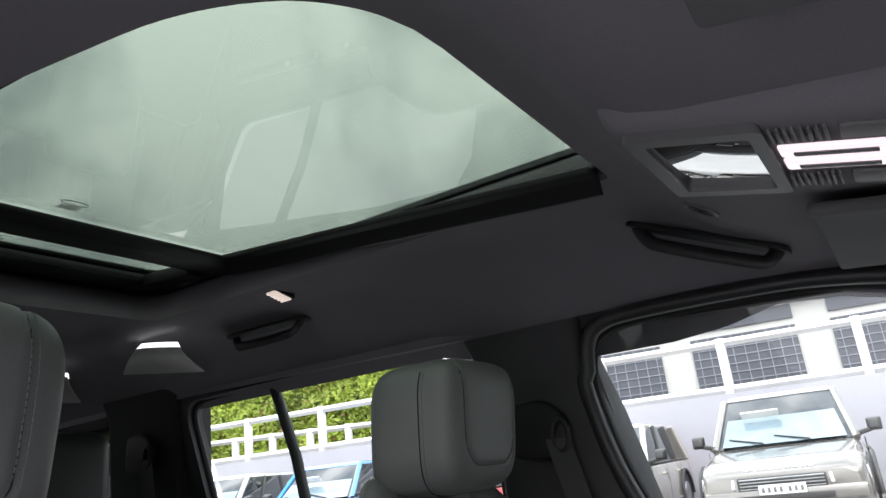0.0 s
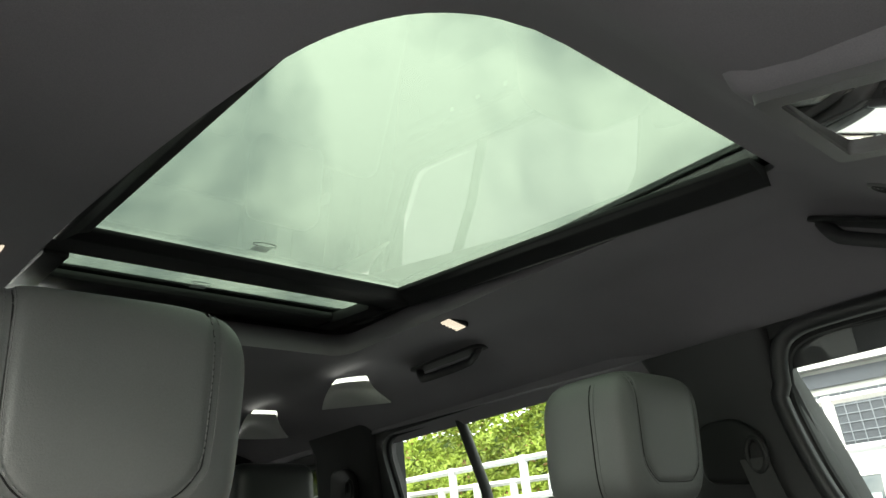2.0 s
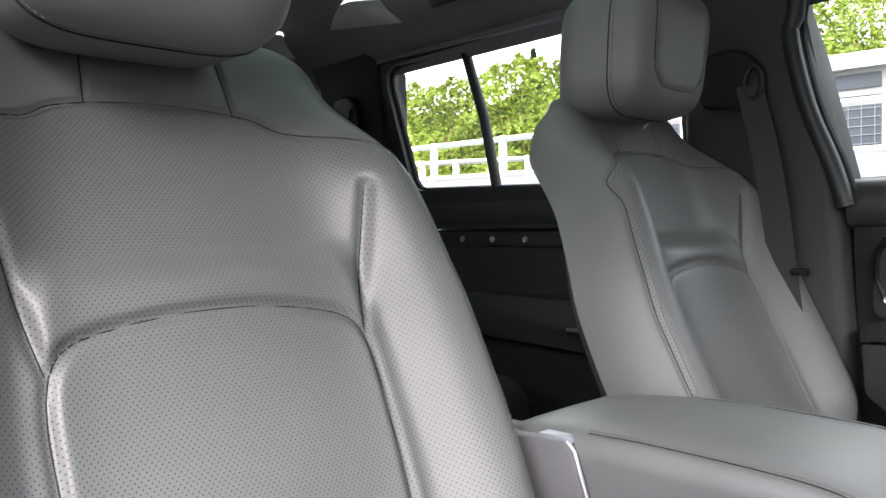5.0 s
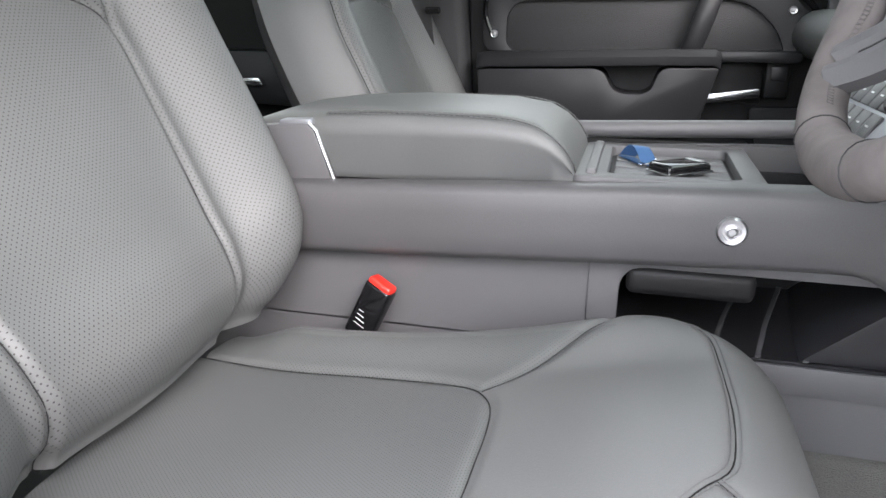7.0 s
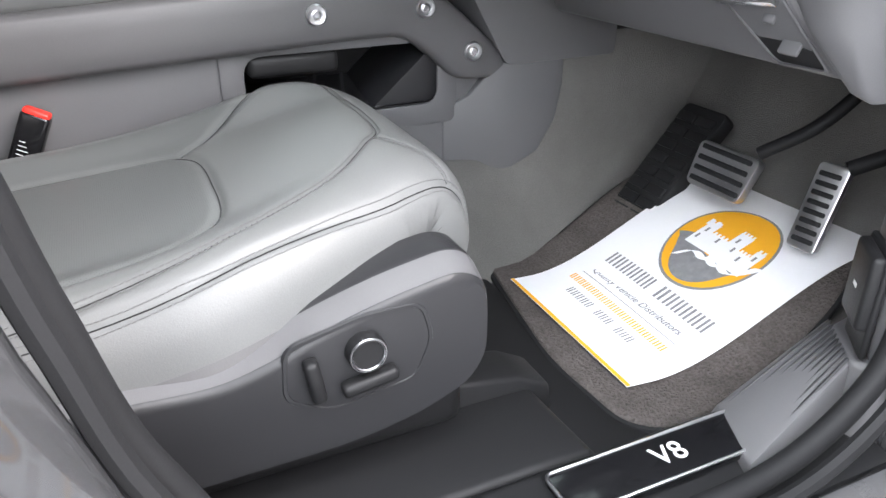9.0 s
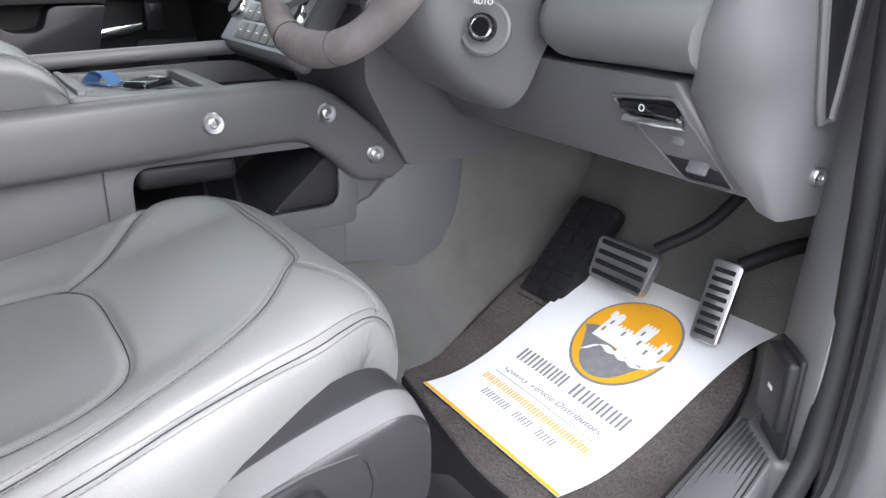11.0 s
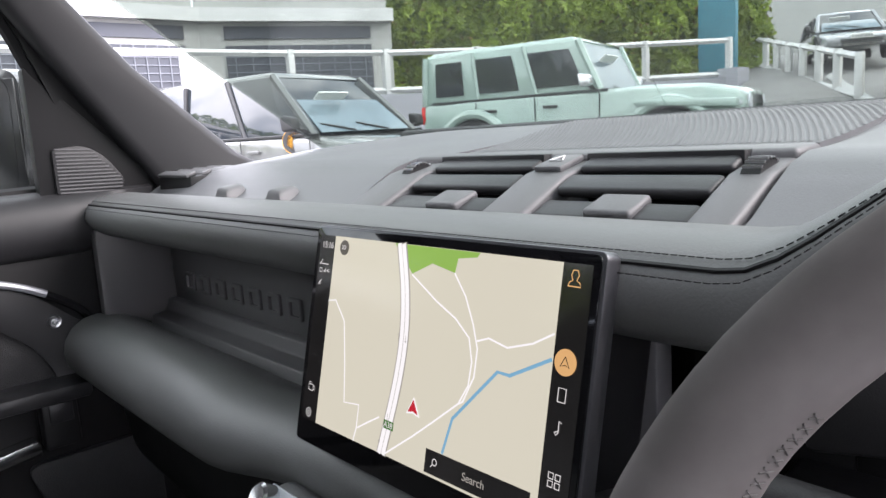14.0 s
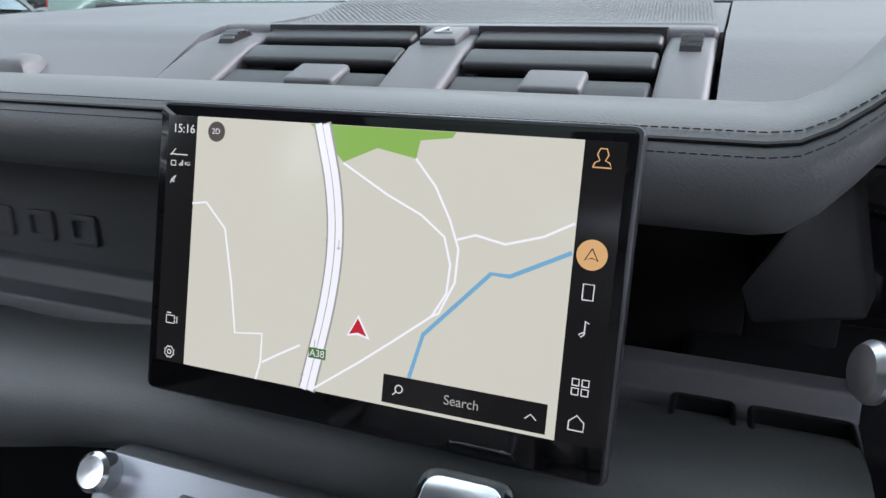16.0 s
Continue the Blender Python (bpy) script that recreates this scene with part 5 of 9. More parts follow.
    panel = [(-0.082, 0.13), (-0.084, 0.03), (-0.083, -0.028), (-0.076, -0.048), (-0.058, -0.064), (-0.035, -0.069), (0.035, -0.069), (0.058, -0.064), (0.076, -0.048), (0.083, -0.028), (0.084, 0.03), (0.082, 0.13)]

    def on_head(d, lift=0.0):
        k = (abs(d[0] / HA) ** HN + abs(d[1] / HB) ** HN + abs(d[2] / HC) ** HN) ** (-1 / HN)
        p = Vector(d) * k
        if d[1] > 0:
            g = min(line_dist((p.x, p.z), panel), 1.0)
            lift -= 0.0035 * math.exp(-(g / 0.004) ** 2)
        p += p.normalized() * lift
        return W(hp.x + p.x * (0.955 + 0.045 * p.z / HC), hp.y + p.y + p.z * 0.10, hp.z + p.z)

    bm = bmesh.new()
    HG = 44
    for ax in range(3):
        for sg in (-1, 1):
            grid = []
            for i in range(HG + 1):
                row = []
                for j in range(HG + 1):
                    d = [0, 0, 0]
                    d[ax], d[(ax + 1) % 3], d[(ax + 2) % 3] = sg, math.tan((2 * i / HG - 1) * math.pi / 4), math.tan((2 * j / HG - 1) * math.pi / 4)
                    row.append(bm.verts.new(on_head((d[0] * HA, d[1] * HB, d[2] * HC))))
                grid.append(row)
            for i in range(HG):
                for j in range(HG):
                    bm.faces.new((grid[i][j], grid[i + 1][j], grid[i + 1][j + 1], grid[i][j + 1]))
    bmesh.ops.remove_doubles(bm, verts=bm.verts, dist=1e-5)
    head = part("headrest", bm, LEATHER, st, "padded leather headrest", angle=80)

    def head_front(x, z, lift=0.0):
        lo, hi = 0.0, 3.0
        y = HB * max(0.004, 1 - min(0.996, abs(x / HA) ** HN + abs(z / HC) ** HN)) ** (1 / HN)
        return on_head((x, y, z), lift)
    fine = curve2([(a, min(b, 0.096)) for a, b in panel], 8)
    part("headrest_seam", tube([head_front(a, b, 0.0006) for a, b in fine], 0.0008, 6), PLASTIC_DARK, head)
    sm = bmesh.new()
    for k in (0.955, 1.045):
        sm = join(sm, dashes([head_front(a * k, b * k if b < 0.09 else b, 0.0022) for a, b in fine], 0.0042, 0.0018, 0.0006))
    for yy in (0.30, 0.38):
        ring = []
        for k in range(61):
            a = radians(-215 + 250 * k / 60)
            c, q = math.cos(a), math.sin(a)
            ring.append(on_head((HA * math.copysign(abs(c) ** 0.5, c), HB * yy, HC * math.copysign(abs(q) ** 0.5, q)), 0.0008))
        sm = join(sm, dashes(ring, 0.0042, 0.0018, 0.0006))
        if yy == 0.30:
            part("side_seam", tube([p.lerp(r, 0.0) for p, r in zip(ring, ring)], 0.0009, 5), RUBBER, head)
    tagged(part("headrest_stitching", sm, THREAD, head), kind="stuff")
    for x in (-0.045, 0.045):
        part("headrest_post", cyl(W(x, -0.235, 1.36), W(x, -0.150, 1.45), 0.006, n=12), CHROME, st)
    return st


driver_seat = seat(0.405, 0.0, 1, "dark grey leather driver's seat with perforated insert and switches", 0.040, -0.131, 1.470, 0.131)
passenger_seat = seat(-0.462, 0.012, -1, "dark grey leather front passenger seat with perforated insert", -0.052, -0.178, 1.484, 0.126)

# rear bench, its leather darkened to hold the shade of the rear cabin
bench = thing("rear_seat", (XC, -0.95, 0.47), "leather rear bench seat with headrests, cabin shade in its colour", "rear seat")
part("cushion", bevel_all(loft([[(-0.68, y, 0.50), (0.70, y, 0.50), (0.70, y, z), (-0.68, y, z)] for y, z in ((-1.10, 0.78), (-0.90, 0.79), (-0.68, 0.82), (-0.62, 0.78))]), 0.04, 4), DARK_LEATHER, bench, "wide leather cushion")
for x0, x1 in ((-0.68, -0.20), (-0.20, 0.22), (0.22, 0.70)):
    bm = bevel_all(loft([[(x0 + 0.004, y + d, z) for y, z, d in ((-1.02, 0.76, 0), (-1.20, 1.36, 0), (-1.29, 1.36, 0), (-1.16, 0.76, 0))], [(x1 - 0.004, y, z) for y, z in ((-1.02, 0.76), (-1.20, 1.36), (-1.29, 1.36), (-1.16, 0.76))]]), 0.035, 4)
    part("backrest", bm, DARK_LEATHER, bench)
for x in (-0.33, 0.36):
    bm = bevel_all(loft([[(x - 0.115, y, z), (x + 0.115, y, z), (x + 0.110, y + 0.0, z2), (x - 0.110, y, z2)] for y, z, z2 in ((-1.15, 1.35, 1.595), (-1.24, 1.35, 1.61))]), 0.035, 4)
    part("headrest", bm, DARK_LEATHER, bench, "leather headrest")


# ---- centre console ----
console = thing("centre_console", (0.0, 0.45, 0.45), "dark grey centre console with leather sides and open bins", "centre console")
BX0, BX1 = -0.105, 0.115
for nm, yz in (("lower_body", ((-0.20, 0.46), (0.97, 0.46), (0.97, 0.66), (0.93, 0.732), (-0.20, 0.732))), ("rear_body", ((-0.20, 0.73), (0.452, 0.73), (0.452, 0.84), (-0.20, 0.82))), ("front_body", ((0.768, 0.73), (0.93, 0.73), (0.89, 0.80), (0.80, 0.84), (0.768, 0.84)))):
    part(nm, bevel_all(loft([[(x, y, z) for y, z in yz] for x in (BX0, BX1)]), 0.0, 2), PLASTIC, console, "grey plastic console body")
part("bin_wall", box(-0.104, -0.085, 0.450, 0.770, 0.73, 0.85, 0.004), PLASTIC_DARK, console, "black bin inner wall")
part("bin_floor", bevel_all(loft([[(x, 0.450, 0.728), (x, 0.770, 0.728), (x, 0.770, z), (x, 0.450, z)] for x, z in ((-0.09, 0.752), (0.02, 0.742), (0.110, 0.736))]), 0.001, 1), DARK_TRIM, console, "dark bin floor")


def rail(sx, name):
    """The leather-covered side beam with its downward bend at the front."""
    top = spline([(-0.22, 0.898, 0), (0.10, 0.912, 0), (0.45, 0.930, 0), (0.66, 0.938, 0), (0.73, 0.928, 0), (0.80, 0.880, 0), (0.862, 0.822, 0), (0.878, 0.795, 0)], 8)
    low = spline([(-0.22, 0.815, 0), (0.10, 0.826, 0), (0.45, 0.842, 0), (0.64, 0.850, 0), (0.70, 0.846, 0), (0.745, 0.815, 0), (0.790, 0.778, 0), (0.845, 0.772, 0)], 8)
    rings = []
    for a, b in zip(top, low):
        c, h = (a + b) / 2, (a - b) / 2
        s = [(0.112, 1.0), (0.132, 1.0), (0.140, 0.93), (0.1435, 0.75), (0.145, 0.3), (0.145, -0.3), (0.1435, -0.75), (0.139, -0.95), (0.130, -1.0), (0.112, -1.0)]
        rings.append([(0.0 + sx * x, c.x + h.x * k, c.y + h.y * k) for x, k in s])
    return part(name, loft(rings), LEATHER_SIDE_SHADE, console, "leather-covered side beam", angle=50)


rail(1, "side_beam")
rail(-1, "side_beam")
for (y, z) in ((0.563, 0.892), (0.734, 0.891), (0.817, 0.819)):
    bolt(console, (0.1455, y, z), (1, 0, 0), 0.0155)
    bolt(console, (-0.1455, y, z), (-1, 0, 0), 0.0155)
# open bin through the side
for sg in (1, -1):
    x0, x1 = sorted((sg * 0.1155, sg * 0.120))
    part("bin_surround", ring_frame(rounded([(0.42, 0.70), (0.80, 0.70), (0.80, 0.86), (0.42, 0.86)], 0.02, 6), rounded([(0.455, 0.735), (0.765, 0.735), (0.765, 0.835), (0.455, 0.835)], [0.02, 0.03, 0.06, 0.03], 6), "x", x0, x1, 0.003), PLASTIC, console)
for i in range(3):
    part("bin_rib", loft([[(x, 0.560 + 0.05 * i + d, z), (x, 0.566 + 0.05 * i + d, z), (x, 0.566 + 0.05 * i + d, z - 0.006), (x, 0.560 + 0.05 * i + d, z - 0.006)] for x, z, d in ((-0.085, 0.7535, 0.05), (0.02, 0.7440, 0.02), (0.108, 0.7385, 0.0))]), PLASTIC, console)
part("bin_ramp", bevel_all(loft([[(x, 0.655, 0.736), (x, 0.772, 0.736), (x, 0.772, 0.835)] for x in (-0.09, 0.108)]), 0.004, 2), DARK_TRIM, console)
part("bin_flap", box(0.020, 0.1215, 0.462, 0.600, 0.802, 0.836, 0.010, 3), PLASTIC_DARK, console, "black flap at the mouth of the bin")
part("front_cheek", bevel_all(loft([[(0.10, y, z0), (x, y, z0 + 0.004), (x, y, z1), (0.10, y, z1)] for y, x, z0, z1 in ((0.775, 0.1165, 0.60, 0.722), (0.82, 0.124, 0.60, 0.740), (0.86, 0.134, 0.60, 0.785), (0.90, 0.139, 0.602, 0.800), (0.95, 0.140, 0.625, 0.805), (0.985, 0.140, 0.68, 0.805), (0.998, 0.138, 0.74, 0.805))]), 0.003, 2, 40), PLASTIC, console, "grey cheek panel", angle=50)
part("top_deck", box(-0.118, 0.118, -0.20, 0.80, 0.845, 0.885, 0.004), PLASTIC_DARK, console)
# armrest lid
ARM_ROWS = ((-0.040, 0.935, 0.950, 0.80), (-0.020, 0.925, 0.972, 0.88), (0.020, 0.915, 0.985, 0.92), (0.075, 0.914, 0.993, 0.95), (0.100, 0.9125, 0.995, 0.985), (0.18, 0.9140, 0.999, 1.0), (0.30, 0.9180, 0.998, 1.0), (0.345, 0.9195, 0.991, 1.0), (0.368, 0.9205, 0.978, 1.0), (0.384, 0.9210, 0.962, 0.995), (0.394, 0.9215, 0.945, 0.985), (0.397, 0.9225, 0.934, 0.96))
arm_rings = []
for y, zl, zt, w in ARM_ROWS:
    h = zt - zl
    side = [(0.103, zl), (0.1085, zl + 0.10 * h), (0.1090, zl + 0.52 * h), (0.1125, zl + 0.62 * h), (0.1125, zl + 0.72 * h), (0.1085, zl + 0.86 * h), (0.098, zl + 0.95 * h), (0.078, zl + 0.985 * h), (0.040, zt)]
    arm_rings.append([(-x * w, y, z) for x, z in side] + [(x * w, y, z) for x, z in side[::-1]])
arm = part("armrest", loft(arm_rings), LEATHER, console, "padded leather armrest lid", angle=45)
for sg in (1, -1):
    seam = spline([(sg * 0.104 * w, y, zl + 0.915 * (zt - zl) + 0.001) for y, zl, zt, w in ARM_ROWS[4:]], 6)
    part("armrest_seam", tube(seam, 0.0006, 5), RUBBER, arm)
    for off in (-0.0035, 0.0035):
        part("armrest_stitching", dashes([q + Vector((sg * off, 0, 0.0012 - 0.3 * off)) for q in seam], 0.0045, 0.002, 0.0006), THREAD, arm)
    hp = bevel_all(loft([[(sg * x, y, z) for y, z in ((-0.03, 0.905), (0.112, 0.900), (0.086, 0.972), (0.074, 0.980), (-0.03, 0.968))] for x in (0.085, 0.1135)]), 0.004, 2)
    part("hinge_cover", hp, PLASTIC, console, "grey armrest hinge cover")
    part("hinge_edge", tube([(sg * 0.1125, y, z) for y, z in ((0.113, 0.902), (0.089, 0.970), (0.080, 0.979))], 0.0022, 8), SILVER, console, "bright metal edge of the hinge cover")
    part("hinge_strip", bevel_all(loft([[(sg * x, y, z) for y, z in ((0.040, 0.974), (0.086, 0.977), (0.082, 0.984), (0.042, 0.981))] for x in (0.092, 0.1130)]), 0.002, 2), SILVER_PAINT, console, "bright metal strip on the hinge cover")
# tray with ribs in front of the armrest
part("tray", ring_frame(rounded([(-0.113, 0.395), (0.113, 0.395), (0.113, 0.60), (-0.113, 0.60)], 0.012, 5), rounded([(-0.088, 0.432), (0.088, 0.432), (0.088, 0.575), (-0.088, 0.575)], 0.012, 5), "z", 0.90, 0.934, 0.003), PLASTIC, console, "raised tray frame")
part("tray_floor", box(-0.10, 0.10, 0.42, 0.585, 0.905, 0.921, 0.002), PLASTIC_DARK, console)
for i in range(4):
    part("tray_rib", box(-0.075 + 0.042 * i, -0.040 + 0.042 * i, 0.438, 0.570, 0.920, 0.9245, 0.002), PLASTIC, console)
part("tray_fin", box(-0.09, 0.098, 0.408, 0.420, 0.90, 0.940, 0.003), PLASTIC, console)
part("front_bin", ring_frame(rounded([(-0.116, 0.60), (0.116, 0.60), (0.116, 0.78), (-0.116, 0.78)], 0.01, 4), rounded([(-0.10, 0.612), (0.10, 0.612), (0.10, 0.765), (-0.10, 0.765)], 0.01, 4), "z", 0.87, 0.905, 0.002), PLASTIC_DARK, console)
part("passenger_rail", tube([(-0.128, y, z) for y, z in ((-0.1, 0.925), (0.30, 0.945), (0.72, 0.962))], 0.012, 10), PLASTIC, console)

# key and its strap on the tray
key = thing("car_key", (0.03, 0.515, 0.925), "black and silver key fob with a blue strap", "key")
km = pose(0.032, 0.512, 0.9335, 0, 0, 38)
bm = slab(km, 0.040, 0.064, 0.013, 0.006, 3)
part("body", bm, PLASTIC_GLOSS, key)
bm = slab(km @ pose(0, 0, -0.004), 0.042, 0.066, 0.004, 0.002, 2)
part("edge", bm, CHROME, key, "bright metal edge")
bm = slab(km @ pose(0, 0.022, 0.0068), 0.026, 0.010, 0.0012, 0.0005)
part("badge", bm, SILVER, key)
part("ring", tube([(-0.004 + 0.010 * math.cos(a * math.pi / 9), 0.476 + 0.010 * math.sin(a * math.pi / 9), 0.930 + 0.004 * math.sin(a * math.pi / 9)) for a in range(18)], 0.0014, 6, True), CHROME, key)
bm = solid(sheet(lambda u, v: (-0.052 + 0.050 * u + 0.012 * (v - 0.5), 0.452 + 0.026 * u + 0.020 * (v - 0.5) * 1.0, 0.929 + 0.017 * math.sin(math.pi * u) + 0.0), 10, 2), 0.0016)
part("strap", bm, BLUE_STRAP, key, "blue leather key strap")
bm = solid(sheet(lambda u, v: (-0.052 + 0.050 * u + 0.012 * (v - 0.5), 0.450 + 0.026 * u + 0.020 * (v - 0.5), 0.9275), 6, 2), 0.0016)
part("strap", bm, BLUE_STRAP, key, "blue leather key strap")

# climate panel, gear lever
cp = thing("climate_panel", (0.0, 0.73, 1.04), "sloping grey climate panel with rotary knobs and keys", "control panel")
CPM = basis((0.012, 0.728, 1.042), (1, 0, 0), (0, 0.56, 0.83))


def cps(x0, x1, y0, y1, z0, z1, bev=0.002, seg=2):
    bm = box(x0, x1, y0, y1, z0, z1, bev, seg)
    bm.transform(CPM)
    return bm


part("body", cps(-0.156, 0.125, -0.092, 0.040, -0.045, 0.0, 0.014, 4), PLASTIC, cp)
part("fascia", cps(-0.150, 0.118, -0.082, 0.034, 0.0, 0.0025, 0.001), SILVER_PAINT, cp, "pale grey fascia")
zax = CPM.to_3x3() @ Vector((0, 0, 1))
for x in (-0.130, 0.095):
    k = part("temperature_knob", lathe([(0.020, 0), (0.020, 0.014), (0.0175, 0.017), (0.001, 0.016)], CPM @ Vector((x, -0.022, 0.0)), zax, 30), PLASTIC_DARK, cp, "dark rotary knob")
    part("knob_ring", lathe([(0.0215, 0), (0.0215, 0.010), (0.0195, 0.013), (0.018, 0.012)], CPM @ Vector((x, -0.022, 0.0)), zax, 30), CHROME, k)
kk = part("volume_knob", lathe([(0.0115, 0), (0.0115, 0.014), (0.009, 0.016), (0.001, 0.0155)], CPM @ Vector((-0.144, 0.022, 0.0)), zax, 24), CHROME, cp, "small bright power knob")
for i in range(5):
    for j in range(3):
        b = part("key_button", cps(-0.09 + 0.034 * i, -0.06 + 0.034 * i, -0.076 + 0.034 * j, -0.046 + 0.034 * j, 0.002, 0.006, 0.002), PLASTIC, cp)
        part("key_symbol", cps(-0.080 + 0.034 * i, -0.070 + 0.034 * i, -0.062 + 0.034 * j, -0.060 + 0.034 * j, 0.006, 0.0063, 0), WHITE_PRINT, b)
gear = thing("gear_lever", (0.085, 0.72, 1.05), "short black gear lever with a bright cap", "gear lever")
GM = basis((0.088, 0.735, 1.075), (1, 0, 0), (0, 0.82, 0.57))
bm = prism(rounded([(-0.024, -0.030), (0.024, -0.030), (0.024, 0.030), (-0.024, 0.030)], 0.012, 5), "z", -0.05, 0.028, 0.004)
bm.transform(GM)
part("stem", bm, PLASTIC_GLOSS, gear)
bm = prism(rounded([(-0.019, -0.022), (0.019, -0.022), (0.019, 0.024), (-0.019, 0.024)], 0.009, 5), "z", 0.028, 0.031, 0.001)
bm.transform(GM)
part("cap", bm, CHROME, gear, "bright metal cap")
part("park_letter", letters("P", 0.018, GM @ Matrix.Translation((0, 0, 0.0314)), 0.0002), INK_DARK, gear)

# seat belt buckle beside the driver's seat
bk = thing("belt_buckle", (0.148, 0.175, 0.72), "black seat belt buckle with a red release button", "seat belt buckle")
bmx = basis((0.150, 0.170, 0.770), (0.25, 0.88, -0.42), (0, 0.42, 0.88))
bm = box(-0.018, 0.018, -0.050, 0.028, -0.011, 0.011, 0.005, 3)
bm.transform(bmx)
part("body", bm, PLASTIC_GLOSS, bk)
bm = box(-0.0165, 0.0165, 0.018, 0.0335, -0.0095, 0.0095, 0.004, 3)
bm.transform(bmx)
part("release_button", bm, RED, bk, "red push button")
for i in range(4):
    bm = box(-0.009, 0.007 - 0.003 * i, -0.03 + 0.006 * i, -0.029 + 0.006 * i, 0.0105, 0.0112, 0)
    bm.transform(bmx)
    part("printed_line", bm, WHITE_PRINT, bk)

# ---- steering wheel and column ----
WC, WA, WY = Vector((0.420, 0.648, 1.176)), radians(23.3), radians(1.5)
RM = basis(WC, (math.cos(WY), math.sin(WY), 0), (-math.sin(WY) * math.sin(WA), math.cos(WY) * math.sin(WA), math.cos(WA))) @ Matrix.Scale(0.95, 4)
WM = RM @ Matrix.Translation((0, 0, -0.010))
wheel = thing("steering_wheel", WC, "grey suede steering wheel with leather airbag cover", "steering wheel")


def wp(x, y, z=0.0):
    """A place on the hub."""
    return WM @ Vector((x, y, z))


def rp(x, y, z=0.0):
    """A place on the rim."""
    return RM @ Vector((x, y, z))


RW = 0.183


def rim_pt(a, b, k=1.0):
    """A place on the rim's skin: a degrees round the wheel, b radians round the rim, which widens inwards under the switch pads and at the bottom."""
    e = 0.021 * (math.exp(-((a - 210) / 13) ** 2) + math.exp(-((a - 330) / 13) ** 2)) + 0.007 * math.exp(-((a - 270) / 20) ** 2) + 0.008 * (math.exp(-((a - 172) / 10) ** 2) + math.exp(-((a - 8) / 10) ** 2))
    h = 0.0165 + 0.0018 * math.exp(-((a - 270) / 35) ** 2)
    r = RW - e / 2 + (0.0165 + e / 2) * k * math.cos(b)
    return rp(r * math.cos(radians(a)), r * math.sin(radians(a)), h * k * math.sin(b))


rim = part("rim", loft([[rim_pt(i * 3.75, b * math.pi / 10) for b in range(20)] for i in range(97)], False), SUEDE, wheel, "worn grey suede rim", angle=80)
for a in (58, 122, 252, 288):
    part("rim_seam", tube([rim_pt(a, b * math.pi / 10, 1.02) for b in range(20)], 0.0005, 5, True), DARK_TRIM, rim)
sm = bmesh.new()
for a0, a1 in ((146, 176), (4, 34), (184, 246), (294, 356)):
    for k in range(int((a1 - a0) / 1.3)):
        a = a0 + 1.3 * k
        for s in (1, -1):
            sm = join(sm, tube([rim_pt(a + s * r, math.pi - q, 1.015) for q, r in ((0.10, -0.35), (0.38, 0.35))], 0.00025, 4))
tagged(part("rim_stitching", sm, mat("rim_thread", (0.085, 0.080, 0.078), 0.8, 0, 900, 0.2, 0.1), rim), kind="stuff")


def wheel_prism(poly, z0, z1, bev, r=0.0, n=5):
    o = rounded(poly, r, n) if r else poly
    bm = prism(o, "z", z0, z1, bev, 3)
    bm.transform(WM)
    return bm


hub_o = [(-0.084, 0.018), (-0.079, 0.039), (-0.042, 0.048), (0.042, 0.048), (0.079, 0.039), (0.084, 0.018), (0.082, -0.018), (0.070, -0.052), (0.045, -0.074), (0.0, -0.080), (-0.045, -0.074), (-0.070, -0.052), (-0.082, -0.018)]
ho = [(p.x, p.y) for p in spline([(a, b, 0) for a, b in hub_o], 4, True)]


def hub_ring(k, z):
    return [wp(x * k, y * k - 0.004 * (1 - k), z) for x, y in ho]


cover = part("airbag_cover", loft([hub_ring(1.09, -0.058), hub_ring(1.09, -0.040), hub_ring(1.07, -0.024), hub_ring(1.03, -0.011), hub_ring(0.98, -0.001), hub_ring(0.92, 0.0055), hub_ring(0.87, 0.0078), hub_ring(0.80, 0.0086), hub_ring(0.5, 0.0098), hub_ring(0.1, 0.010)]), LEATHER, wheel, "leather airbag cover", angle=60)
for k, z in ((0.925, 0.0054), (0.845, 0.0085)):
    part("cover_stitching", dashes([wp(x * k, y * k - 0.004 * (1 - k), z) for x, y in ho + ho[:1]], 0.0042, 0.0022, 0.00045), DARK_TRIM, cover, "dark stitching")
part("cover_seam", tube([wp(x * 0.885, y * 0.885 - 0.0005, 0.0072) for x, y in ho], 0.0006, 5, True), PLASTIC_DARK, cover)
for sg in (-1, 1):
    wing = [(sg * 0.030, 0.057), (sg * 0.088, 0.056), (sg * 0.138, 0.044), (sg * 0.134, 0.030), (sg * 0.092, 0.028), (sg * 0.030, 0.028)]
    bm = prism(rounded(wing if sg > 0 else wing[::-1], 0.006, 4), "z", -0.044, -0.006, 0.009, 4)
    for v in bm.verts:
        v.co.z -= 0.14 * max(0.0, abs(v.co.x) - 0.07)
    bm.transform(WM)
    part("cover_wing", bm, LEATHER, cover, "leather shoulder of the airbag cover", angle=50)
    part("wing_stitching", dashes([wp(sg * x, y, z) for x, y, z in ((0.082, 0.046, -0.0068), (0.100, 0.0425, -0.0096), (0.118, 0.0385, -0.0122), (0.128, 0.0365, -0.0140))], 0.0042, 0.0022, 0.00045), DARK_TRIM, cover)
part("badge_recess", wheel_prism([(-0.048, -0.002), (0.048, -0.002), (0.048, 0.010), (-0.048, 0.010)], 0.0070, 0.0104, 0.001), PLASTIC_DARK, wheel)
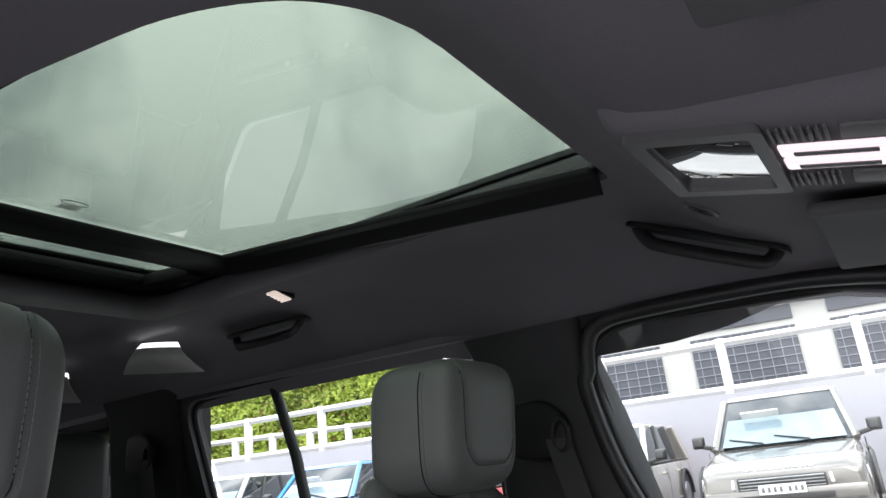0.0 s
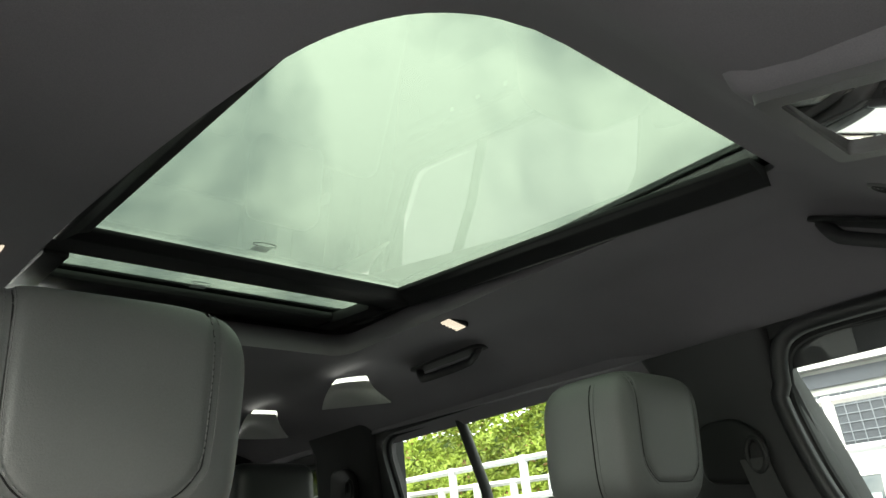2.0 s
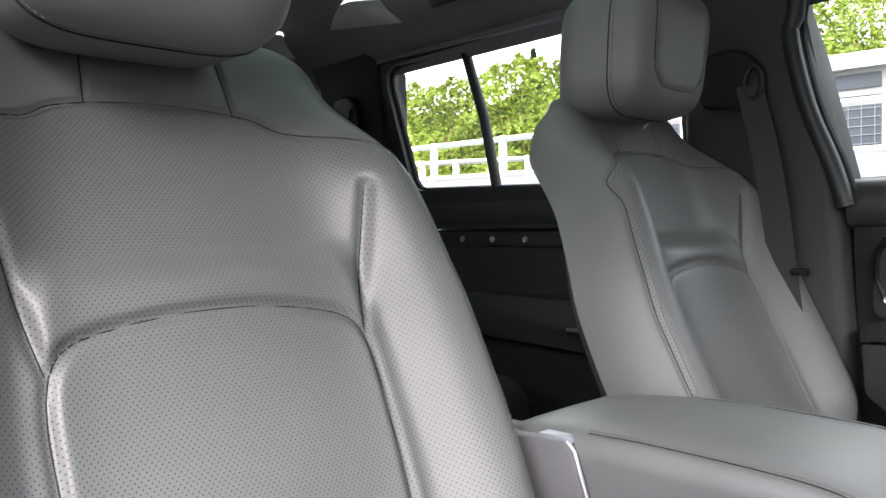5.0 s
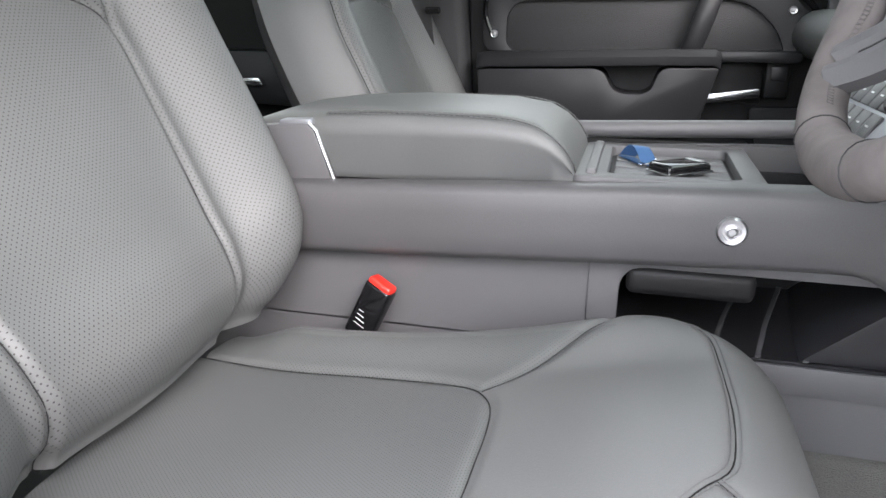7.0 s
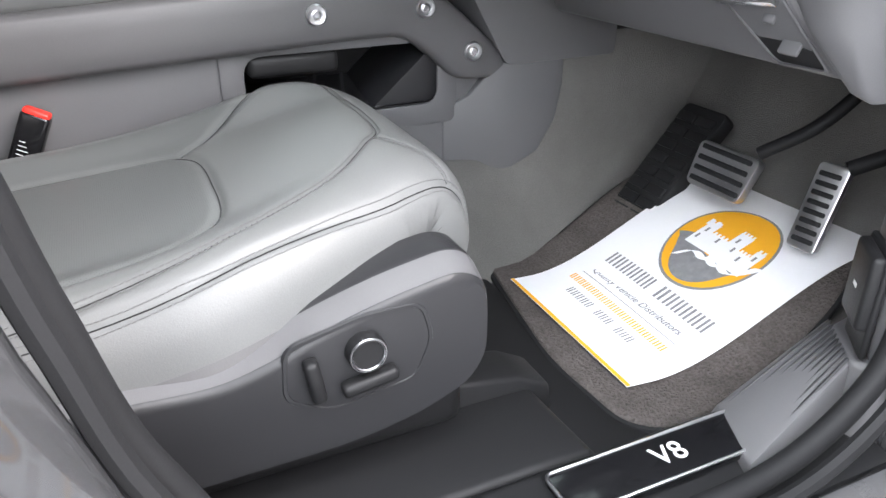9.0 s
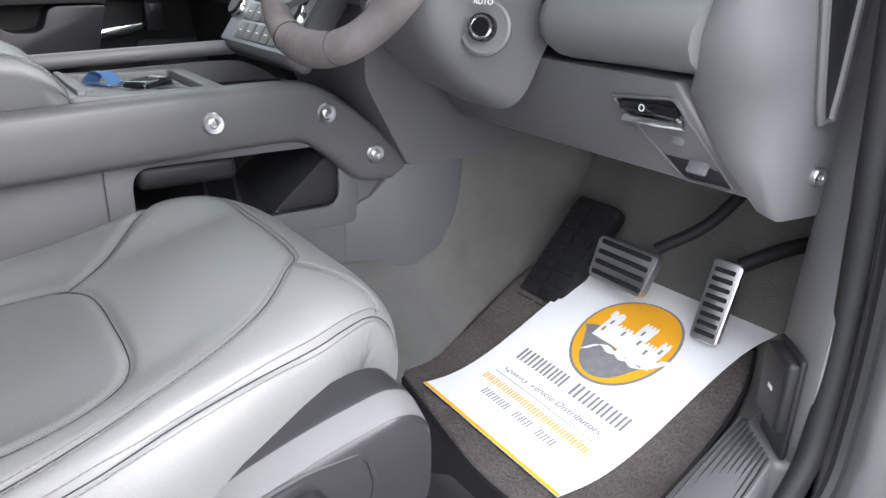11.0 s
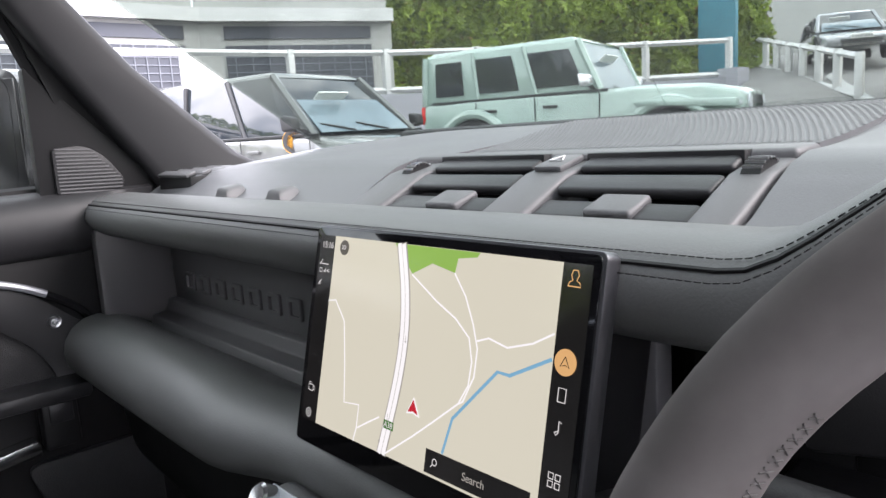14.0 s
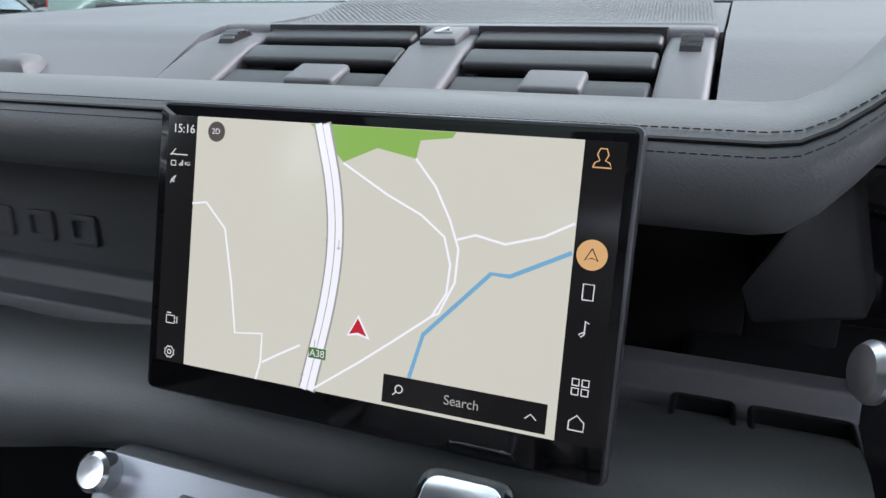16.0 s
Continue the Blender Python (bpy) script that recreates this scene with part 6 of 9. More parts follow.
for i in range(8):
    x = -0.0435 + 0.0112 * i
    part("badge_bar", wheel_prism([(x, 0.0005), (x + 0.0086, 0.0005), (x + 0.0086, 0.0075), (x, 0.0075)], 0.0102, 0.0118, 0.0005), CHROME, wheel, "bright plain badge bar")
part("airbag_text", letters("AIRBAG", 0.0075, WM @ Matrix.Translation((0, -0.062, 0.0092)), 0.0003), DARK_TRIM, wheel)
def on_pad(sg, x, y, z):
    """A place on a switch pad, which leans in towards the hub."""
    return WM @ Vector((x + sg * 0.013, y - 0.012 - 0.03 * x, z + 0.007 + (abs(x) - 0.112) * 0.36))


def pad_prism(sg, poly, z0, z1, bev, r=0.0, n=5):
    bm = prism(rounded(poly if sg > 0 else poly[::-1], r, n) if r else poly, "z", z0, z1, bev, 3)
    for v in bm.verts:
        v.co = on_pad(sg, *v.co)
    return bm


for sg in (-1, 1):
    sp = [(sg * 0.066, 0.036), (sg * 0.146, 0.036), (sg * 0.156, 0.018), (sg * 0.152, -0.030), (sg * 0.138, -0.042), (sg * 0.070, -0.040)]
    part("spoke", pad_prism(sg, sp, -0.020, 0.002, 0.005, 0.006), PLASTIC, wheel, "grey upper spoke")
    pd = [(sg * 0.078, 0.026), (sg * 0.142, 0.025), (sg * 0.143, -0.016), (sg * 0.134, -0.024), (sg * 0.078, -0.025)]
    pad = part("switch_pad", pad_prism(sg, pd, 0.001, 0.005, 0.0015, 0.004), PLASTIC_GLOSS, wheel, "black switch pad")
    fr = rounded(pd if sg > 0 else pd[::-1], 0.004, 5)
    part("pad_edge", tube([on_pad(sg, x, y, 0.0035) for x, y in fr], 0.0012, 6, True), DARK_TRIM, pad)
    rx = sg * 0.094
    part("thumb_roller", cyl(on_pad(sg, rx - 0.007, -0.004, 0.003), on_pad(sg, rx + 0.007, -0.004, 0.003), 0.0068, n=20), SILVER, pad, "ribbed silver roller")
    for q in range(5):
        part("roller_rib", cyl(on_pad(sg, rx - 0.0070 + 0.0034 * q, -0.004, 0.003), on_pad(sg, rx - 0.0058 + 0.0034 * q, -0.004, 0.003), 0.0073, n=20), PLASTIC_DARK, pad)
    part("pad_split", pad_prism(1, [(sg * 0.114 - 0.0004, -0.022), (sg * 0.114 + 0.0004, -0.022), (sg * 0.114 + 0.0004, 0.023), (sg * 0.114 - 0.0004, 0.023)], 0.005, 0.0054, 0), PLASTIC, pad)
    for (x, y, wd, hg) in ((0.134, 0.017, 0.0008, 0.0020), (0.104, 0.017, 0.0014, 0.0012), (0.120, 0.001, 0.0011, 0.0011), (0.134, -0.013, 0.0007, 0.0016), (0.113, -0.018, 0.0008, 0.0014), (0.095, -0.018, 0.0013, 0.0008), (0.098, -0.0165, 0.0005, 0.0016), (0.136, 0.0135, 0.0012, 0.0005), (0.109, 0.017, 0.0005, 0.0014)):
        part("symbol", pad_prism(1, [(sg * x - wd, y - hg), (sg * x + wd, y - hg), (sg * x + wd, y + hg), (sg * x - wd, y + hg)], 0.005, 0.0054, 0), WHITE_PRINT, pad)
    rows, pocket = [], []
    for k in range(9):
        t = k / 8
        def at(a, b, bow=0.0):
            p = Vector(a).lerp(Vector(b), t)
            return rp(sg * p.x, p.y, p.z - bow * math.sin(math.pi * t))
        rows.append([at((0.086, -0.052, -0.040), (0.120, -0.106, -0.010)), at((0.085, -0.054, -0.012), (0.119, -0.107, 0.009), 0.004), at((0.080, -0.060, -0.009), (0.116, -0.111, 0.013), 0.004), at((0.073, -0.068, -0.010), (0.111, -0.117, 0.013), 0.004),
                     at((0.066, -0.074, -0.018), (0.108, -0.121, 0.006), 0.004), at((0.061, -0.079, -0.010), (0.105, -0.127, 0.014), 0.004), at((0.056, -0.083, -0.010), (0.103, -0.131, 0.014), 0.004), at((0.040, -0.089, -0.020), (0.097, -0.141, 0.006), 0.006), at((0.040, -0.088, -0.042), (0.098, -0.138, -0.010))])
        if 1 <= k <= 6:
            pocket.append([at((0.075, -0.066, -0.0075), (0.112, -0.116, 0.0152), 0.004), at((0.060, -0.080, -0.0075), (0.1045, -0.1275, 0.0152), 0.004)])
    spoke = part("lower_spoke", loft(rows), PLASTIC, wheel, "grey forked lower spoke with raised edges", angle=28)
    part("spoke_groove", tube([(r[0] + r[1]) / 2 - RM.to_3x3() @ Vector((0, 0, 0.0085)) for r in pocket], 0.0025, 6), PLASTIC_DARK, spoke)
part("hub_web", tube(spline([rp(*p) for p in ((-0.062, -0.086, -0.022), (-0.030, -0.088, -0.030), (0, -0.089, -0.032), (0.030, -0.088, -0.030), (0.062, -0.086, -0.022))], 5), 0.013, 10, flat=0.7, up=(0, 1, 0)), PLASTIC, wheel, "grey web under the airbag cover")
part("boss", cyl(wp(0, 0, -0.07), wp(0, -0.005, -0.02), 0.06, 0.07, 32, 0.006), PLASTIC_DARK, wheel)
for sg in (-1, 1):
    pdl = [(sg * 0.085, 0.010), (sg * 0.150, 0.035), (sg * 0.158, 0.020), (sg * 0.150, -0.045), (sg * 0.095, -0.040)]
    part("shift_paddle", wheel_prism(pdl if sg > 0 else pdl[::-1], -0.040, -0.034, 0.002, 0.008), SILVER_PAINT, wheel)

col = thing("steering_column", (0.418, 0.80, 1.06), "grey plastic steering column shroud with stalks", "steering column")
rings = []
for d, w, up, dn in ((0.050, 0.070, 0.040, 0.066), (0.062, 0.084, 0.052, 0.088), (0.085, 0.094, 0.058, 0.106), (0.12, 0.098, 0.058, 0.122), (0.18, 0.094, 0.048, 0.138), (0.26, 0.088, 0.03, 0.14)):
    c = wp(-0.040, -0.014, -d - 0.020)
    o = rounded([(-w * 0.85, -dn), (w * 0.85, -dn), (w, up), (-w, up)], 0.048, 8)
    rings.append([c + WM.to_3x3() @ Vector((x, y, 0)) for x, y in o])
part("shroud", loft(rings), PLASTIC, col, angle=50)
part("shroud_split", tube([r for r in [rings[1][0], rings[2][0], rings[3][0]]], 0.002, 6), PLASTIC_DARK, col)
# wiper stalk on the right
s0, s1, s2 = Vector((0.452, 0.762, 1.108)), Vector((0.560, 0.738, 1.172)), Vector((0.598, 0.718, 1.193))
s3 = s2 + (s2 - s1).normalized() * 0.035
stalk = part("stalk", tube(spline([s0, s1, s2], 8), 0.0085, 14), PLASTIC_DARK, col, "black wiper stalk")
part("stalk_barrel", lathe([(0.008, 0), (0.0112, 0.006), (0.0120, 0.042), (0.0112, 0.048), (0.001, 0.048)], s2 - (s2 - s1).normalized() * 0.028, s2 - s1, 28), PLASTIC_DARK, stalk)
part("stalk_cap", lathe([(0.0112, 0), (0.0115, 0.003), (0.0098, 0.0055), (0.001, 0.006)], s2 + (s2 - s1).normalized() * 0.020, s2 - s1, 28), SILVER, stalk, "bright metal end cap")
part("stalk_ring", lathe([(0.0112, 0), (0.0122, 0.001), (0.0122, 0.002), (0.0112, 0.003)], s2 - (s2 - s1).normalized() * 0.014, s2 - s1, 28), SILVER, stalk)
l0, l1, l2 = Vector((0.345, 0.775, 1.165)), Vector((0.300, 0.758, 1.186)), Vector((0.253, 0.744, 1.193))
stalk2 = part("stalk", tube(spline([l0, l1, l2], 8), 0.009, 14), PLASTIC_DARK, col, "black indicator stalk")
part("stalk_barrel", lathe([(0.008, 0), (0.0115, 0.004), (0.0122, 0.055), (0.0112, 0.066), (0.001, 0.067)], l1, l2 - l1, 28), PLASTIC_DARK, stalk2)
part("stalk_cap", lathe([(0.0112, 0), (0.0116, 0.003), (0.0095, 0.006), (0.001, 0.0068)], l1 + (l2 - l1).normalized() * 0.064, l2 - l1, 28), SILVER, stalk2, "bright metal end cap")
part("stalk_ring", lathe([(0.0118, 0), (0.0128, 0.001), (0.0128, 0.003), (0.0118, 0.004)], l1 + (l2 - l1) * 0.15, l2 - l1, 28), SILVER, stalk2)
for i in range(4):
    part("stalk_symbol", slab(basis(l1 + (l2 - l1) * (0.35 + 0.17 * i), (l2 - l1), (0, 0.2, 1)) @ pose(0, 0.004, 0.0121), 0.005, 0.003, 0.0006, 0), WHITE_PRINT, stalk2)
    part("stalk_symbol", slab(basis(s2 + (s2 - s1).normalized() * (-0.010 + 0.007 * i), (s2 - s1), (0, 0.2, 1)) @ pose(0, 0.002, 0.0120), 0.004, 0.003, 0.0006, 0), WHITE_PRINT, stalk)
# rotary light switch on the shroud's right flank
lk = Vector((0.478, 0.762, 1.040))
lax = Vector((0.55, -0.80, 0.12))
part("switch_ring", lathe([(0.030, -0.006), (0.030, 0.001), (0.027, 0.003), (0.024, 0.002), (0.001, 0.002)], lk, lax, 30), PLASTIC, col)
kb = part("rotary_switch", lathe([(0.015, 0), (0.015, 0.014), (0.0135, 0.016), (0.001, 0.0155)], lk, lax, 28), PLASTIC_GLOSS, col, "black rotary switch with chrome face")
part("switch_face", tube([lk + lax.normalized() * 0.0155 + lax.to_track_quat("Z", "Y") @ Vector((math.cos(a * math.pi / 12) * 0.0115, math.sin(a * math.pi / 12) * 0.0115, 0)) for a in range(24)], 0.0018, 6, True), CHROME, kb)
part("switch_text", letters("AUTO", 0.008, basis(lk + lax.normalized() * 0.010 + Vector((0.0, 0.0, 0.026)), (0.82, 0.56, 0), (0, 0, 1)), 0.0002), WHITE_PRINT, kb)

# ---- instrument cluster ----
cl = thing("instrument_cluster", (0.38, 1.0, 1.2), "dark digital instrument display with a round dial and map", "instrument display")
CM = basis((0.375, 0.985, 1.205), (1, 0, 0), (0, 0.12, 0.99))


def cp3(x, y, z=0.0):
    return CM @ Vector((x, y, z))


bm = prism(rounded([(-0.135, -0.075), (0.150, -0.075), (0.185, -0.010), (0.165, 0.070), (-0.135, 0.070)], 0.012, 5), "z", -0.01, 0.0, 0.001)
bm.transform(CM)
part("display", bm, SCREEN_GLASS, cl, "glossy black display")


def cflat(poly, z, h=0.0002):
    return loft([[cp3(a, b, z) for a, b in poly], [cp3(a, b, z + h) for a, b in poly]])


DX, DY, DR = 0.004, -0.009, 0.049
part("display_map", cflat([(0.030, -0.062), (0.140, -0.062), (0.172, -0.012), (0.160, 0.030), (0.030, 0.034)], 0.0006), glow("cluster_map", (0.62, 0.61, 0.57), 0.45), cl, "pale map on the display")
part("display_park", cflat([(0.062, 0.0335), (0.158, 0.030), (0.162, 0.008), (0.105, 0.006), (0.070, 0.020)], 0.001), MAPG, cl)
bm = bmesh.new()
part("map_arrow", cflat([(0.110, -0.026), (0.117, -0.036), (0.110, -0.034), (0.103, -0.036)], 0.0012), SCARLET, cl)
part("map_sign", cflat([(0.096, -0.004), (0.107, -0.004), (0.107, -0.010), (0.096, -0.010)], 0.0012), MAPG, cl)
part("dial", cflat([(DX + DR * math.cos(a * math.pi / 24), DY + DR * math.sin(a * math.pi / 24)) for a in range(48)], 0.0016), SCREEN_GLASS, cl, "black round dial face")
part("dial_ring", tube([cp3(DX + DR * math.cos(a * math.pi / 24), DY + DR * math.sin(a * math.pi / 24), 0.002) for a in range(48)], 0.0008, 5, True), SILVER, cl)
for i, a in enumerate((222, 186, 150, 112, 74, 36, -2, -40)):
    r = DR * 0.80
    part("dial_number", letters(str(i), 0.0105, CM @ Matrix.Translation((DX + r * math.cos(radians(a)), DY + r * math.sin(radians(a)), 0.0021)), 0.0001), SCARLET if i == 7 else ICON, cl)
for a in range(-40, 223, 9):
    q = radians(a)
    part("dial_tick", cflat([(DX + DR * k * math.cos(q + d), DY + DR * k * math.sin(q + d)) for k, d in ((0.93, -0.012), (0.98, -0.012), (0.98, 0.012), (0.93, 0.012))], 0.002), ICON, cl)
part("dial_text", letters("P", 0.011, CM @ Matrix.Translation((DX, DY + 0.020, 0.0021)), 0.0001), ICON, cl)
part("dial_text", letters("0", 0.016, CM @ Matrix.Translation((DX, DY - 0.002, 0.0021)), 0.0001), ICON, cl)
part("speed_sign", cflat([(DX - 0.004 + 0.0075 * math.cos(a * math.pi / 12), DY - 0.024 + 0.0075 * math.sin(a * math.pi / 12)) for a in range(24)], 0.002), SCARLET, cl, "small round speed limit sign")
part("speed_sign_face", cflat([(DX - 0.004 + 0.0056 * math.cos(a * math.pi / 12), DY - 0.024 + 0.0056 * math.sin(a * math.pi / 12)) for a in range(24)], 0.0023), ICON, cl)
part("speed_text", letters("70", 0.006, CM @ Matrix.Translation((DX - 0.004, DY - 0.024, 0.0027)), 0.0001), INK_DARK, cl)
part("range_text", letters("117 miles", 0.0055, CM @ Matrix.Translation((0.050, -0.068, 0.0008)), 0.0001), ICON, cl)
for i, (x, mt) in enumerate(((0.055, SCARLET), (0.090, SCARLET), (0.115, ICON), (-0.075, ICON))):
    part("warning_lamp", cflat([(x - 0.004, 0.044), (x + 0.004, 0.044), (x + 0.004, 0.050), (x - 0.004, 0.050)], 0.0008), mt, cl)
for (a0, a1, mt) in ((-60, -40, SCARLET), (-140, -120, SCARLET), (-88, -80, MAPG)):
    part("gauge_mark", cflat([(DX + DR * k * math.cos(radians(a)), DY + DR * k * math.sin(radians(a))) for k, a in ((0.86, a0), (0.94, a0), (0.94, a1), (0.86, a1))], 0.002), mt, cl)
# binnacle around it
part("binnacle", bevel_all(loft([[(x, y, z) for x, z in ((0.13, 1.115), (0.60, 1.115), (0.62, 1.20), (0.54, 1.30), (0.24, 1.31), (0.13, 1.24))] for y in (1.0, 1.16)]), 0.01, 2), PLASTIC_DARK, cl)
fin = [(0.205, 0.885, 1.150), (0.196, 0.880, 1.172), (0.232, 0.880, 1.236), (0.246, 0.910, 1.240), (0.268, 0.915, 1.150)]
part("side_fin", bevel_all(loft([fin, [(x + 0.012, y + 0.045, z) for x, y, z in fin]]), 0.006, 3), PLASTIC_DARK, cl, "dark moulded fin beside the display")
part("fin_backing", box(0.206, 0.262, 0.955, 0.965, 1.06, 1.262, 0.002), PLASTIC_DARK, cl, "dark panel behind the fin")
part("lower_lip", bevel_all(loft([[(x, 0.86 + 0.05 * abs(x - 0.39), 1.095), (x, 0.99, 1.122), (x, 0.99, 1.06), (x, 0.86, 1.06)] for x in (0.17, 0.30, 0.42, 0.50)]), 0.008, 3), DARK_TRIM, cl)

# ---- lower dash on the driver's side ----
ld = thing("driver_lower_dash", (0.55, 0.95, 0.95), "grey lower dashboard with knee roll, end cap and switches", "dashboard panel")
scoop_top = spline([(0.36, 0.958, 1.118), (0.44, 0.962, 1.120), (0.515, 0.966, 1.138), (0.555, 0.972, 1.178), (0.590, 0.98, 1.222)], 6)
scoop_low = spline([(0.42, 0.885, 1.108), (0.47, 0.91, 1.098), (0.525, 0.945, 1.086), (0.548, 0.962, 1.083), (0.562, 0.978, 1.082)], 6)


def scoop_wall(u, v):
    k = u * (len(scoop_top) - 1)
    i = min(int(k), len(scoop_top) - 2)
    a, b = scoop_top[i].lerp(scoop_top[i + 1], k - i), scoop_low[i].lerp(scoop_low[i + 1], k - i)
    return tuple(a.lerp(b, v) + Vector((0, 0.012, -0.008)) * math.sin(math.pi * v))


part("scoop", solid(sheet(scoop_wall, 20, 8), 0.006), DARK_TRIM, ld, "dark curved scoop beside the display", angle=60)
part("scoop_edge", tube([p + Vector((0, -0.004, 0.002)) for p in scoop_top], 0.006, 8), PLASTIC, ld)
part("cubby_back", bevel_all(solid(sheet(lambda u, v: tuple(Vector((0.560, 0.985, 1.075)).lerp(Vector((0.735, 0.93, 1.075)), u).lerp(Vector((0.615, 0.992, 1.20)).lerp(Vector((0.735, 0.965, 1.26)), u), v)), 4, 4), 0.008), 0.002, 1), PLASTIC, ld, "sloping back of the side shelf")
part("cubby_ridge", tube([(0.566, 0.975, 1.084), (0.590, 0.972, 1.125), (0.628, 0.978, 1.200)], 0.008, 8), PLASTIC, ld)
part("cubby", bevel_all(loft([[(0.50, 0.86, 1.075), (0.735, 0.87, 1.085), (0.735, 0.99, 1.084), (0.53, 0.99, 1.078)], [(0.50, 0.86, 1.055), (0.735, 0.87, 1.06), (0.735, 0.99, 1.06), (0.53, 0.99, 1.06)]]), 0.006, 2), PLASTIC, ld, "small side shelf")
part("cubby_groove", tube([(0.565, 0.955, 1.0815), (0.65, 0.945, 1.0845), (0.72, 0.935, 1.0850)], 0.004, 6), PLASTIC_DARK, ld)
part("knee_panel", bevel_all(loft([[(x, y, z) for x, y, z in q] for q in (((0.470, 0.880, 1.108), (0.560, 0.888, 1.090), (0.600, 0.880, 1.06), (0.462, 0.868, 1.06)), ((0.474, 0.940, 1.100), (0.560, 0.950, 1.086), (0.600, 0.940, 1.06), (0.466, 0.930, 1.06)))]), 0.004, 2), PLASTIC, ld, "grey corner panel beside the column")
kr = []
for i in range(31):
    x = 0.466 + 0.218 * i / 30
    e = 1.06 * math.sqrt(max(0.02, 1 - ((0.498 - x) / 0.033) ** 2)) if x < 0.498 else 1.06
    ends = 0.022 * smooth(0.60, 0.684, x)
    kr.append([(x + ends * (0.5 + 0.5 * math.sin(q * math.pi / 9)), 0.895 + 0.062 * e * math.cos(q * math.pi / 9) * (1.0 if math.cos(q * math.pi / 9) < 0 else 1.5), 1.050 + 0.043 * e * math.sin(q * math.pi / 9) + 0.02 * (x - 0.54)) for q in range(18)])
part("knee_roll", loft(kr), LEATHER, ld, "leather knee roll", angle=55)
low = [[(x, y, z) for y, z in ((0.875, 1.00), (0.905, 0.94), (0.945, 0.880 - 0.00 * x), (1.02, 0.862), (1.25, 0.90), (1.25, 1.0))] for x in (0.19, 0.30, 0.45, 0.56)] + [[(0.650, 0.875, 1.00), (0.678, 0.905, 0.94), (0.722, 0.945, 0.880), (0.735, 1.02, 0.862), (0.735, 1.25, 0.90), (0.70, 1.25, 1.0)]]
part("lower_panel", bevel_all(loft(low), 0.004, 2, 30), PLASTIC, ld, "grey lower panel")
def panel_y(z):
    """Front face of the lower panel."""
    return 0.875 + 0.5 * (1.0 - z) if z > 0.94 else 0.905 + 0.667 * (0.94 - z)


RQ = [(0.560, 0.968), (0.648, 0.978), (0.698, 0.886), (0.634, 0.884)]


def rec(k, dy):
    cx, cz = sum(p[0] for p in RQ) / 4, sum(p[1] for p in RQ) / 4
    pts = rounded([(cx + (x - cx) * k, cz + (z - cz) * k) for x, z in RQ], 0.008, 4)
    return [(x, panel_y(z) + dy, z) for x, z in pts]


part("recess_frame", loft([rec(1.10, 0.004), rec(1.08, -0.004), rec(1.02, -0.005), rec(0.98, 0.001)], False), PLASTIC, ld, "raised edge of the switch recess", angle=60)
part("panel_recess", loft([rec(1.0, 0.006), rec(0.99, -0.0012)]), PLASTIC_DARK, ld, "tapered switch recess")
SR = -27
part("park_brake_switch", slab(pose(0.612, panel_y(0.962) - 0.004, 0.964, SR, 0, 0), 0.078, 0.010, 0.015, 0.003), PLASTIC_GLOSS, ld, "park brake switch")
part("switch_trim", slab(pose(0.615, panel_y(0.950) - 0.005, 0.949, SR, -4, 0), 0.082, 0.012, 0.010, 0.002), CHROME, ld, "bright strip")
part("switch_symbol", tube([(0.606 + 0.0035 * math.cos(a * math.pi / 6), panel_y(0.964) - 0.0098, 0.964 + 0.0035 * math.sin(a * math.pi / 6)) for a in range(12)], 0.0005, 5, True), WHITE_PRINT, ld)
part("tailgate_button", slab(pose(0.640, panel_y(0.930) - 0.003, 0.932, SR, 0, 0), 0.015, 0.008, 0.012, 0.003), PLASTIC, ld)
part("port_cover", slab(pose(0.660, panel_y(0.907) - 0.002, 0.907, SR, 0, 0), 0.026, 0.006, 0.022, 0.003), PLASTIC, ld)
cap = []
for z, xl, yf in ((0.862, 0.735, 0.955), (0.872, 0.730, 0.936), (0.93, 0.690, 0.906), (0.99, 0.663, 0.885), (1.012, 0.682, 0.862), (1.05, 0.686, 0.850), (1.09, 0.706, 0.845), (1.17, 0.722, 0.835), (1.245, 0.728, 0.822), (1.268, 0.728, 0.835)):
    cap.append([(xl, yf, z), (xl + 0.010, yf - 0.004, z), (min(0.748, xl + 0.045), yf + 0.006, z), (0.752, yf + 0.036, z), (0.756, 1.02, z), (0.760, 1.20, z), (xl, 1.20, z), (xl, 1.02, z)])
part("end_cap", loft(cap), PLASTIC, ld, "grey dash end cap", angle=50)
part("cap_inset", prism(rounded([(0.892, 1.215), (0.998, 1.215), (0.990, 0.968), (0.968, 0.968)], [0.01, 0.01, 0.01, 0.01], 5), "x", 0.750, 0.7585, 0.002), DARK_TRIM, ld, "dark V-shaped inset")
part("inset_edge", tube([(0.7585, y, z) for y, z in ((0.892, 1.215), (0.930, 1.09), (0.962, 0.985), (0.970, 0.968), (0.988, 0.968), (0.992, 1.0), (0.998, 1.215))], 0.005, 8), PLASTIC, ld)
for x, y, z, nx in ((0.734, 0.870, 1.07, 0.8), (0.757, 0.992, 0.908, 1.0)):
    bolt(ld, (x, y, z), (nx, nx - 1.2, 0), 0.010)

# ---- footwell ----
kick = thing("kick_panel", (0.77, 1.0, 0.5), "grey kick panel and ribbed sill trim with a release lever", "kick panel", kind="structure")
rings = []
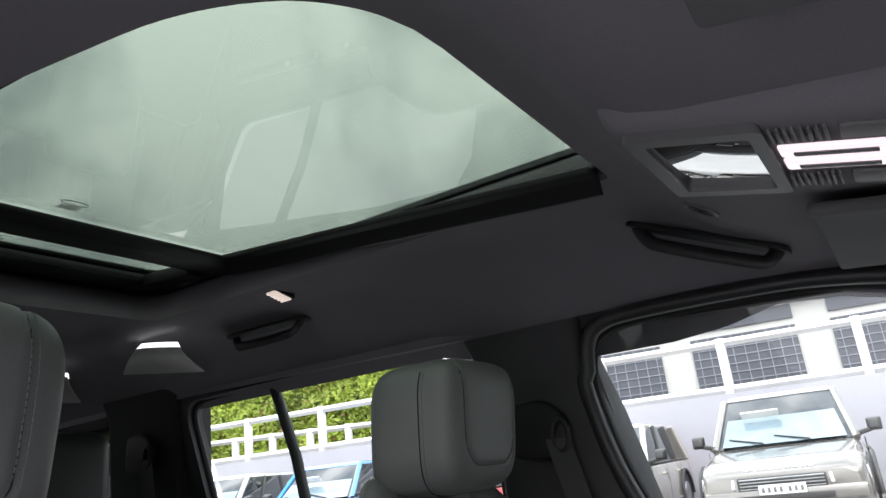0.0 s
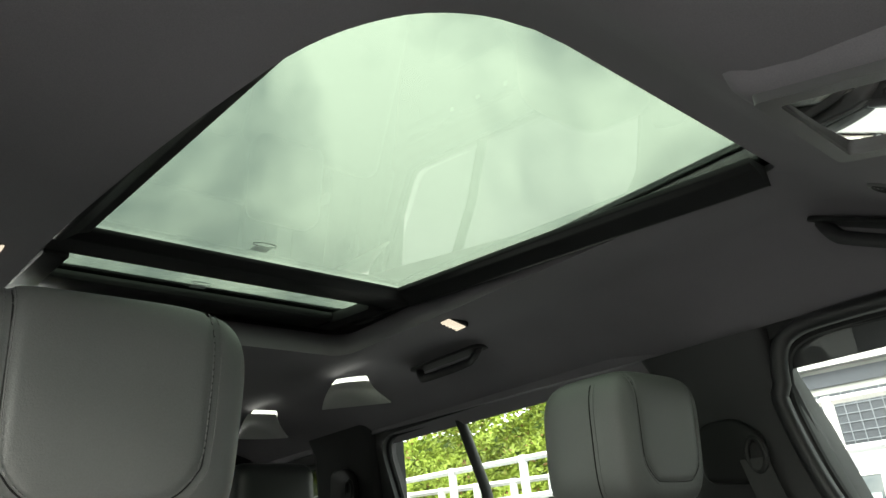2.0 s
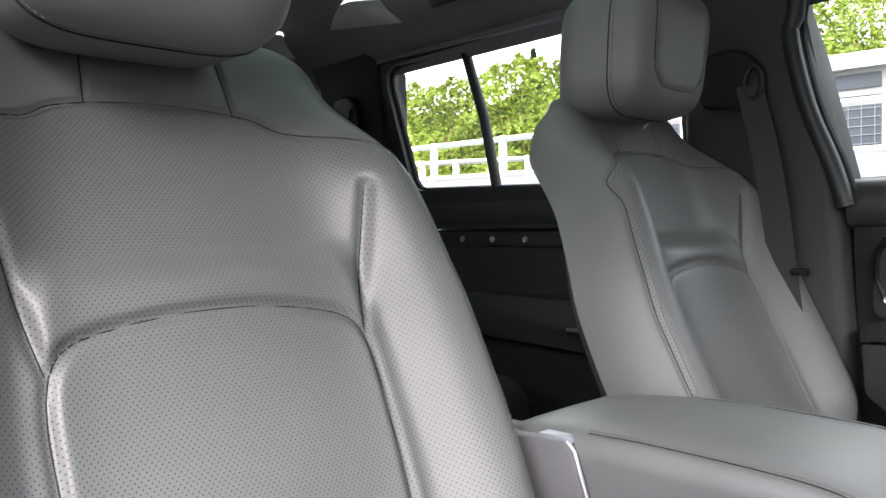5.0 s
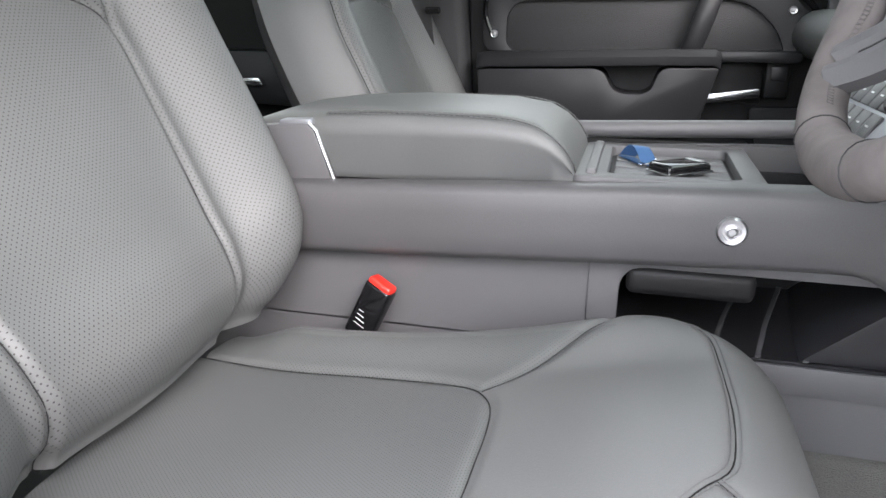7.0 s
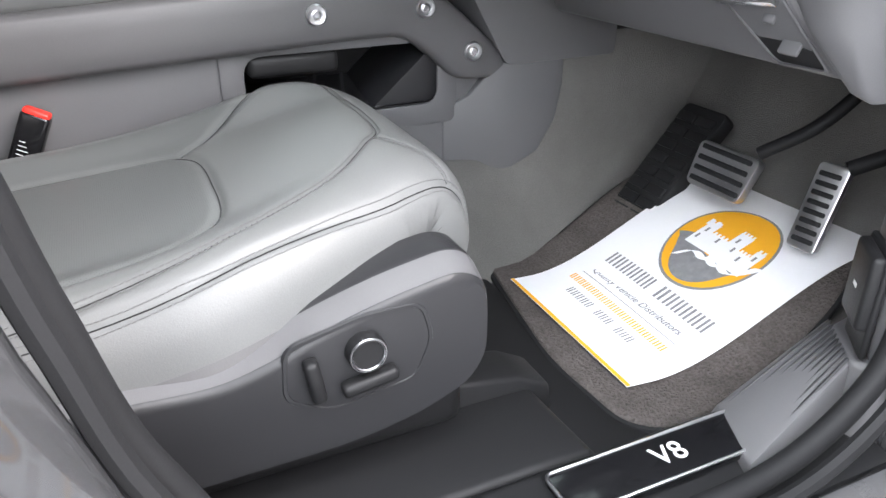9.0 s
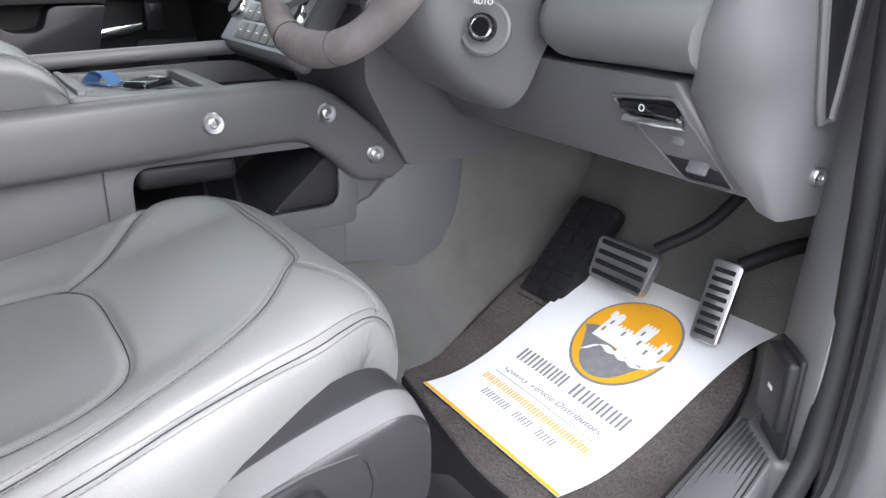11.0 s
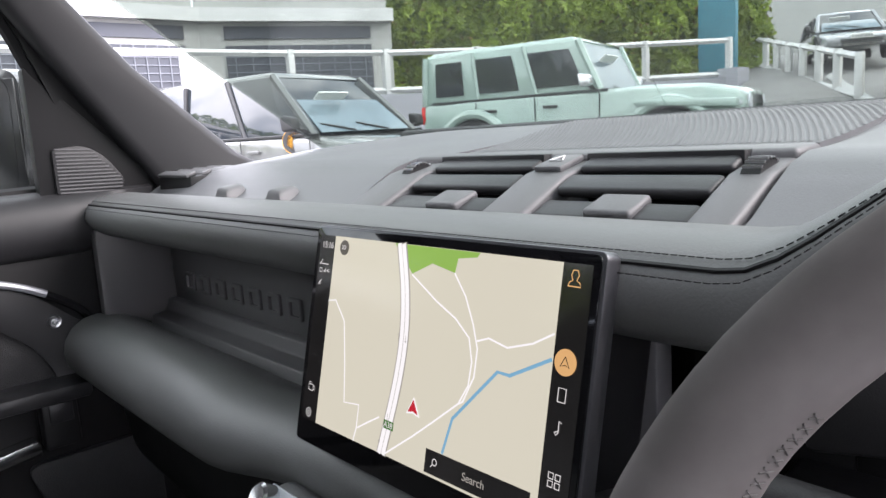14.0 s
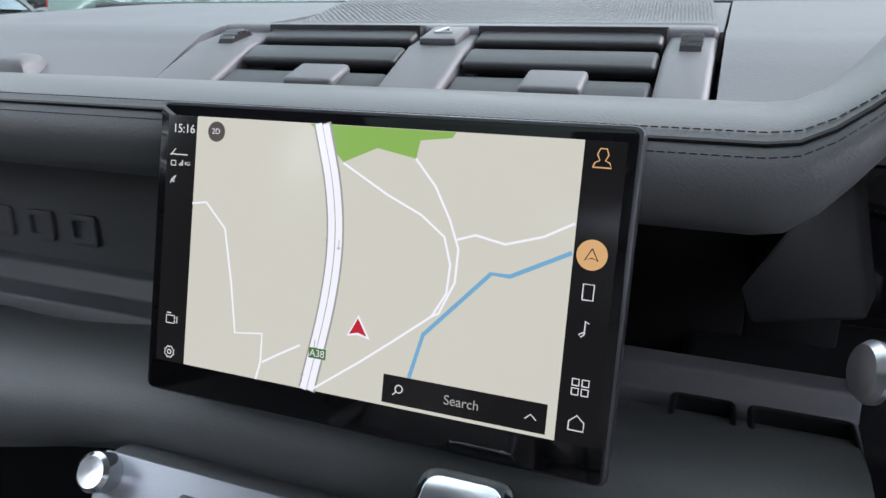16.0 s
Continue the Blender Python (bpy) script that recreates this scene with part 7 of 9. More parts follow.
for z, o in ((0.50, 0.02), (0.62, 0.0), (0.72, 0.0), (0.82, 0.005), (0.90, 0.010), (0.95, 0.015), (1.26, 0.02)):
    rings.append([(0.738, 1.05 + o, z), (0.746, 1.020 + o, z), (0.758, 1.002 + o, z), (0.812, 0.957 + o, z), (0.824, 0.955 + o, z), (0.830, 0.965 + o, z), (0.83, 1.42, z), (0.738, 1.42, z)])
part("panel", loft(rings), PLASTIC, kick, "grey textured kick panel", angle=40)
KT = Vector((0.77, -0.64, 0))
KM = basis((0.782, 0.974, 0.672), KT, (0, 0, 1))
bm = box(-0.034, 0.034, -0.075, 0.052, -0.004, 0.004, 0.006, 3)
bm.transform(KM)
part("lever_recess", bm, PLASTIC_DARK, kick)
bm = box(-0.032, 0.032, -0.042, 0.046, 0.000, 0.016, 0.006, 3)
bm.transform(KM)
lever = part("release_lever", bm, PLASTIC_DARK, kick, "black bonnet release lever")
bm = box(-0.006, 0.006, -0.002, 0.003, 0.0158, 0.0166, 0.0005)
bm.transform(KM)
part("lever_symbol", bm, WHITE_PRINT, lever)
part("ledge", bevel_all(loft([[(0.725, 1.06, z), (0.738, 0.99, z), (0.80, 0.945, z), (0.83, 0.96, z), (0.83, 1.06, z)] for z in (0.46, 0.595)]), 0.008, 3), PLASTIC, kick)
sill = thing("sill", (0.80, 0.3, 0.5), "black ribbed sill tread of the open door", "door sill", kind="structure")
part("tread", bevel_all(loft([[(0.70, y, 0.45), (0.86, y, 0.45), (0.86, y, 0.495), (0.73, y, 0.515)] for y in (-0.24, 0.85, 0.98)]), 0.008, 2), PLASTIC_DARK, sill)
part("ramp", bevel_all(loft([[(0.690, 1.02, 0.45), (0.80, 0.97, 0.45), (0.80, 0.95, 0.592), (0.722, 1.01, 0.592)], [(0.70, 0.84, 0.45), (0.83, 0.80, 0.45), (0.82, 0.80, 0.520), (0.728, 0.84, 0.518)]]), 0.006, 2), PLASTIC, sill, "ribbed tread ramp")
for i in range(9):
    a, b = Vector((0.731 + 0.0078 * i, 1.000 - 0.006 * i, 0.591)), Vector((0.736 + 0.0092 * i, 0.846 - 0.004 * i, 0.520))
    part("tread_rib", tube([a, b], 0.0024, 6), DARK_TRIM, sill)
plate = part("tread_plate", prism(rounded([(0.742, 0.60), (0.800, 0.60), (0.800, 0.875), (0.742, 0.855)], 0.010, 4), "z", 0.508, 0.5195, 0.002), PLASTIC_GLOSS, sill, "gloss black tread plate")
part("plate_edge", tube([(x, y, 0.5195) for x, y in rounded([(0.742, 0.60), (0.800, 0.60), (0.800, 0.875), (0.742, 0.855)], 0.010, 4)], 0.0022, 6, True), SILVER, plate, "bright metal edge")
part("plate_text", letters("V8", 0.036, basis((0.770, 0.738, 0.5197), (0, 1, 0), (-1, 0, 0)), 0.0006), WHITE_PRINT, plate)
part("rocker", bevel_all(loft([[(0.86, y, 0.10), (0.95, y, 0.12), (0.955, y, 0.44), (0.86, y, 0.50)] for y in (-0.4, 1.30)]), 0.015, 3), BODY_GREY, sill, "painted body rocker")
seal = spline([(0.835, -0.02, 1.60), (0.83, 0.085, 1.25), (0.82, 0.160, 1.06), (0.812, 0.200, 0.96), (0.810, 0.222, 0.85), (0.812, 0.258, 0.72), (0.82, 0.36, 0.56), (0.83, 0.58, 0.515), (0.838, 0.80, 0.520), (0.836, 0.93, 0.59), (0.830, 0.966, 0.68), (0.826, 0.968, 0.82), (0.824, 0.950, 0.95), (0.822, 0.920, 1.12), (0.824, 0.88, 1.28)], 8)
solo("trim_door_seal", join(tube(seal, 0.013, 10), tube([p + Vector((0.03, 0.0, 0)) for p in seal], 0.009, 8)), RUBBER, "black rubber seal round the open doorway", "door seal", kind="structure")
solo("body_pillar_front", bevel_all(loft([[(0.83, y0, z), (0.93, y0 + 0.02, z), (0.95, y0 + 0.10, z), (0.95, 1.50, z), (0.83, 1.50, z)] for z, y0 in ((0.12, 0.98), (0.52, 0.98), (0.66, 0.985), (0.82, 0.985), (0.95, 0.965), (1.12, 0.935), (1.28, 0.90))]), 0.012, 3), BODY_GREY, "dark grey painted front door pillar", "car body", kind="structure")
solo("body_pillar_middle", bevel_all(loft([[(0.80, -0.30, z), (0.80, y1 - 0.02, z), (0.86, y1, z), (0.95, y1 - 0.03, z), (0.95, -0.30, z)] for z, y1 in ((0.12, 0.33), (0.52, 0.33), (0.72, 0.250), (0.85, 0.215), (0.97, 0.190), (1.08, 0.155), (1.25, 0.075), (1.60, -0.04))]), 0.012, 3), BODY_GREY, "dark grey painted middle door pillar", "car body", kind="structure")
for z in (0.62, 0.95):
    hg = thing("door_hinge", (0.96, 1.10, z), "dark grey door hinge with a bright bolt", "door hinge", "door hinges")
    part("leaf", box(0.945, 0.965, 1.08, 1.14, z - 0.035, z + 0.035, 0.006), BODY_GREY, hg)
    bolt(hg, (0.966, 1.11, z + 0.012), (1, 0, 0), 0.011)

bp = thing("brake_pedal", (0.43, 1.12, 0.66), "bright metal brake pedal with rubber ribs on a black arm", "pedal", "pedals")
BM = basis((0.428, 1.105, 0.662), (1, 0.0, 0), (0, 0.35, 0.93))
bm = prism(rounded([(-0.058, -0.036), (0.052, -0.036), (0.062, 0.036), (-0.060, 0.036)], 0.012, 4), "z", -0.012, 0.004, 0.003)
bm.transform(BM)
part("pad", bm, SILVER, bp, "satin metal pad")
for i in range(4):
    bm = box(-0.050, 0.050, -0.028 + 0.017 * i, -0.020 + 0.017 * i, 0.003, 0.0075, 0.0025)
    bm.transform(BM)
    part("rib", bm, RUBBER, bp)
part("arm", tube(spline([(0.47, 1.13, 0.70), (0.53, 1.18, 0.76), (0.56, 1.26, 0.86), (0.57, 1.32, 0.96)], 6), 0.010, 10), RUBBER, bp)
ap = thing("accelerator_pedal", (0.585, 1.13, 0.66), "bright metal accelerator pedal with rubber ribs", "pedal", "pedals")
AM = basis((0.588, 1.125, 0.660), (1, 0.12, 0), (0.12, 0.35, 0.93))
bm = prism(rounded([(-0.022, -0.062), (0.022, -0.062), (0.024, 0.062), (-0.022, 0.062)], 0.008, 4), "z", -0.010, 0.003, 0.003)
bm.transform(AM)
part("pad", bm, SILVER, ap, "satin metal pad")
for i in range(8):
    bm = box(-0.016, 0.016, -0.052 + 0.0135 * i, -0.045 + 0.0135 * i, 0.002, 0.006, 0.002)
    bm.transform(AM)
    part("rib", bm, RUBBER, ap)
part("arm", tube(spline([(0.60, 1.15, 0.715), (0.64, 1.20, 0.745), (0.68, 1.27, 0.76)], 6), 0.011, 10), RUBBER, ap)
fr = thing("foot_rest", (0.31, 1.12, 0.6), "black ribbed rubber foot rest", "foot rest")
FM = basis((0.278, 1.125, 0.620), (1.0, 0.0, 0.0), (0, 0.15, 0.18))
bm = prism(rounded([(-0.052, -0.122), (0.048, -0.122), (0.052, 0.122), (-0.048, 0.122)], 0.012, 4), "z", -0.03, 0.0, 0.006)
bm.transform(FM)
part("pad", bm, RUBBER, fr)
for i in range(8):
    for j in range(2):
        bm = box(-0.044 + 0.046 * j, -0.004 + 0.046 * j, -0.110 + 0.028 * i, -0.092 + 0.028 * i, -0.001, 0.0045, 0.002)
        bm.transform(FM)
        part("rib", bm, PLASTIC_DARK, fr)

solo("trim_floor_cover", bevel_all(loft([[(0.20, y, 0.435), (0.70, y, 0.435), (0.69, y, z), (0.21, y, z)] for y, z in ((0.30, 0.470), (0.62, 0.470), (0.70, 0.462), (0.80, 0.455))]), 0.006, 2), PLASTIC_DARK, "black plastic floor cover in front of the seat runners", "trim", kind="structure")

solo("trim_floor_side_cover", bevel_all(loft([[(0.53, y, 0.44), (0.735, y, 0.44), (0.725, y, z), (0.545, y, z - 0.012)] for y, z in ((0.20, 0.515), (0.60, 0.515), (0.672, 0.512), (0.705, 0.468))]), 0.008, 3), PLASTIC_DARK, "black plastic cover between seat runner and sill", "trim", kind="structure")

# carpet mat and the paper lying on it
mt = thing("floor_mat", (0.45, 0.85, 0.455), "brown-black carpet floor mat with bound edge", "floor mat")


def mat_z(x, y):
    return 0.446 + 0.130 * smooth(0.85, 1.20, y)


mo = [(0.225, 0.815), (0.50, 0.765), (0.655, 0.775), (0.69, 0.82), (0.68, 1.08), (0.62, 1.20), (0.20, 1.18), (0.205, 1.05)]
mo = [(p[0], p[1]) for p in rounded(mo, [0.02, 0.05, 0.04, 0.03, 0.06, 0.04, 0.03, 0.03], 5)]
mo = [(a[0] + (b[0] - a[0]) * i / 6, a[1] + (b[1] - a[1]) * i / 6) for a, b in zip(mo, mo[1:] + mo[:1]) for i in range(6 if math.dist(a, b) > 0.05 else 1)]
mcx, mcy = 0.46, 0.95
rows = [[(mcx + (x - mcx) * k, mcy + (y - mcy) * k, mat_z(mcx + (x - mcx) * k, mcy + (y - mcy) * k) + h) for x, y in mo] for k, h in [(1.0, -0.01), (1.0, 0.014), (0.985, 0.0185)] + [(1 - 0.05 * i, 0.019) for i in range(1, 20)] + [(0.01, 0.019)]]
part("carpet", loft(rows), MAT_PILE, mt, "short brown-black pile", angle=60)
part("binding", tube([(x, y, mat_z(x, y) + 0.008) for x, y in mo], 0.006, 8, True), RUBBER, mt)
for (x, y) in ((0.535, 0.80),):
    part("fixing", lathe([(0.020, 0), (0.020, 0.003), (0.016, 0.005), (0.001, 0.004)], (x, y, mat_z(x, y) + 0.014), (0, 0, 1), 22), PLASTIC_DARK, mt, "round mat fixing")

pp = thing("paper_mat", (0.47, 0.95, 0.475), "white printed paper floor protector with an orange round emblem", "paper mat")
PA, PB, PD = Vector((0.292, 0.818)), Vector((0.608, 0.812)), Vector((0.245, 1.26))
P_W, P_H = 0.318, 0.44
ux = (PB - PA).normalized()
uy = Vector((-ux.y, ux.x)) * 1.0
uy = (uy + ux * 0.06).normalized()


def paper(u, v, h=0.0):
    """A place on the sheet: u across and v up from its lower edge, in metres."""
    p = PA + ux * u + uy * v
    z = mat_z(p.x, p.y) + 0.0260 + 0.004 * math.sin(u * 16) * math.sin(v * 9) * 0.5 + 0.012 * smooth(0.38, 0.46, v)
    return Vector((p.x, p.y, z + h))


bm = sheet(lambda a, b: tuple(paper(P_W * a, P_H * b)), 24, 32)
part("sheet", solid(bm, 0.0006), PAPER, pp, "white paper sheet")


def printed(name, poly, material, h=0.0012, label=""):
    bm = bmesh.new()
    bm.faces.new([bm.verts.new(paper(u, v, h)) for u, v in poly])
    bmesh.ops.triangulate(bm, faces=bm.faces)
    return part(name, bm, material, pp, label)


def disc(cu, cv, r, n=36, a0=0.0, a1=2 * math.pi):
    return [(cu + r * math.cos(a0 + (a1 - a0) * i / n), cv + r * math.sin(a0 + (a1 - a0) * i / n)) for i in range(n)]


def print_patch(name, fu, fv, material, h, nu=12, nv=8, label=""):
    bm = sheet(lambda a, b: tuple(paper(fu(a, b), fv(a, b), h)), nu, nv)
    return part(name, bm, material, pp, label)


EC = (0.168, 0.258)
for nm, r, mt_, h in (("emblem_ring", 0.083, INK_GREY, 0.0010), ("emblem", 0.079, INK_ORANGE, 0.0014)):
    print_patch(nm, lambda a, b: EC[0] + r * b * math.cos(2 * math.pi * a), lambda a, b: EC[1] + r * b * math.sin(2 * math.pi * a), mt_, h, 40, 6, "orange round emblem" if nm == "emblem" else "")
# lower part of the emblem: a grey hill with a pale castle on it
print_patch("emblem_hill", lambda a, b: EC[0] + (2 * a - 1) * 0.078 * math.sqrt(max(0, 1 - 0.0)) * math.cos(0.18 + 0.6 * (1 - b)), lambda a, b: EC[1] - 0.012 - 0.062 * math.sqrt(max(0.0, 1 - (2 * a - 1) ** 2)) * (1 - b) + 0.010 * b * math.sin(a * 9), INK_GREY, 0.0017, 24, 6)
for (u0, u1, v0, v1) in ((-0.052, -0.030, -0.02, 0.028), (-0.030, 0.006, -0.02, 0.012), (0.004, 0.030, -0.025, 0.036), (0.030, 0.058, -0.025, 0.008), (0.052, 0.068, -0.025, 0.022), (-0.056, -0.050, 0.020, 0.034), (-0.042, -0.036, 0.028, 0.034)):
    print_patch("emblem_castle", lambda a, b: EC[0] + u0 + (u1 - u0) * a, lambda a, b: EC[1] + v0 + (v1 - v0) * b, PAPER, 0.0020, 2, 2)
for cu, cv, wd, nt in ((-0.052, 0.028, 0.022, 3), (0.004, 0.036, 0.026, 4), (0.052, 0.022, 0.016, 2), (-0.028, 0.012, 0.030, 4), (0.032, 0.008, 0.020, 3)):
    for k in range(nt):
        print_patch("emblem_castle", lambda a, b: EC[0] + cu + wd * (k + 0.15 + 0.6 * a) / nt, lambda a, b: EC[1] + cv - 0.001 + 0.0055 * b, PAPER, 0.0020, 1, 1)
for cu, cv in ((-0.044, 0.008), (-0.046, -0.008), (0.012, 0.016), (0.020, 0.000), (0.058, 0.004), (-0.012, 0.000), (0.040, -0.008)):
    print_patch("emblem_window", lambda a, b: EC[0] + cu + 0.004 * a, lambda a, b: EC[1] + cv + 0.009 * b, INK_GREY, 0.0023, 1, 1)
for i in range(3):
    print_patch("emblem_path", lambda a, b: EC[0] - 0.046 + 0.034 * i + 0.052 * b + (0.010 + 0.006 * b) * a, lambda a, b: EC[1] - 0.050 + 0.006 * i + 0.030 * b + 0.010 * math.sin(5 * b + i) + 0.006 * a, PAPER, 0.0020, 3, 10)


def paper_bar(u0, u1, v, hgt, material):
    print_patch("printed_bar", lambda a, b: u0 + (u1 - u0) * a, lambda a, b: v + hgt * b, material, 0.0012, 6, 1)


u = 0.050
for wdt in (0.019, 0.019, 0.018, 0.018, 0.017, 0.017, -0.014, 0.021, 0.019, 0.018, 0.019, 0.018, 0.018):
    if wdt > 0:
        paper_bar(u, u + wdt * 0.24, 0.143, 0.023, INK_GREY)
        paper_bar(u + wdt * 0.46, u + wdt * 0.70, 0.143, 0.023, INK_GREY)
    u += abs(wdt)
pm = basis(paper(0.160, 0.122, 0.0016), (ux.x, ux.y, 0.0), (uy.x, uy.y, 0.08))
part("printed_words", letters("Quality Vehicle Distributors", 0.0185, pm, 0.0001), INK_GREY, pp)
paper_bar(0.045, 0.275, 0.107, 0.0012, INK_GREY)
u = 0.040
for i in range(20):
    paper_bar(u, u + 0.0028, 0.085, 0.0125, INK_ORANGE)
    paper_bar(u + 0.0052, u + 0.0080, 0.085, 0.0125, INK_ORANGE)
    u += 0.0118
u = 0.070
for i in range(13):
    if i not in (5, 9):
        paper_bar(u, u + 0.0026, 0.060, 0.0145, INK_GREY)
        paper_bar(u + 0.0054, u + 0.0080, 0.060, 0.0145, INK_GREY)
    u += 0.0128
paper_bar(0.0, 0.318, 0.0, 0.006, INK_ORANGE)


# ---- doors on the passenger side ----
def tilt_x(z, x0, top):
    """Outer glass plane leaning inwards with height."""
    return x0 + (top - x0) * smooth(1.25, 1.75, z)


fd = thing("front_door", (-0.78, 0.45, 0.50), "dark front passenger door with padded armrest and exposed screws", "car door")
part("outer_skin", bevel_all(loft([[(-0.90, y, z) for y, z in ((0.06, 0.45), (0.98, 0.45), (1.02, 0.9), (0.98, 1.25), (0.02, 1.25))], [(-0.80, y, z) for y, z in ((0.10, 0.48), (0.95, 0.48), (0.98, 0.9), (0.94, 1.22), (0.06, 1.22))]]), 0.01, 2), BODY_GREY, fd)
part("inner_panel", prism(rounded([(0.105, 0.50), (0.93, 0.50), (0.92, 1.20), (0.075, 1.20)], 0.03, 4), "x", -0.80, -0.745, 0.006), PLASTIC_DARK, fd, "black inner door panel")
rings = []
for i in range(25):
    y = 0.072 + (0.90 - 0.072) * i / 24
    zt = 1.268 + 0.020 * (y - 0.1)
    k = 0.02 * smooth(0.80, 0.90, y)
    rings.append([(-0.80, y, zt), (-0.765, y, zt + 0.004), (-0.742, y, zt - 0.004), (-0.728 - k, y, zt - 0.024), (-0.724 - k, y, zt - 0.050), (-0.730 - k, y, zt - 0.076 + 2 * k), (-0.75, y, zt - 0.088 + 2 * k), (-0.80, y, zt - 0.088 + 2 * k)])
part("top_roll", loft(rings), DARK_LEATHER, fd, "padded upper door roll", angle=50)
strip = spline([(-0.737, 0.135, 1.05), (-0.737, 0.118, 1.10), (-0.737, 0.128, 1.150), (-0.737, 0.165, 1.172), (-0.737, 0.35, 1.177), (-0.737, 0.55, 1.182), (-0.737, 0.64, 1.178), (-0.737, 0.71, 1.160), (-0.737, 0.775, 1.12), (-0.737, 0.80, 1.075)], 8)
part("trim_strip", tube(strip, 0.006, 8), PLASTIC_GLOSS, fd, "dark gloss trim strip")
bright = [p for p in strip if 0.60 < p.y < 0.745 and p.z > 1.1]
part("bright_strip", tube([p + Vector((0.003, 0, 0.001)) for p in bright], 0.0055, 8), SILVER_PAINT, fd, "satin silver inlay")
part("bright_strip", tube([p + Vector((0.003, 0, 0.001)) for p in strip if 0.135 < p.y < 0.22 and p.z > 1.15], 0.0055, 8), SILVER_PAINT, fd, "satin silver inlay")
band_o = rounded([(0.112, 1.02), (0.118, 1.170), (0.60, 1.176), (0.70, 1.168), (0.80, 1.08), (0.82, 1.02)], [0.03, 0.05, 0.05, 0.08, 0.08, 0.02], 6)
band_i = rounded([(0.165, 1.02), (0.165, 1.125), (0.58, 1.130), (0.66, 1.125), (0.72, 1.07), (0.74, 1.02)], [0.03, 0.05, 0.05, 0.08, 0.08, 0.02], 6)
part("screw_band", ring_frame(band_o, band_i, "x", -0.750, -0.735, 0.004), DARK_TRIM, fd, "raised grey band carrying the screws")
part("door_inset", prism(band_i, "x", -0.75, -0.743, 0.002), MESH_TRIM, fd, "fabric inset")
for y, z in ((0.212, 1.150), (0.342, 1.152), (0.471, 1.154), (0.742, 1.108), (0.139, 1.056)):
    bolt(fd, (-0.734, y, z), (1, 0, 0), 0.0085)
# grab handle
gh = spline([(-0.735, 0.598, 1.172), (-0.705, 0.592, 1.160), (-0.690, 0.575, 1.10), (-0.695, 0.560, 1.05), (-0.705, 0.552, 1.025)], 6)
part("pull_handle", tube(gh, 0.021, 14, flat=0.55, up=(1, 0, 0)), DARK_TRIM, fd, "upright grey pull handle", angle=60)
# armrest with its scooped pocket
top = [(0.115, 1.018), (0.20, 1.022), (0.40, 1.026), (0.59, 1.032), (0.615, 1.022)]
part("armrest_pad", bevel_all(loft([[(-0.745, y, z), (-0.66 + d, y, z + 0.004), (-0.648 + d, y, z - 0.010), (-0.650 + d, y, z - 0.028), (-0.745, y, z - 0.034)] for y, z, d in ((0.110, 1.012, -0.03), (0.135, 1.018, -0.008), (0.30, 1.023, 0), (0.50, 1.029, 0), (0.60, 1.030, 0), (0.612, 1.022, -0.006))]), 0.003, 2, 50), DARK_LEATHER, fd, "padded armrest top")
scoop = [(0.118, 0.985), (0.365, 0.992), (0.385, 0.985), (0.405, 0.950), (0.425, 0.942), (0.465, 0.942), (0.482, 0.952), (0.495, 0.988), (0.510, 0.996), (0.610, 0.998), (0.580, 0.888), (0.40, 0.878), (0.16, 0.872), (0.125, 0.90)]
part("armrest_face", prism(rounded(scoop, 0.008, 3), "x", -0.745, -0.655, 0.006), DARK_TRIM, fd, "armrest face with a scooped grip")
part("ledge", box(-0.745, -0.68, 0.60, 0.765, 1.008, 1.030, 0.006), DARK_TRIM, fd)
part("latch_bowl", box(-0.748, -0.741, 0.585, 0.705, 0.92, 1.005, 0.006), PLASTIC_DARK, fd)
part("latch_handle", prism(rounded([(0.578, 0.920), (0.70, 0.938), (0.698, 0.955), (0.592, 0.940)], 0.006, 3), "x", -0.742, -0.712, 0.003), CHROME, fd, "bright door release handle")
sw = part("switch_block", box(-0.745, -0.715, 0.705, 0.752, 0.935, 1.010, 0.006), PLASTIC_DARK, fd)
part("switch_key", box(-0.716, -0.711, 0.714, 0.744, 0.972, 1.000, 0.003), DARK_TRIM, sw)
part("speaker_cover", prism(rounded([(0.68, 0.915), (0.86, 0.915), (0.86, 0.745), (0.74, 0.735)], 0.02, 4), "x", -0.745, -0.732, 0.004), MESH_TRIM, fd, "woven speaker cover")
part("pocket", ring_frame(rounded([(0.15, 0.52), (0.72, 0.52), (0.70, 0.845), (0.15, 0.845)], 0.03, 5), rounded([(0.20, 0.56), (0.68, 0.56), (0.66, 0.80), (0.20, 0.80)], 0.04, 5), "x", -0.745, -0.690, 0.006), PLASTIC_DARK, fd, "deep door pocket")
tw = part("tweeter", prism(rounded([(0.752, 1.262), (0.925, 1.262), (0.900, 1.302), (0.752, 1.455)], [0.008, 0.01, 0.02, 0.01], 4), "x", -0.775, -0.752, 0.003), PLASTIC_DARK, fd, "triangular corner panel with a tweeter grille")
cover = rounded([(0.772, 1.278), (0.845, 1.272), (0.868, 1.290), (0.840, 1.330), (0.812, 1.346), (0.772, 1.342)], [0.006, 0.012, 0.014, 0.02, 0.012, 0.006], 5)
part("tweeter_mesh", prism(cover, "x", -0.752, -0.746, 0.002), DARK_TRIM, tw)
for i in range(13):
    z = 1.280 + 0.005 * i
    far_y = 0.860 - 0.9 * max(0.0, z - 1.298)
    part("grille_rib", tube([(-0.746, 0.776, z + 0.0012), (-0.746, far_y, z - 0.0012)], 0.0013, 6), PLASTIC, tw)
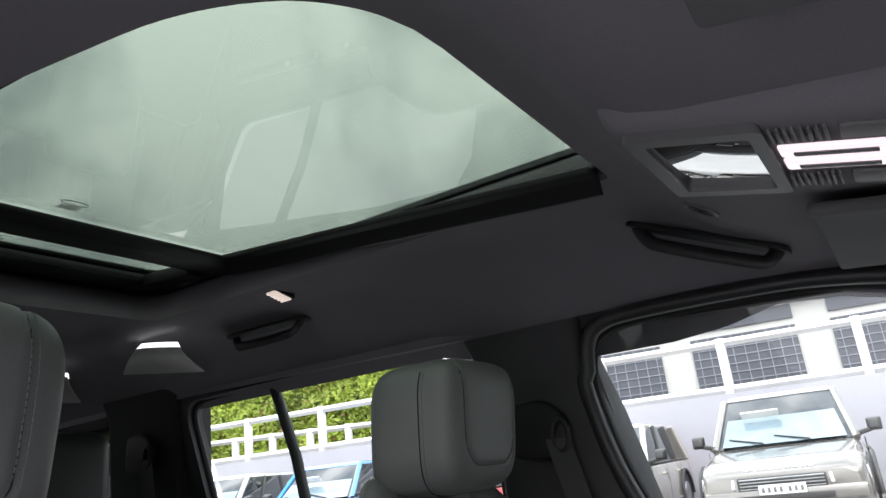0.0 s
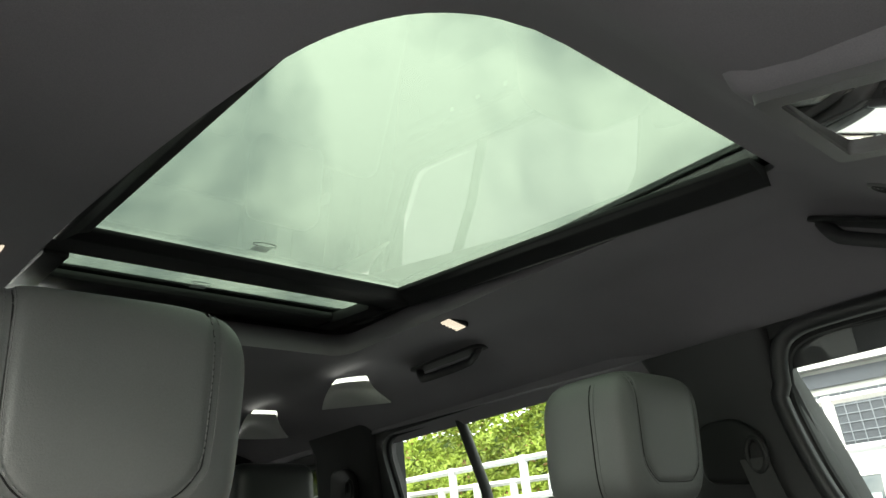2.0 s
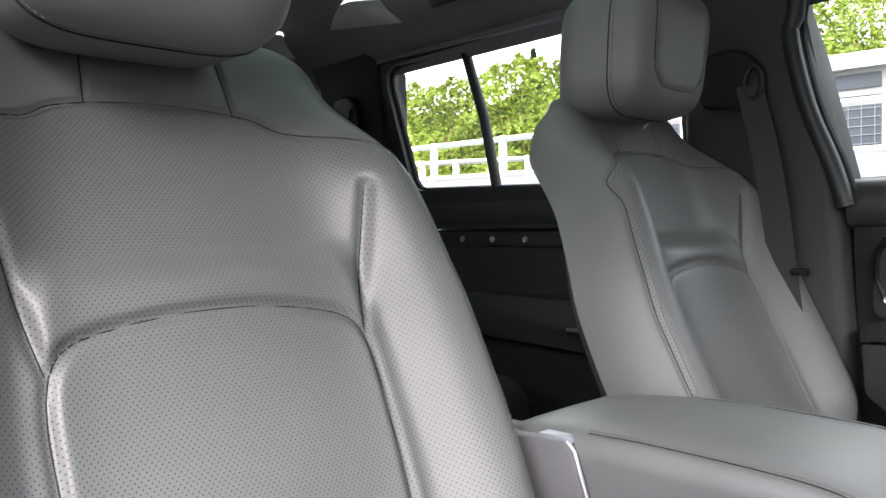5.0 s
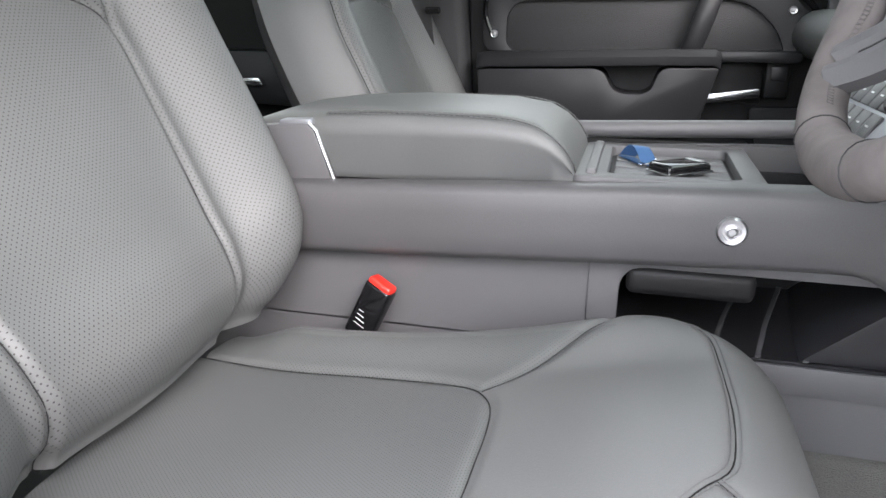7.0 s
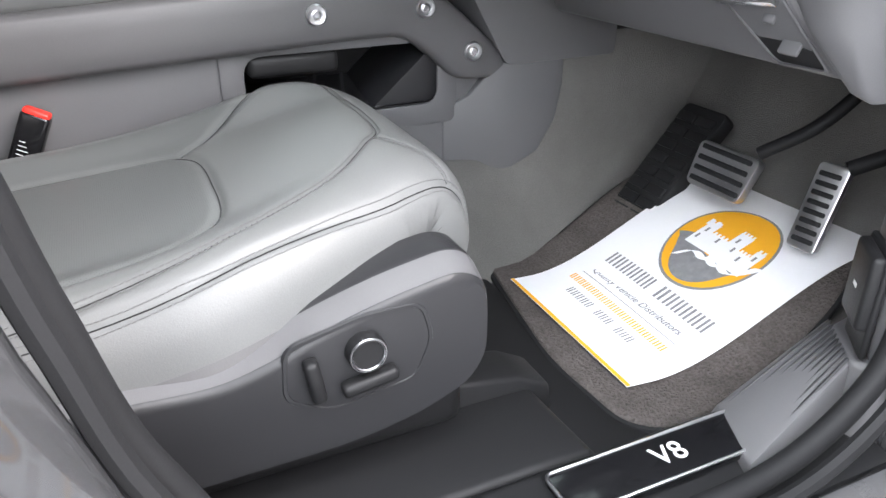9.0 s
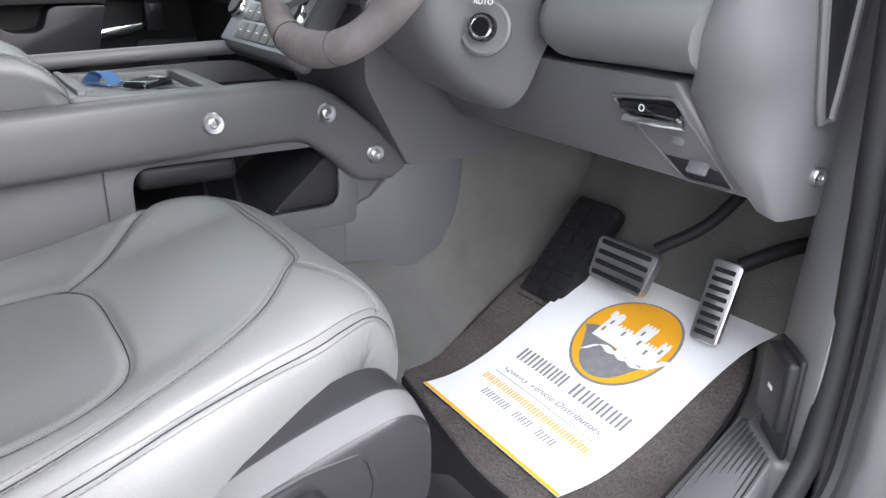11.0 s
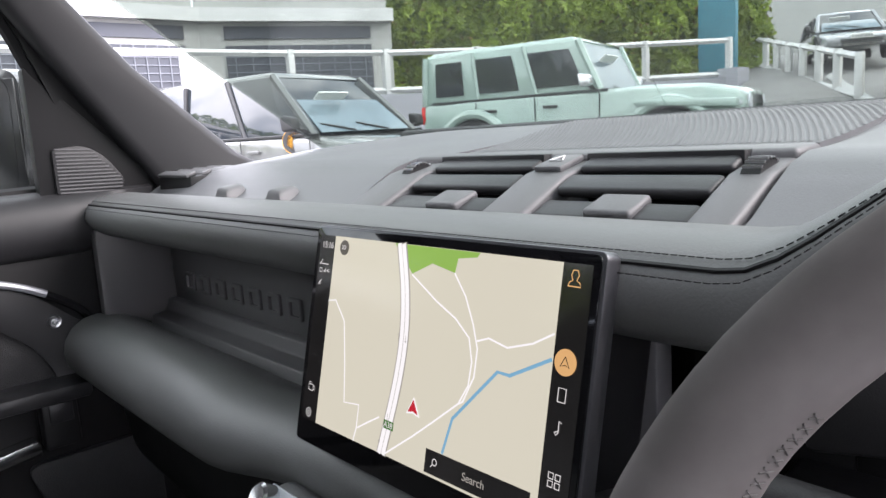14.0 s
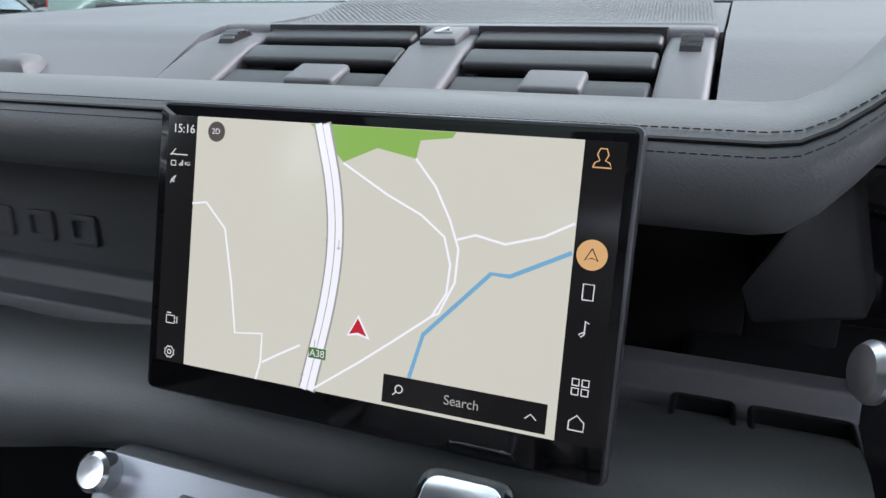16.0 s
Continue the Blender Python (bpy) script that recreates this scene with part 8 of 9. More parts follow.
wo = [(0.035, 1.262), (0.835, 1.285), (0.735, 1.52), (0.655, 1.635), (-0.02, 1.662), (-0.015, 1.60)]
wo = rounded(wo, [0.03, 0.02, 0.05, 0.06, 0.09, 0.02], 7)


def door_pt(y, z, x0=-0.785, top=-0.715):
    return (tilt_x(z, x0, top), y, z)


part("window_seal", tube([door_pt(y, z) for y, z in wo], 0.011, 8, True), RUBBER, fd, "black window seal")
bm = bmesh.new()
bm.faces.new([bm.verts.new(door_pt(y, z, -0.80, -0.73)) for y, z in wo])
part("window_pane", bm, CLEAR_GLASS, fd, "clear window glass")
outer = rounded([(-0.04, 1.22), (0.93, 1.22), (0.78, 1.56), (0.70, 1.72), (-0.08, 1.745), (-0.06, 1.60)], [0.03, 0.02, 0.05, 0.06, 0.09, 0.02], 7)
bm = bmesh.new()
va, vb = [bm.verts.new(door_pt(y, z, -0.79, -0.72)) for y, z in wo], [bm.verts.new(door_pt(y, z, -0.80, -0.73)) for y, z in outer]
for i in range(len(wo)):
    j = (i + 1) % len(wo)
    bm.faces.new((va[i], va[j], vb[j], vb[i]))
part("window_frame", solid(bm, 0.02), PLASTIC_DARK, fd, "black window frame")

# rear door, both sides
def rear_door(sg, label):
    o = XC * 2 if sg > 0 else 0.0

    def X(x):
        return x if sg < 0 else o - x
    rd = thing("rear_door", (X(-0.82), -0.75, 0.50), label, "car door", "rear doors")

    def pr(name, poly, x0, x1, bev, material, lab=""):
        return part(name, prism(poly, "x", *sorted((X(x0), X(x1))), bev), material, rd, lab)
    pr("outer_skin", rounded([(-0.26, 0.45), (-1.30, 0.45), (-1.34, 1.26), (-0.26, 1.26)], 0.02, 3), -0.90, -0.85, 0.006, BODY_GREY)
    # near-black colour puts the rear cabin's shade into this panel
    pr("inner_panel", rounded([(-0.24, 0.50), (-1.28, 0.50), (-1.30, 1.25), (-0.24, 1.25)], 0.03, 4), -0.85, -0.80, 0.006, RUBBER, "black inner door panel")
    bm = loft([[(X(-0.85), y, 1.288), (X(-0.805), y, 1.292), (X(-0.785), y, 1.27), (X(-0.783), y, 1.225), (X(-0.80), y, 1.195), (X(-0.85), y, 1.19)] for y in (-0.24, -0.6, -1.0, -1.29)])
    part("top_roll", bm, DARK_LEATHER, rd, "padded upper door roll")
    part("trim_strip", tube([(X(-0.797), -0.26, 1.185), (X(-0.797), -1.2, 1.180)], 0.005, 8), PLASTIC_GLOSS, rd)
    pr("screw_band", rounded([(-0.26, 1.175), (-1.22, 1.175), (-1.22, 1.135), (-0.26, 1.135)], 0.01, 3), -0.805, -0.792, 0.003, PLASTIC_DARK)
    for y in (-0.40, -0.57, -0.74, -0.86, -0.98):
        bolt(rd, (X(-0.791), y, 1.155), (-sg, 0, 0), 0.0085)
    pr("armrest", rounded([(-0.30, 1.01), (-1.0, 1.01), (-0.98, 0.90), (-0.32, 0.88)], 0.02, 4), -0.80, -0.72, 0.015, DARK_TRIM, "rear door armrest")
    pr("latch_handle", rounded([(-0.42, 0.93), (-0.54, 0.93), (-0.54, 0.945), (-0.43, 0.948)], 0.004, 3), -0.72, -0.70, 0.003, CHROME, "bright door release handle")
    pr("pocket", rounded([(-0.40, 0.56), (-1.0, 0.56), (-1.0, 0.74), (-0.40, 0.72)], 0.03, 4), -0.80, -0.755, 0.01, PLASTIC_DARK)
    win = rounded([(-0.27, 1.285), (-1.185, 1.305), (-1.265, 1.692), (-0.27, 1.708)], [0.03, 0.05, 0.07, 0.08], 7)
    big = rounded([(-0.20, 1.255), (-1.245, 1.265), (-1.335, 1.775), (-0.20, 1.775)], [0.03, 0.05, 0.09, 0.08], 7)
    bm = bmesh.new()
    va = [bm.verts.new((X(tilt_x(z, -0.815, -0.765)), y, z)) for y, z in win]
    vb = [bm.verts.new((X(tilt_x(z, -0.815, -0.765)), y, z)) for y, z in big]
    for i in range(len(win)):
        j = (i + 1) % len(win)
        bm.faces.new((va[i], va[j], vb[j], vb[i]))
    part("window_frame", solid(bm, 0.035), PLASTIC_DARK, rd, "black window frame")
    part("window_seal", tube([(X(tilt_x(z, -0.805, -0.755)), y, z) for y, z in win], 0.010, 8, True), RUBBER, rd)
    part("window_bar", tube([(X(-0.81), -0.855, 1.285), (X(-0.80), -0.895, 1.50), (X(-0.765), -0.945, 1.725)], 0.017, 10, flat=0.8), PLASTIC_DARK, rd, "upright bar between the panes")
    bm = bmesh.new()
    bm.faces.new([bm.verts.new((X(tilt_x(z, -0.84, -0.78)), y, z)) for y, z in win])
    part("window_pane", bm, CLEAR_GLASS, rd, "clear window glass")


rear_door(-1, "black rear passenger-side door with framed window")
rear_door(1, "black rear driver-side door with framed window")

# the driver's door, swung wide open; unseen, added to block low side light
od = thing("driver_door", (0.985, 1.13, 0.45), "dark grey driver's door standing wide open", "car door")
OM = basis((0.985, 1.13, 0.0), (0.95, -0.31, 0), (0.31, 0.95, 0))


def door_slab(poly, y0, y1, bev):
    """An outline in the door's plane, length and height, with its thickness."""
    bm = prism(poly, "y", y0, y1, bev)
    bm.transform(OM)
    return bm


part("outer_skin", door_slab(rounded([(0.0, 0.42), (1.02, 0.42), (1.06, 0.80), (1.02, 1.25), (0.0, 1.25)], 0.03, 4), -0.01, 0.05, 0.008), BODY_GREY, od, "dark grey painted skin")
part("inner_panel", door_slab(rounded([(0.03, 0.46), (0.98, 0.46), (1.00, 1.22), (0.03, 1.22)], 0.04, 4), -0.075, -0.01, 0.012), PLASTIC_DARK, od, "black inner door panel")
part("armrest", door_slab(rounded([(0.28, 0.88), (0.86, 0.86), (0.88, 0.99), (0.28, 1.01)], 0.02, 4), -0.15, -0.07, 0.015), DARK_TRIM, od)
part("window_frame", ring_frame(*[[(p[0], p[1]) for p in rounded(q, 0.05, 5)] for q in ([(0.10, 1.22), (1.04, 1.22), (1.04, 1.70), (0.44, 1.68)], [(0.17, 1.26), (1.00, 1.26), (1.00, 1.655), (0.46, 1.635)])], "y", -0.02, 0.02, 0.003), PLASTIC_DARK, od, "black window frame").data.transform(Matrix.Translation(-ORIG[od.name]) @ OM @ Matrix.Translation(ORIG[od.name]))

# wing mirror on the passenger door
wm = thing("wing_mirror", (-1.0, 0.80, 1.30), "black door mirror with a rounded glass", "wing mirror")
MM = basis((-1.04, 0.695, 1.370), (0.757, 0.654, 0), (0, 0, 1))


def mir(poly_scale, d):
    o = rounded([(-0.118 * poly_scale, -0.100 * poly_scale), (0.108 * poly_scale, -0.100 * poly_scale), (0.115 * poly_scale, 0.098 * poly_scale), (-0.105 * poly_scale, 0.102 * poly_scale)], [0.04, 0.03, 0.03, 0.045], 7)
    return [MM @ Vector((a * 1.24, b * 1.03, d)) for a, b in o]


part("housing", loft([mir(0.93, 0.006), mir(1.0, 0.004), mir(1.02, -0.02), mir(1.0, -0.07), mir(0.85, -0.12), mir(0.55, -0.14)]), BODY_GREY, wm, "gloss black housing", angle=50)
part("glass_rim", loft([mir(0.93, 0.005), mir(0.90, 0.009), mir(0.86, 0.006)], False), PLASTIC_DARK, wm)
o = [MM @ Vector((a * 0.92 - 0.062, b * 1.06, 0.007)) for a, b in rounded([(-0.070, -0.082), (0.075, -0.082), (0.075, 0.082), (-0.062, 0.084)], [0.035, 0.012, 0.012, 0.04], 7)]
o2 = [p - MM.to_3x3() @ Vector((0, 0, 0.002)) for p in o]
part("mirror_glass", loft([o2, o]), MIRROR, wm, "mirror glass")
part("inner_cheek", bevel_all(loft([[MM @ Vector((0.014, b, 0.010)) for b in (-0.086, 0.088)] + [MM @ Vector((0.136, b, 0.008)) for b in (0.086, -0.084)], [MM @ Vector((0.014, b, 0.004)) for b in (-0.086, 0.088)] + [MM @ Vector((0.136, b, 0.002)) for b in (0.086, -0.084)]]), 0.002, 2), BODY_GREY, wm)
part("arm", bevel_all(loft([[(-0.80, y, z) for y, z in ((0.80, 1.265), (0.93, 1.265), (0.92, 1.31), (0.81, 1.30))], [(-0.99, y, z) for y, z in ((0.80, 1.275), (0.88, 1.275), (0.88, 1.30), (0.80, 1.30))]]), 0.006, 2), PLASTIC_DARK, wm)

# seat belts
def belt(eye, mid, end, label, sg=1):
    sb = thing("seat_belt", eye, label, "seat belt", "seat belts")
    e = Vector(eye)
    part("guide", prism(rounded([(e.y - 0.105, e.z - 0.045), (e.y + 0.015, e.z - 0.060), (e.y + 0.030, e.z + 0.020), (e.y - 0.02, e.z + 0.065), (e.y - 0.10, e.z + 0.060)], 0.025, 5), "x", *sorted((e.x - 0.030 * sg, e.x - 0.004 * sg)), 0.010, 3), PLASTIC_DARK, sb, "black belt guide cover")
    part("eye", tube([(e.x, e.y + 0.012 + 0.017 * math.cos(a * math.pi / 8), e.z - 0.010 + 0.030 * math.sin(a * math.pi / 8)) for a in range(16)], 0.006, 8, True), PLASTIC_DARK, sb)
    pts = spline([e + Vector((0, 0.006, -0.015)), Vector(mid), Vector(end)], 10)
    bm = bmesh.new()
    rows = []
    for p in pts:
        w = 0.024
        rows.append([bm.verts.new(p + Vector((0.006, -w, 0))), bm.verts.new(p + Vector((0, 0, 0.0))), bm.verts.new(p + Vector((-0.002, w, 0)))])
    for a, b in zip(rows, rows[1:]):
        for i in range(2):
            bm.faces.new((a[i], a[i + 1], b[i + 1], b[i]))
    part("webbing", solid(bm, 0.0018), WEBBING, sb, "grey woven belt webbing")
    return sb


sb = belt((-0.672, -0.085, 1.468), (-0.655, -0.025, 1.22), (-0.690, 0.035, 0.62), "black front passenger seat belt hanging on the pillar")
part("tongue", slab(pose(-0.652, 0.02, 1.105, 0, 20, 0), 0.010, 0.034, 0.014, 0.004), PLASTIC_GLOSS, sb, "dark belt tongue")
belt((-0.70, -1.40, 1.56), (-0.68, -1.33, 1.38), (-0.64, -1.18, 1.00), "black rear seat belt hanging on the rear pillar")


# ---- outside: the car park ----
def ground_z(x, y):
    d, f = max(0.0, -x - 1.0), max(0.0, y - 2.0)
    r, az = min(32.0, math.hypot(x - 0.35, y - 0.5)), math.degrees(math.atan2(x - 0.35, max(0.1, y - 0.5)))
    ramp = 0.135 * max(0.0, r - 12.5) * smooth(-28, -25.5, az) * (1 - smooth(-10, -5, az)) * smooth(4, 9, y)
    return ramp - 0.15 + 0.45 * smooth(0, 9, d) + 0.38 * smooth(2, 7, f) + 0.030 * max(0.0, min(26.0, f - 4)) * smooth(-16, -4, x)


ASPHALT = mat("asphalt", (0.20, 0.198, 0.195), 0.9, 0, 60, 0.5, 0.3, 0.6, 0.15, 0, 0.3, dist=0.01)
RENDER_WALL = mat("render_wall", (0.30, 0.30, 0.335), 0.9, 0, 40, 0.2, 0.08, 0.5, 0.08)
WHITE_PAINT = mat("white_paint", (0.56, 0.56, 0.56), 0.55, 0, 60, 0.05, 0.06, 1, 0.06, random_per=0.05)
CLADDING = mat("pale_cladding", (0.36, 0.36, 0.35), 0.6, 0, 50, 0.1, 0.06, 0.6, 0.08)
DARK_PANEL = mat("dark_louvre", (0.055, 0.06, 0.075), 0.6, 0, 60, 0.1, 0.1, 1, 0.1)
WIRE = mat("wire_grid", (0.20, 0.21, 0.24), 0.5, 0.4, 60, 0.1, 0.1)
TYRE = mat("tyre", (0.018, 0.018, 0.019), 0.85, 0, 120, 0.3, 0.2)
TEAL = mat("teal_panel", (0.03, 0.16, 0.22), 0.5, 0, 40, 0.1, 0.08)
SLATE = mat("slate_frame", (0.045, 0.07, 0.085), 0.45, 0, 60, 0.1, 0.08)
PLASTER = mat("cream_interior", (0.55, 0.48, 0.38), 0.8, 0, 30, 0.1, 0.08)
HEADLAMP = mat("headlamp", (0.62, 0.64, 0.68), 0.12, 0.3, 80, 0.2, 0.2)
BLACK_TRIM = mat("black_trim", (0.02, 0.02, 0.021), 0.5, 0, 200, 0.1, 0.1)
PLATE = mat("plate_white", (0.6, 0.6, 0.58), 0.4, 0, 80, 0, 0.05)
LEAF = mat("hedge_leaf", (0.20, 0.26, 0.04), 0.6, 0, 9, 0.0, 0.35, 0.8, 0.4, 0, 0.3)
LEAF_DARK = mat("conifer_leaf", (0.035, 0.065, 0.03), 0.7, 0, 9, 0.0, 0.3, 0.8, 0.3, 0, 0.2)
EARTH = mat("earth_bank", (0.055, 0.085, 0.02), 0.95, 0, 12, 0.6, 0.3, 0.6, 0.3, 0, 0.1)
BARK = mat("bark", (0.06, 0.045, 0.03), 0.95, 0, 20, 0.6, 0.3)

ticks = [-700, -300, -120] + [-60 + 3 * i for i in range(14)] + [-18 + i for i in range(54)] + [36 + 6 * i for i in range(5)] + [120, 300, 700]
bm = bmesh.new()
gv = [[bm.verts.new((x, y, ground_z(x, y))) for y in ticks] for x in ticks]
for i in range(len(ticks) - 1):
    for j in range(len(ticks) - 1):
        bm.faces.new((gv[i][j], gv[i + 1][j], gv[i + 1][j + 1], gv[i][j + 1]))
solo("ground", bm, ASPHALT, "grey asphalt car park rising gently", "ground", kind="structure", angle=80)


def wall_run(name, pts, z1, t, material, label):
    """An upright wall along pts (x, y) up to z1."""
    rings = []
    for i, (x, y) in enumerate(pts):
        a, b = pts[max(0, i - 1)], pts[min(len(pts) - 1, i + 1)]
        d = Vector((b[0] - a[0], b[1] - a[1])).normalized()
        nx, ny = -d.y * t / 2, d.x * t / 2
        rings.append([(x + nx, y + ny, -0.5), (x - nx, y - ny, -0.5), (x - nx, y - ny, z1), (x + nx, y + ny, z1)])
    return solo(name, loft(rings), material, label, "wall", kind="structure")


WALL = [(-12.5, -22), (-13.6, -10), (-14.6, -2), (-15.4, 5), (-14.6, 11), (-12.0, 17), (-9.6, 20.5)]
WZ = 2.35
wall_run("wall_retaining", WALL, WZ, 0.3, RENDER_WALL, "pale lilac-grey rendered retaining wall")


def fence_run(pts, z0, height, step, label, rise=0.0):
    """A white post and rail fence with wire grid panels."""
    fc = thing("fence", (*pts[0], z0), label, "fence", "white fences")
    L = [0.0]
    for a, b in zip(pts, pts[1:]):
        L.append(L[-1] + math.dist(a, b))

    def at(s):
        for i in range(len(pts) - 1):
            if s <= L[i + 1] or i == len(pts) - 2:
                t = (s - L[i]) / (L[i + 1] - L[i])
                return Vector((pts[i][0] + (pts[i + 1][0] - pts[i][0]) * t, pts[i][1] + (pts[i + 1][1] - pts[i][1]) * t, z0 + rise * s / L[-1]))
    n = int(L[-1] / step)
    P = [at(L[-1] * i / n) for i in range(n + 1)]
    post = None
    for p in P:
        if post is None:
            q = p - ORIG[fc.name]
            post = part("post", box(p.x - 0.08, p.x + 0.08, p.y - 0.08, p.y + 0.08, p.z, p.z + height + 0.06, 0.012), WHITE_PAINT, fc)
            first = p
        else:
            o = new("post", post.data)
            o.parent = fc
            o.location = p - first
            ORIG[o.name] = ORIG[fc.name]
    for k in (0.10, height - 0.03):
        for a, b in zip(P, P[1:]):
            part("rail", tube([a + Vector((0, 0, k)), b + Vector((0, 0, k))], 0.085, 4, flat=0.9), WHITE_PAINT, fc, angle=20)
    return fc, P


fence_run([(x - 0.1, y) for x, y in WALL], WZ, 1.05, 2.35, "white post and rail fence on the retaining wall")

# the building behind the fence: pale bands with dark gridded panels
bd = thing("parking_building", (-19, 2, 2.0), "pale commercial building with dark gridded panels", "building")
BP = [Vector((-16.9, -10.5, 0)), Vector((-18.6, 2.0, 0)), Vector((-18.4, 9.0, 0)), Vector((-16.6, 14.0, 0))]


def slab_run(a, b, z0, z1, t, off=0.0):
    d = (b - a).normalized()
    nrm = Vector((d.y, -d.x, 0))
    a, b = a + nrm * off, b + nrm * off
    return loft([[a + Vector((0, 0, z0)), a - nrm * t + Vector((0, 0, z0)), a - nrm * t + Vector((0, 0, z1)), a + Vector((0, 0, z1))], [b + Vector((0, 0, z0)), b - nrm * t + Vector((0, 0, z0)), b - nrm * t + Vector((0, 0, z1)), b + Vector((0, 0, z1))]])


for a, b in zip(BP, BP[1:]):
    part("wall", slab_run(a, b, 0.3, 4.7, 0.4), CLADDING, bd, "pale clad wall")
    part("roof_edge", slab_run(a, b, 4.55, 4.9, 1.2, 0.3), WHITE_PAINT, bd, "white roof edge")
    n = max(1, int((b - a).length / 2.9))
    for i in range(n):
        p, q = a.lerp(b, (i + 0.12) / n), a.lerp(b, (i + 0.88) / n)
        for z0, z1 in ((2.72, 3.95), (2.0, 2.52), (4.12, 4.45)):
            pn = part("panel", slab_run(p, q, z0, z1, 0.1, 0.06), DARK_PANEL, bd, "dark gridded panel")
            if z1 - z0 > 1:
                for k in range(9):
                    e = p.lerp(q, (k + 0.5) / 9)
                    part("grid_bar", slab_run(e, e + (q - p).normalized() * 0.02, z0, z1, 0.02, 0.09), WIRE, pn)
                for k in range(5):
                    part("grid_bar", slab_run(p, q, z0 + 0.2 * (k + 0.6), z0 + 0.2 * (k + 0.6) + 0.02, 0.02, 0.085), WIRE, pn)
for a, b in zip(BP[1:], BP[2:]):
    part("upper_wall", slab_run(a, b, 4.9, 8.2, 0.4, -0.3), CLADDING, bd, "pale upper storey")
    n = max(1, int((b - a).length / 2.9))
    for i in range(n):
        for z0 in (5.3, 6.8):
            part("panel", slab_run(a.lerp(b, (i + 0.12) / n), a.lerp(b, (i + 0.88) / n), z0, z0 + 1.0, 0.1, -0.24), DARK_PANEL, bd, "dark gridded panel")
part("roof", loft([[p + Vector((0.3, 0, 4.8)) for p in BP], [p + Vector((-9, 0, 5.0)) for p in BP]], False, False), CLADDING, bd)

# hedge bank behind the far fence
BANK = thing("hedge_bank", (-20, -20, 1.5), "tall leafy green hedge on a bank with reddish patches", "hedge", kind="stuff")


def bank_top(s):
    return 7.9 + 0.5 * math.sin(s * 0.33 + 1.0) + 0.8 * noise.noise((s * 0.4, 0, 0)) - 2.0 * smooth(16, 42, s)


B0, B1 = Vector((-35.2, 7.3, 0)), Vector((-6.0, -33.0, 0))
bdir = (B1 - B0).normalized()
bn = Vector((-bdir.y, bdir.x, 0))
bn = bn if bn.x > 0 else -bn
BL = (B1 - B0).length
part("bank", loft([[B0 + bdir * s + bn * 0.9 + Vector((0, 0, 0)), B0 + bdir * s + bn * 0.1 + Vector((0, 0, bank_top(s) * 0.55)), B0 + bdir * s - bn * 1.4 + Vector((0, 0, bank_top(s) * 0.86)), B0 + bdir * s - bn * 4 + Vector((0, 0, bank_top(s) * 0.9))] for s in [BL * i / 40 for i in range(41)]], False, False), EARTH, BANK)
rng = random.Random(5)


def leaves(n, place, size, name, material, parent):
    verts, faces = [], []
    for i in range(n):
        p, nrm = place()
        a = Vector((rng.uniform(-1, 1), rng.uniform(-1, 1), rng.uniform(-1, 1))).normalized()
        u = a.cross(nrm + a * 0.3).normalized() * size * rng.uniform(0.6, 1.5)
        v = u.cross(a).normalized() * size * rng.uniform(0.5, 1.1)
        k = len(verts)
        verts += [p - u, p + v * 0.8, p + u, p - v * 0.8]
        faces.append((k, k + 1, k + 2, k + 3))
    me = bpy.data.meshes.new(name)
    o = ORIG[parent.name]
    me.from_pydata([tuple(q - o) for q in verts], [], faces)
    me.materials.append(material)
    ob = new(name, me)
    ob.parent = parent
    ORIG[ob.name] = o
    return tagged(ob, kind="stuff")


def bank_place():
    s = rng.uniform(0, BL)
    h = bank_top(s)
    t = rng.random() ** 0.8
    lump = 0.7 * noise.noise((s * 0.9, t * 3.5, 2.0)) + 0.35 * noise.noise((s * 2.6, t * 8, 5.0))
    p = B0 + bdir * s + bn * (2.2 - 2.4 * t + lump) + Vector((0, 0, 0.8 + (h - 0.8) * t + 0.5 * lump * t))
    return p, bn


leaves(80000, bank_place, 0.105, "hedge_leaves", LEAF, BANK)
leaves(4200, bank_place, 0.08, "russet_leaves", mat("russet_leaf", (0.16, 0.075, 0.03), 0.7, 0, 9, 0, 0.3, 0.7, 0.3), BANK)
far_hedge = thing("far_hedge", (-15, 20, 1.0), "tall green hedge behind the fence beside the ramp", "hedge", kind="stuff")
H0, H1 = Vector((-20.5, 14.8, 0)), Vector((-10.6, 25.4, 0))
hn = Vector((0.73, -0.68, 0))
part("bank", loft([[H0.lerp(H1, i / 20) + hn * 0.2, H0.lerp(H1, i / 20) - hn * 0.6 + Vector((0, 0, 4.2)), H0.lerp(H1, i / 20) - hn * 1.6 + Vector((0, 0, 6.6 + 0.3 * math.sin(i)))] for i in range(21)], False, False), EARTH, far_hedge)


def far_hedge_place():
    k, t = rng.random(), rng.random()
    lump = 0.8 * noise.noise((k * 14, t * 4, 7.0)) + 0.4 * noise.noise((k * 40, t * 9, 3.0))
    return H0.lerp(H1, k) + hn * (0.9 - 1.9 * t + lump) + Vector((0, 0, 0.9 + 6.4 * t + 0.5 * lump * t)), hn


leaves(30000, far_hedge_place, 0.10, "hedge_leaves", LEAF, far_hedge)
leaves(1500, far_hedge_place, 0.08, "russet_leaves", bpy.data.materials["russet_leaf"], far_hedge)
tree = thing("conifer", (-20.5, -17.0, 1.0), "dark conifer rising behind the hedge", "tree")
part("trunk", tube([(-20.5, -17.0, 0.5), (-20.5, -17.0, 4), (-20.4, -17.0, 7.4)], [0.16, 0.11, 0.03], 8), BARK, tree)


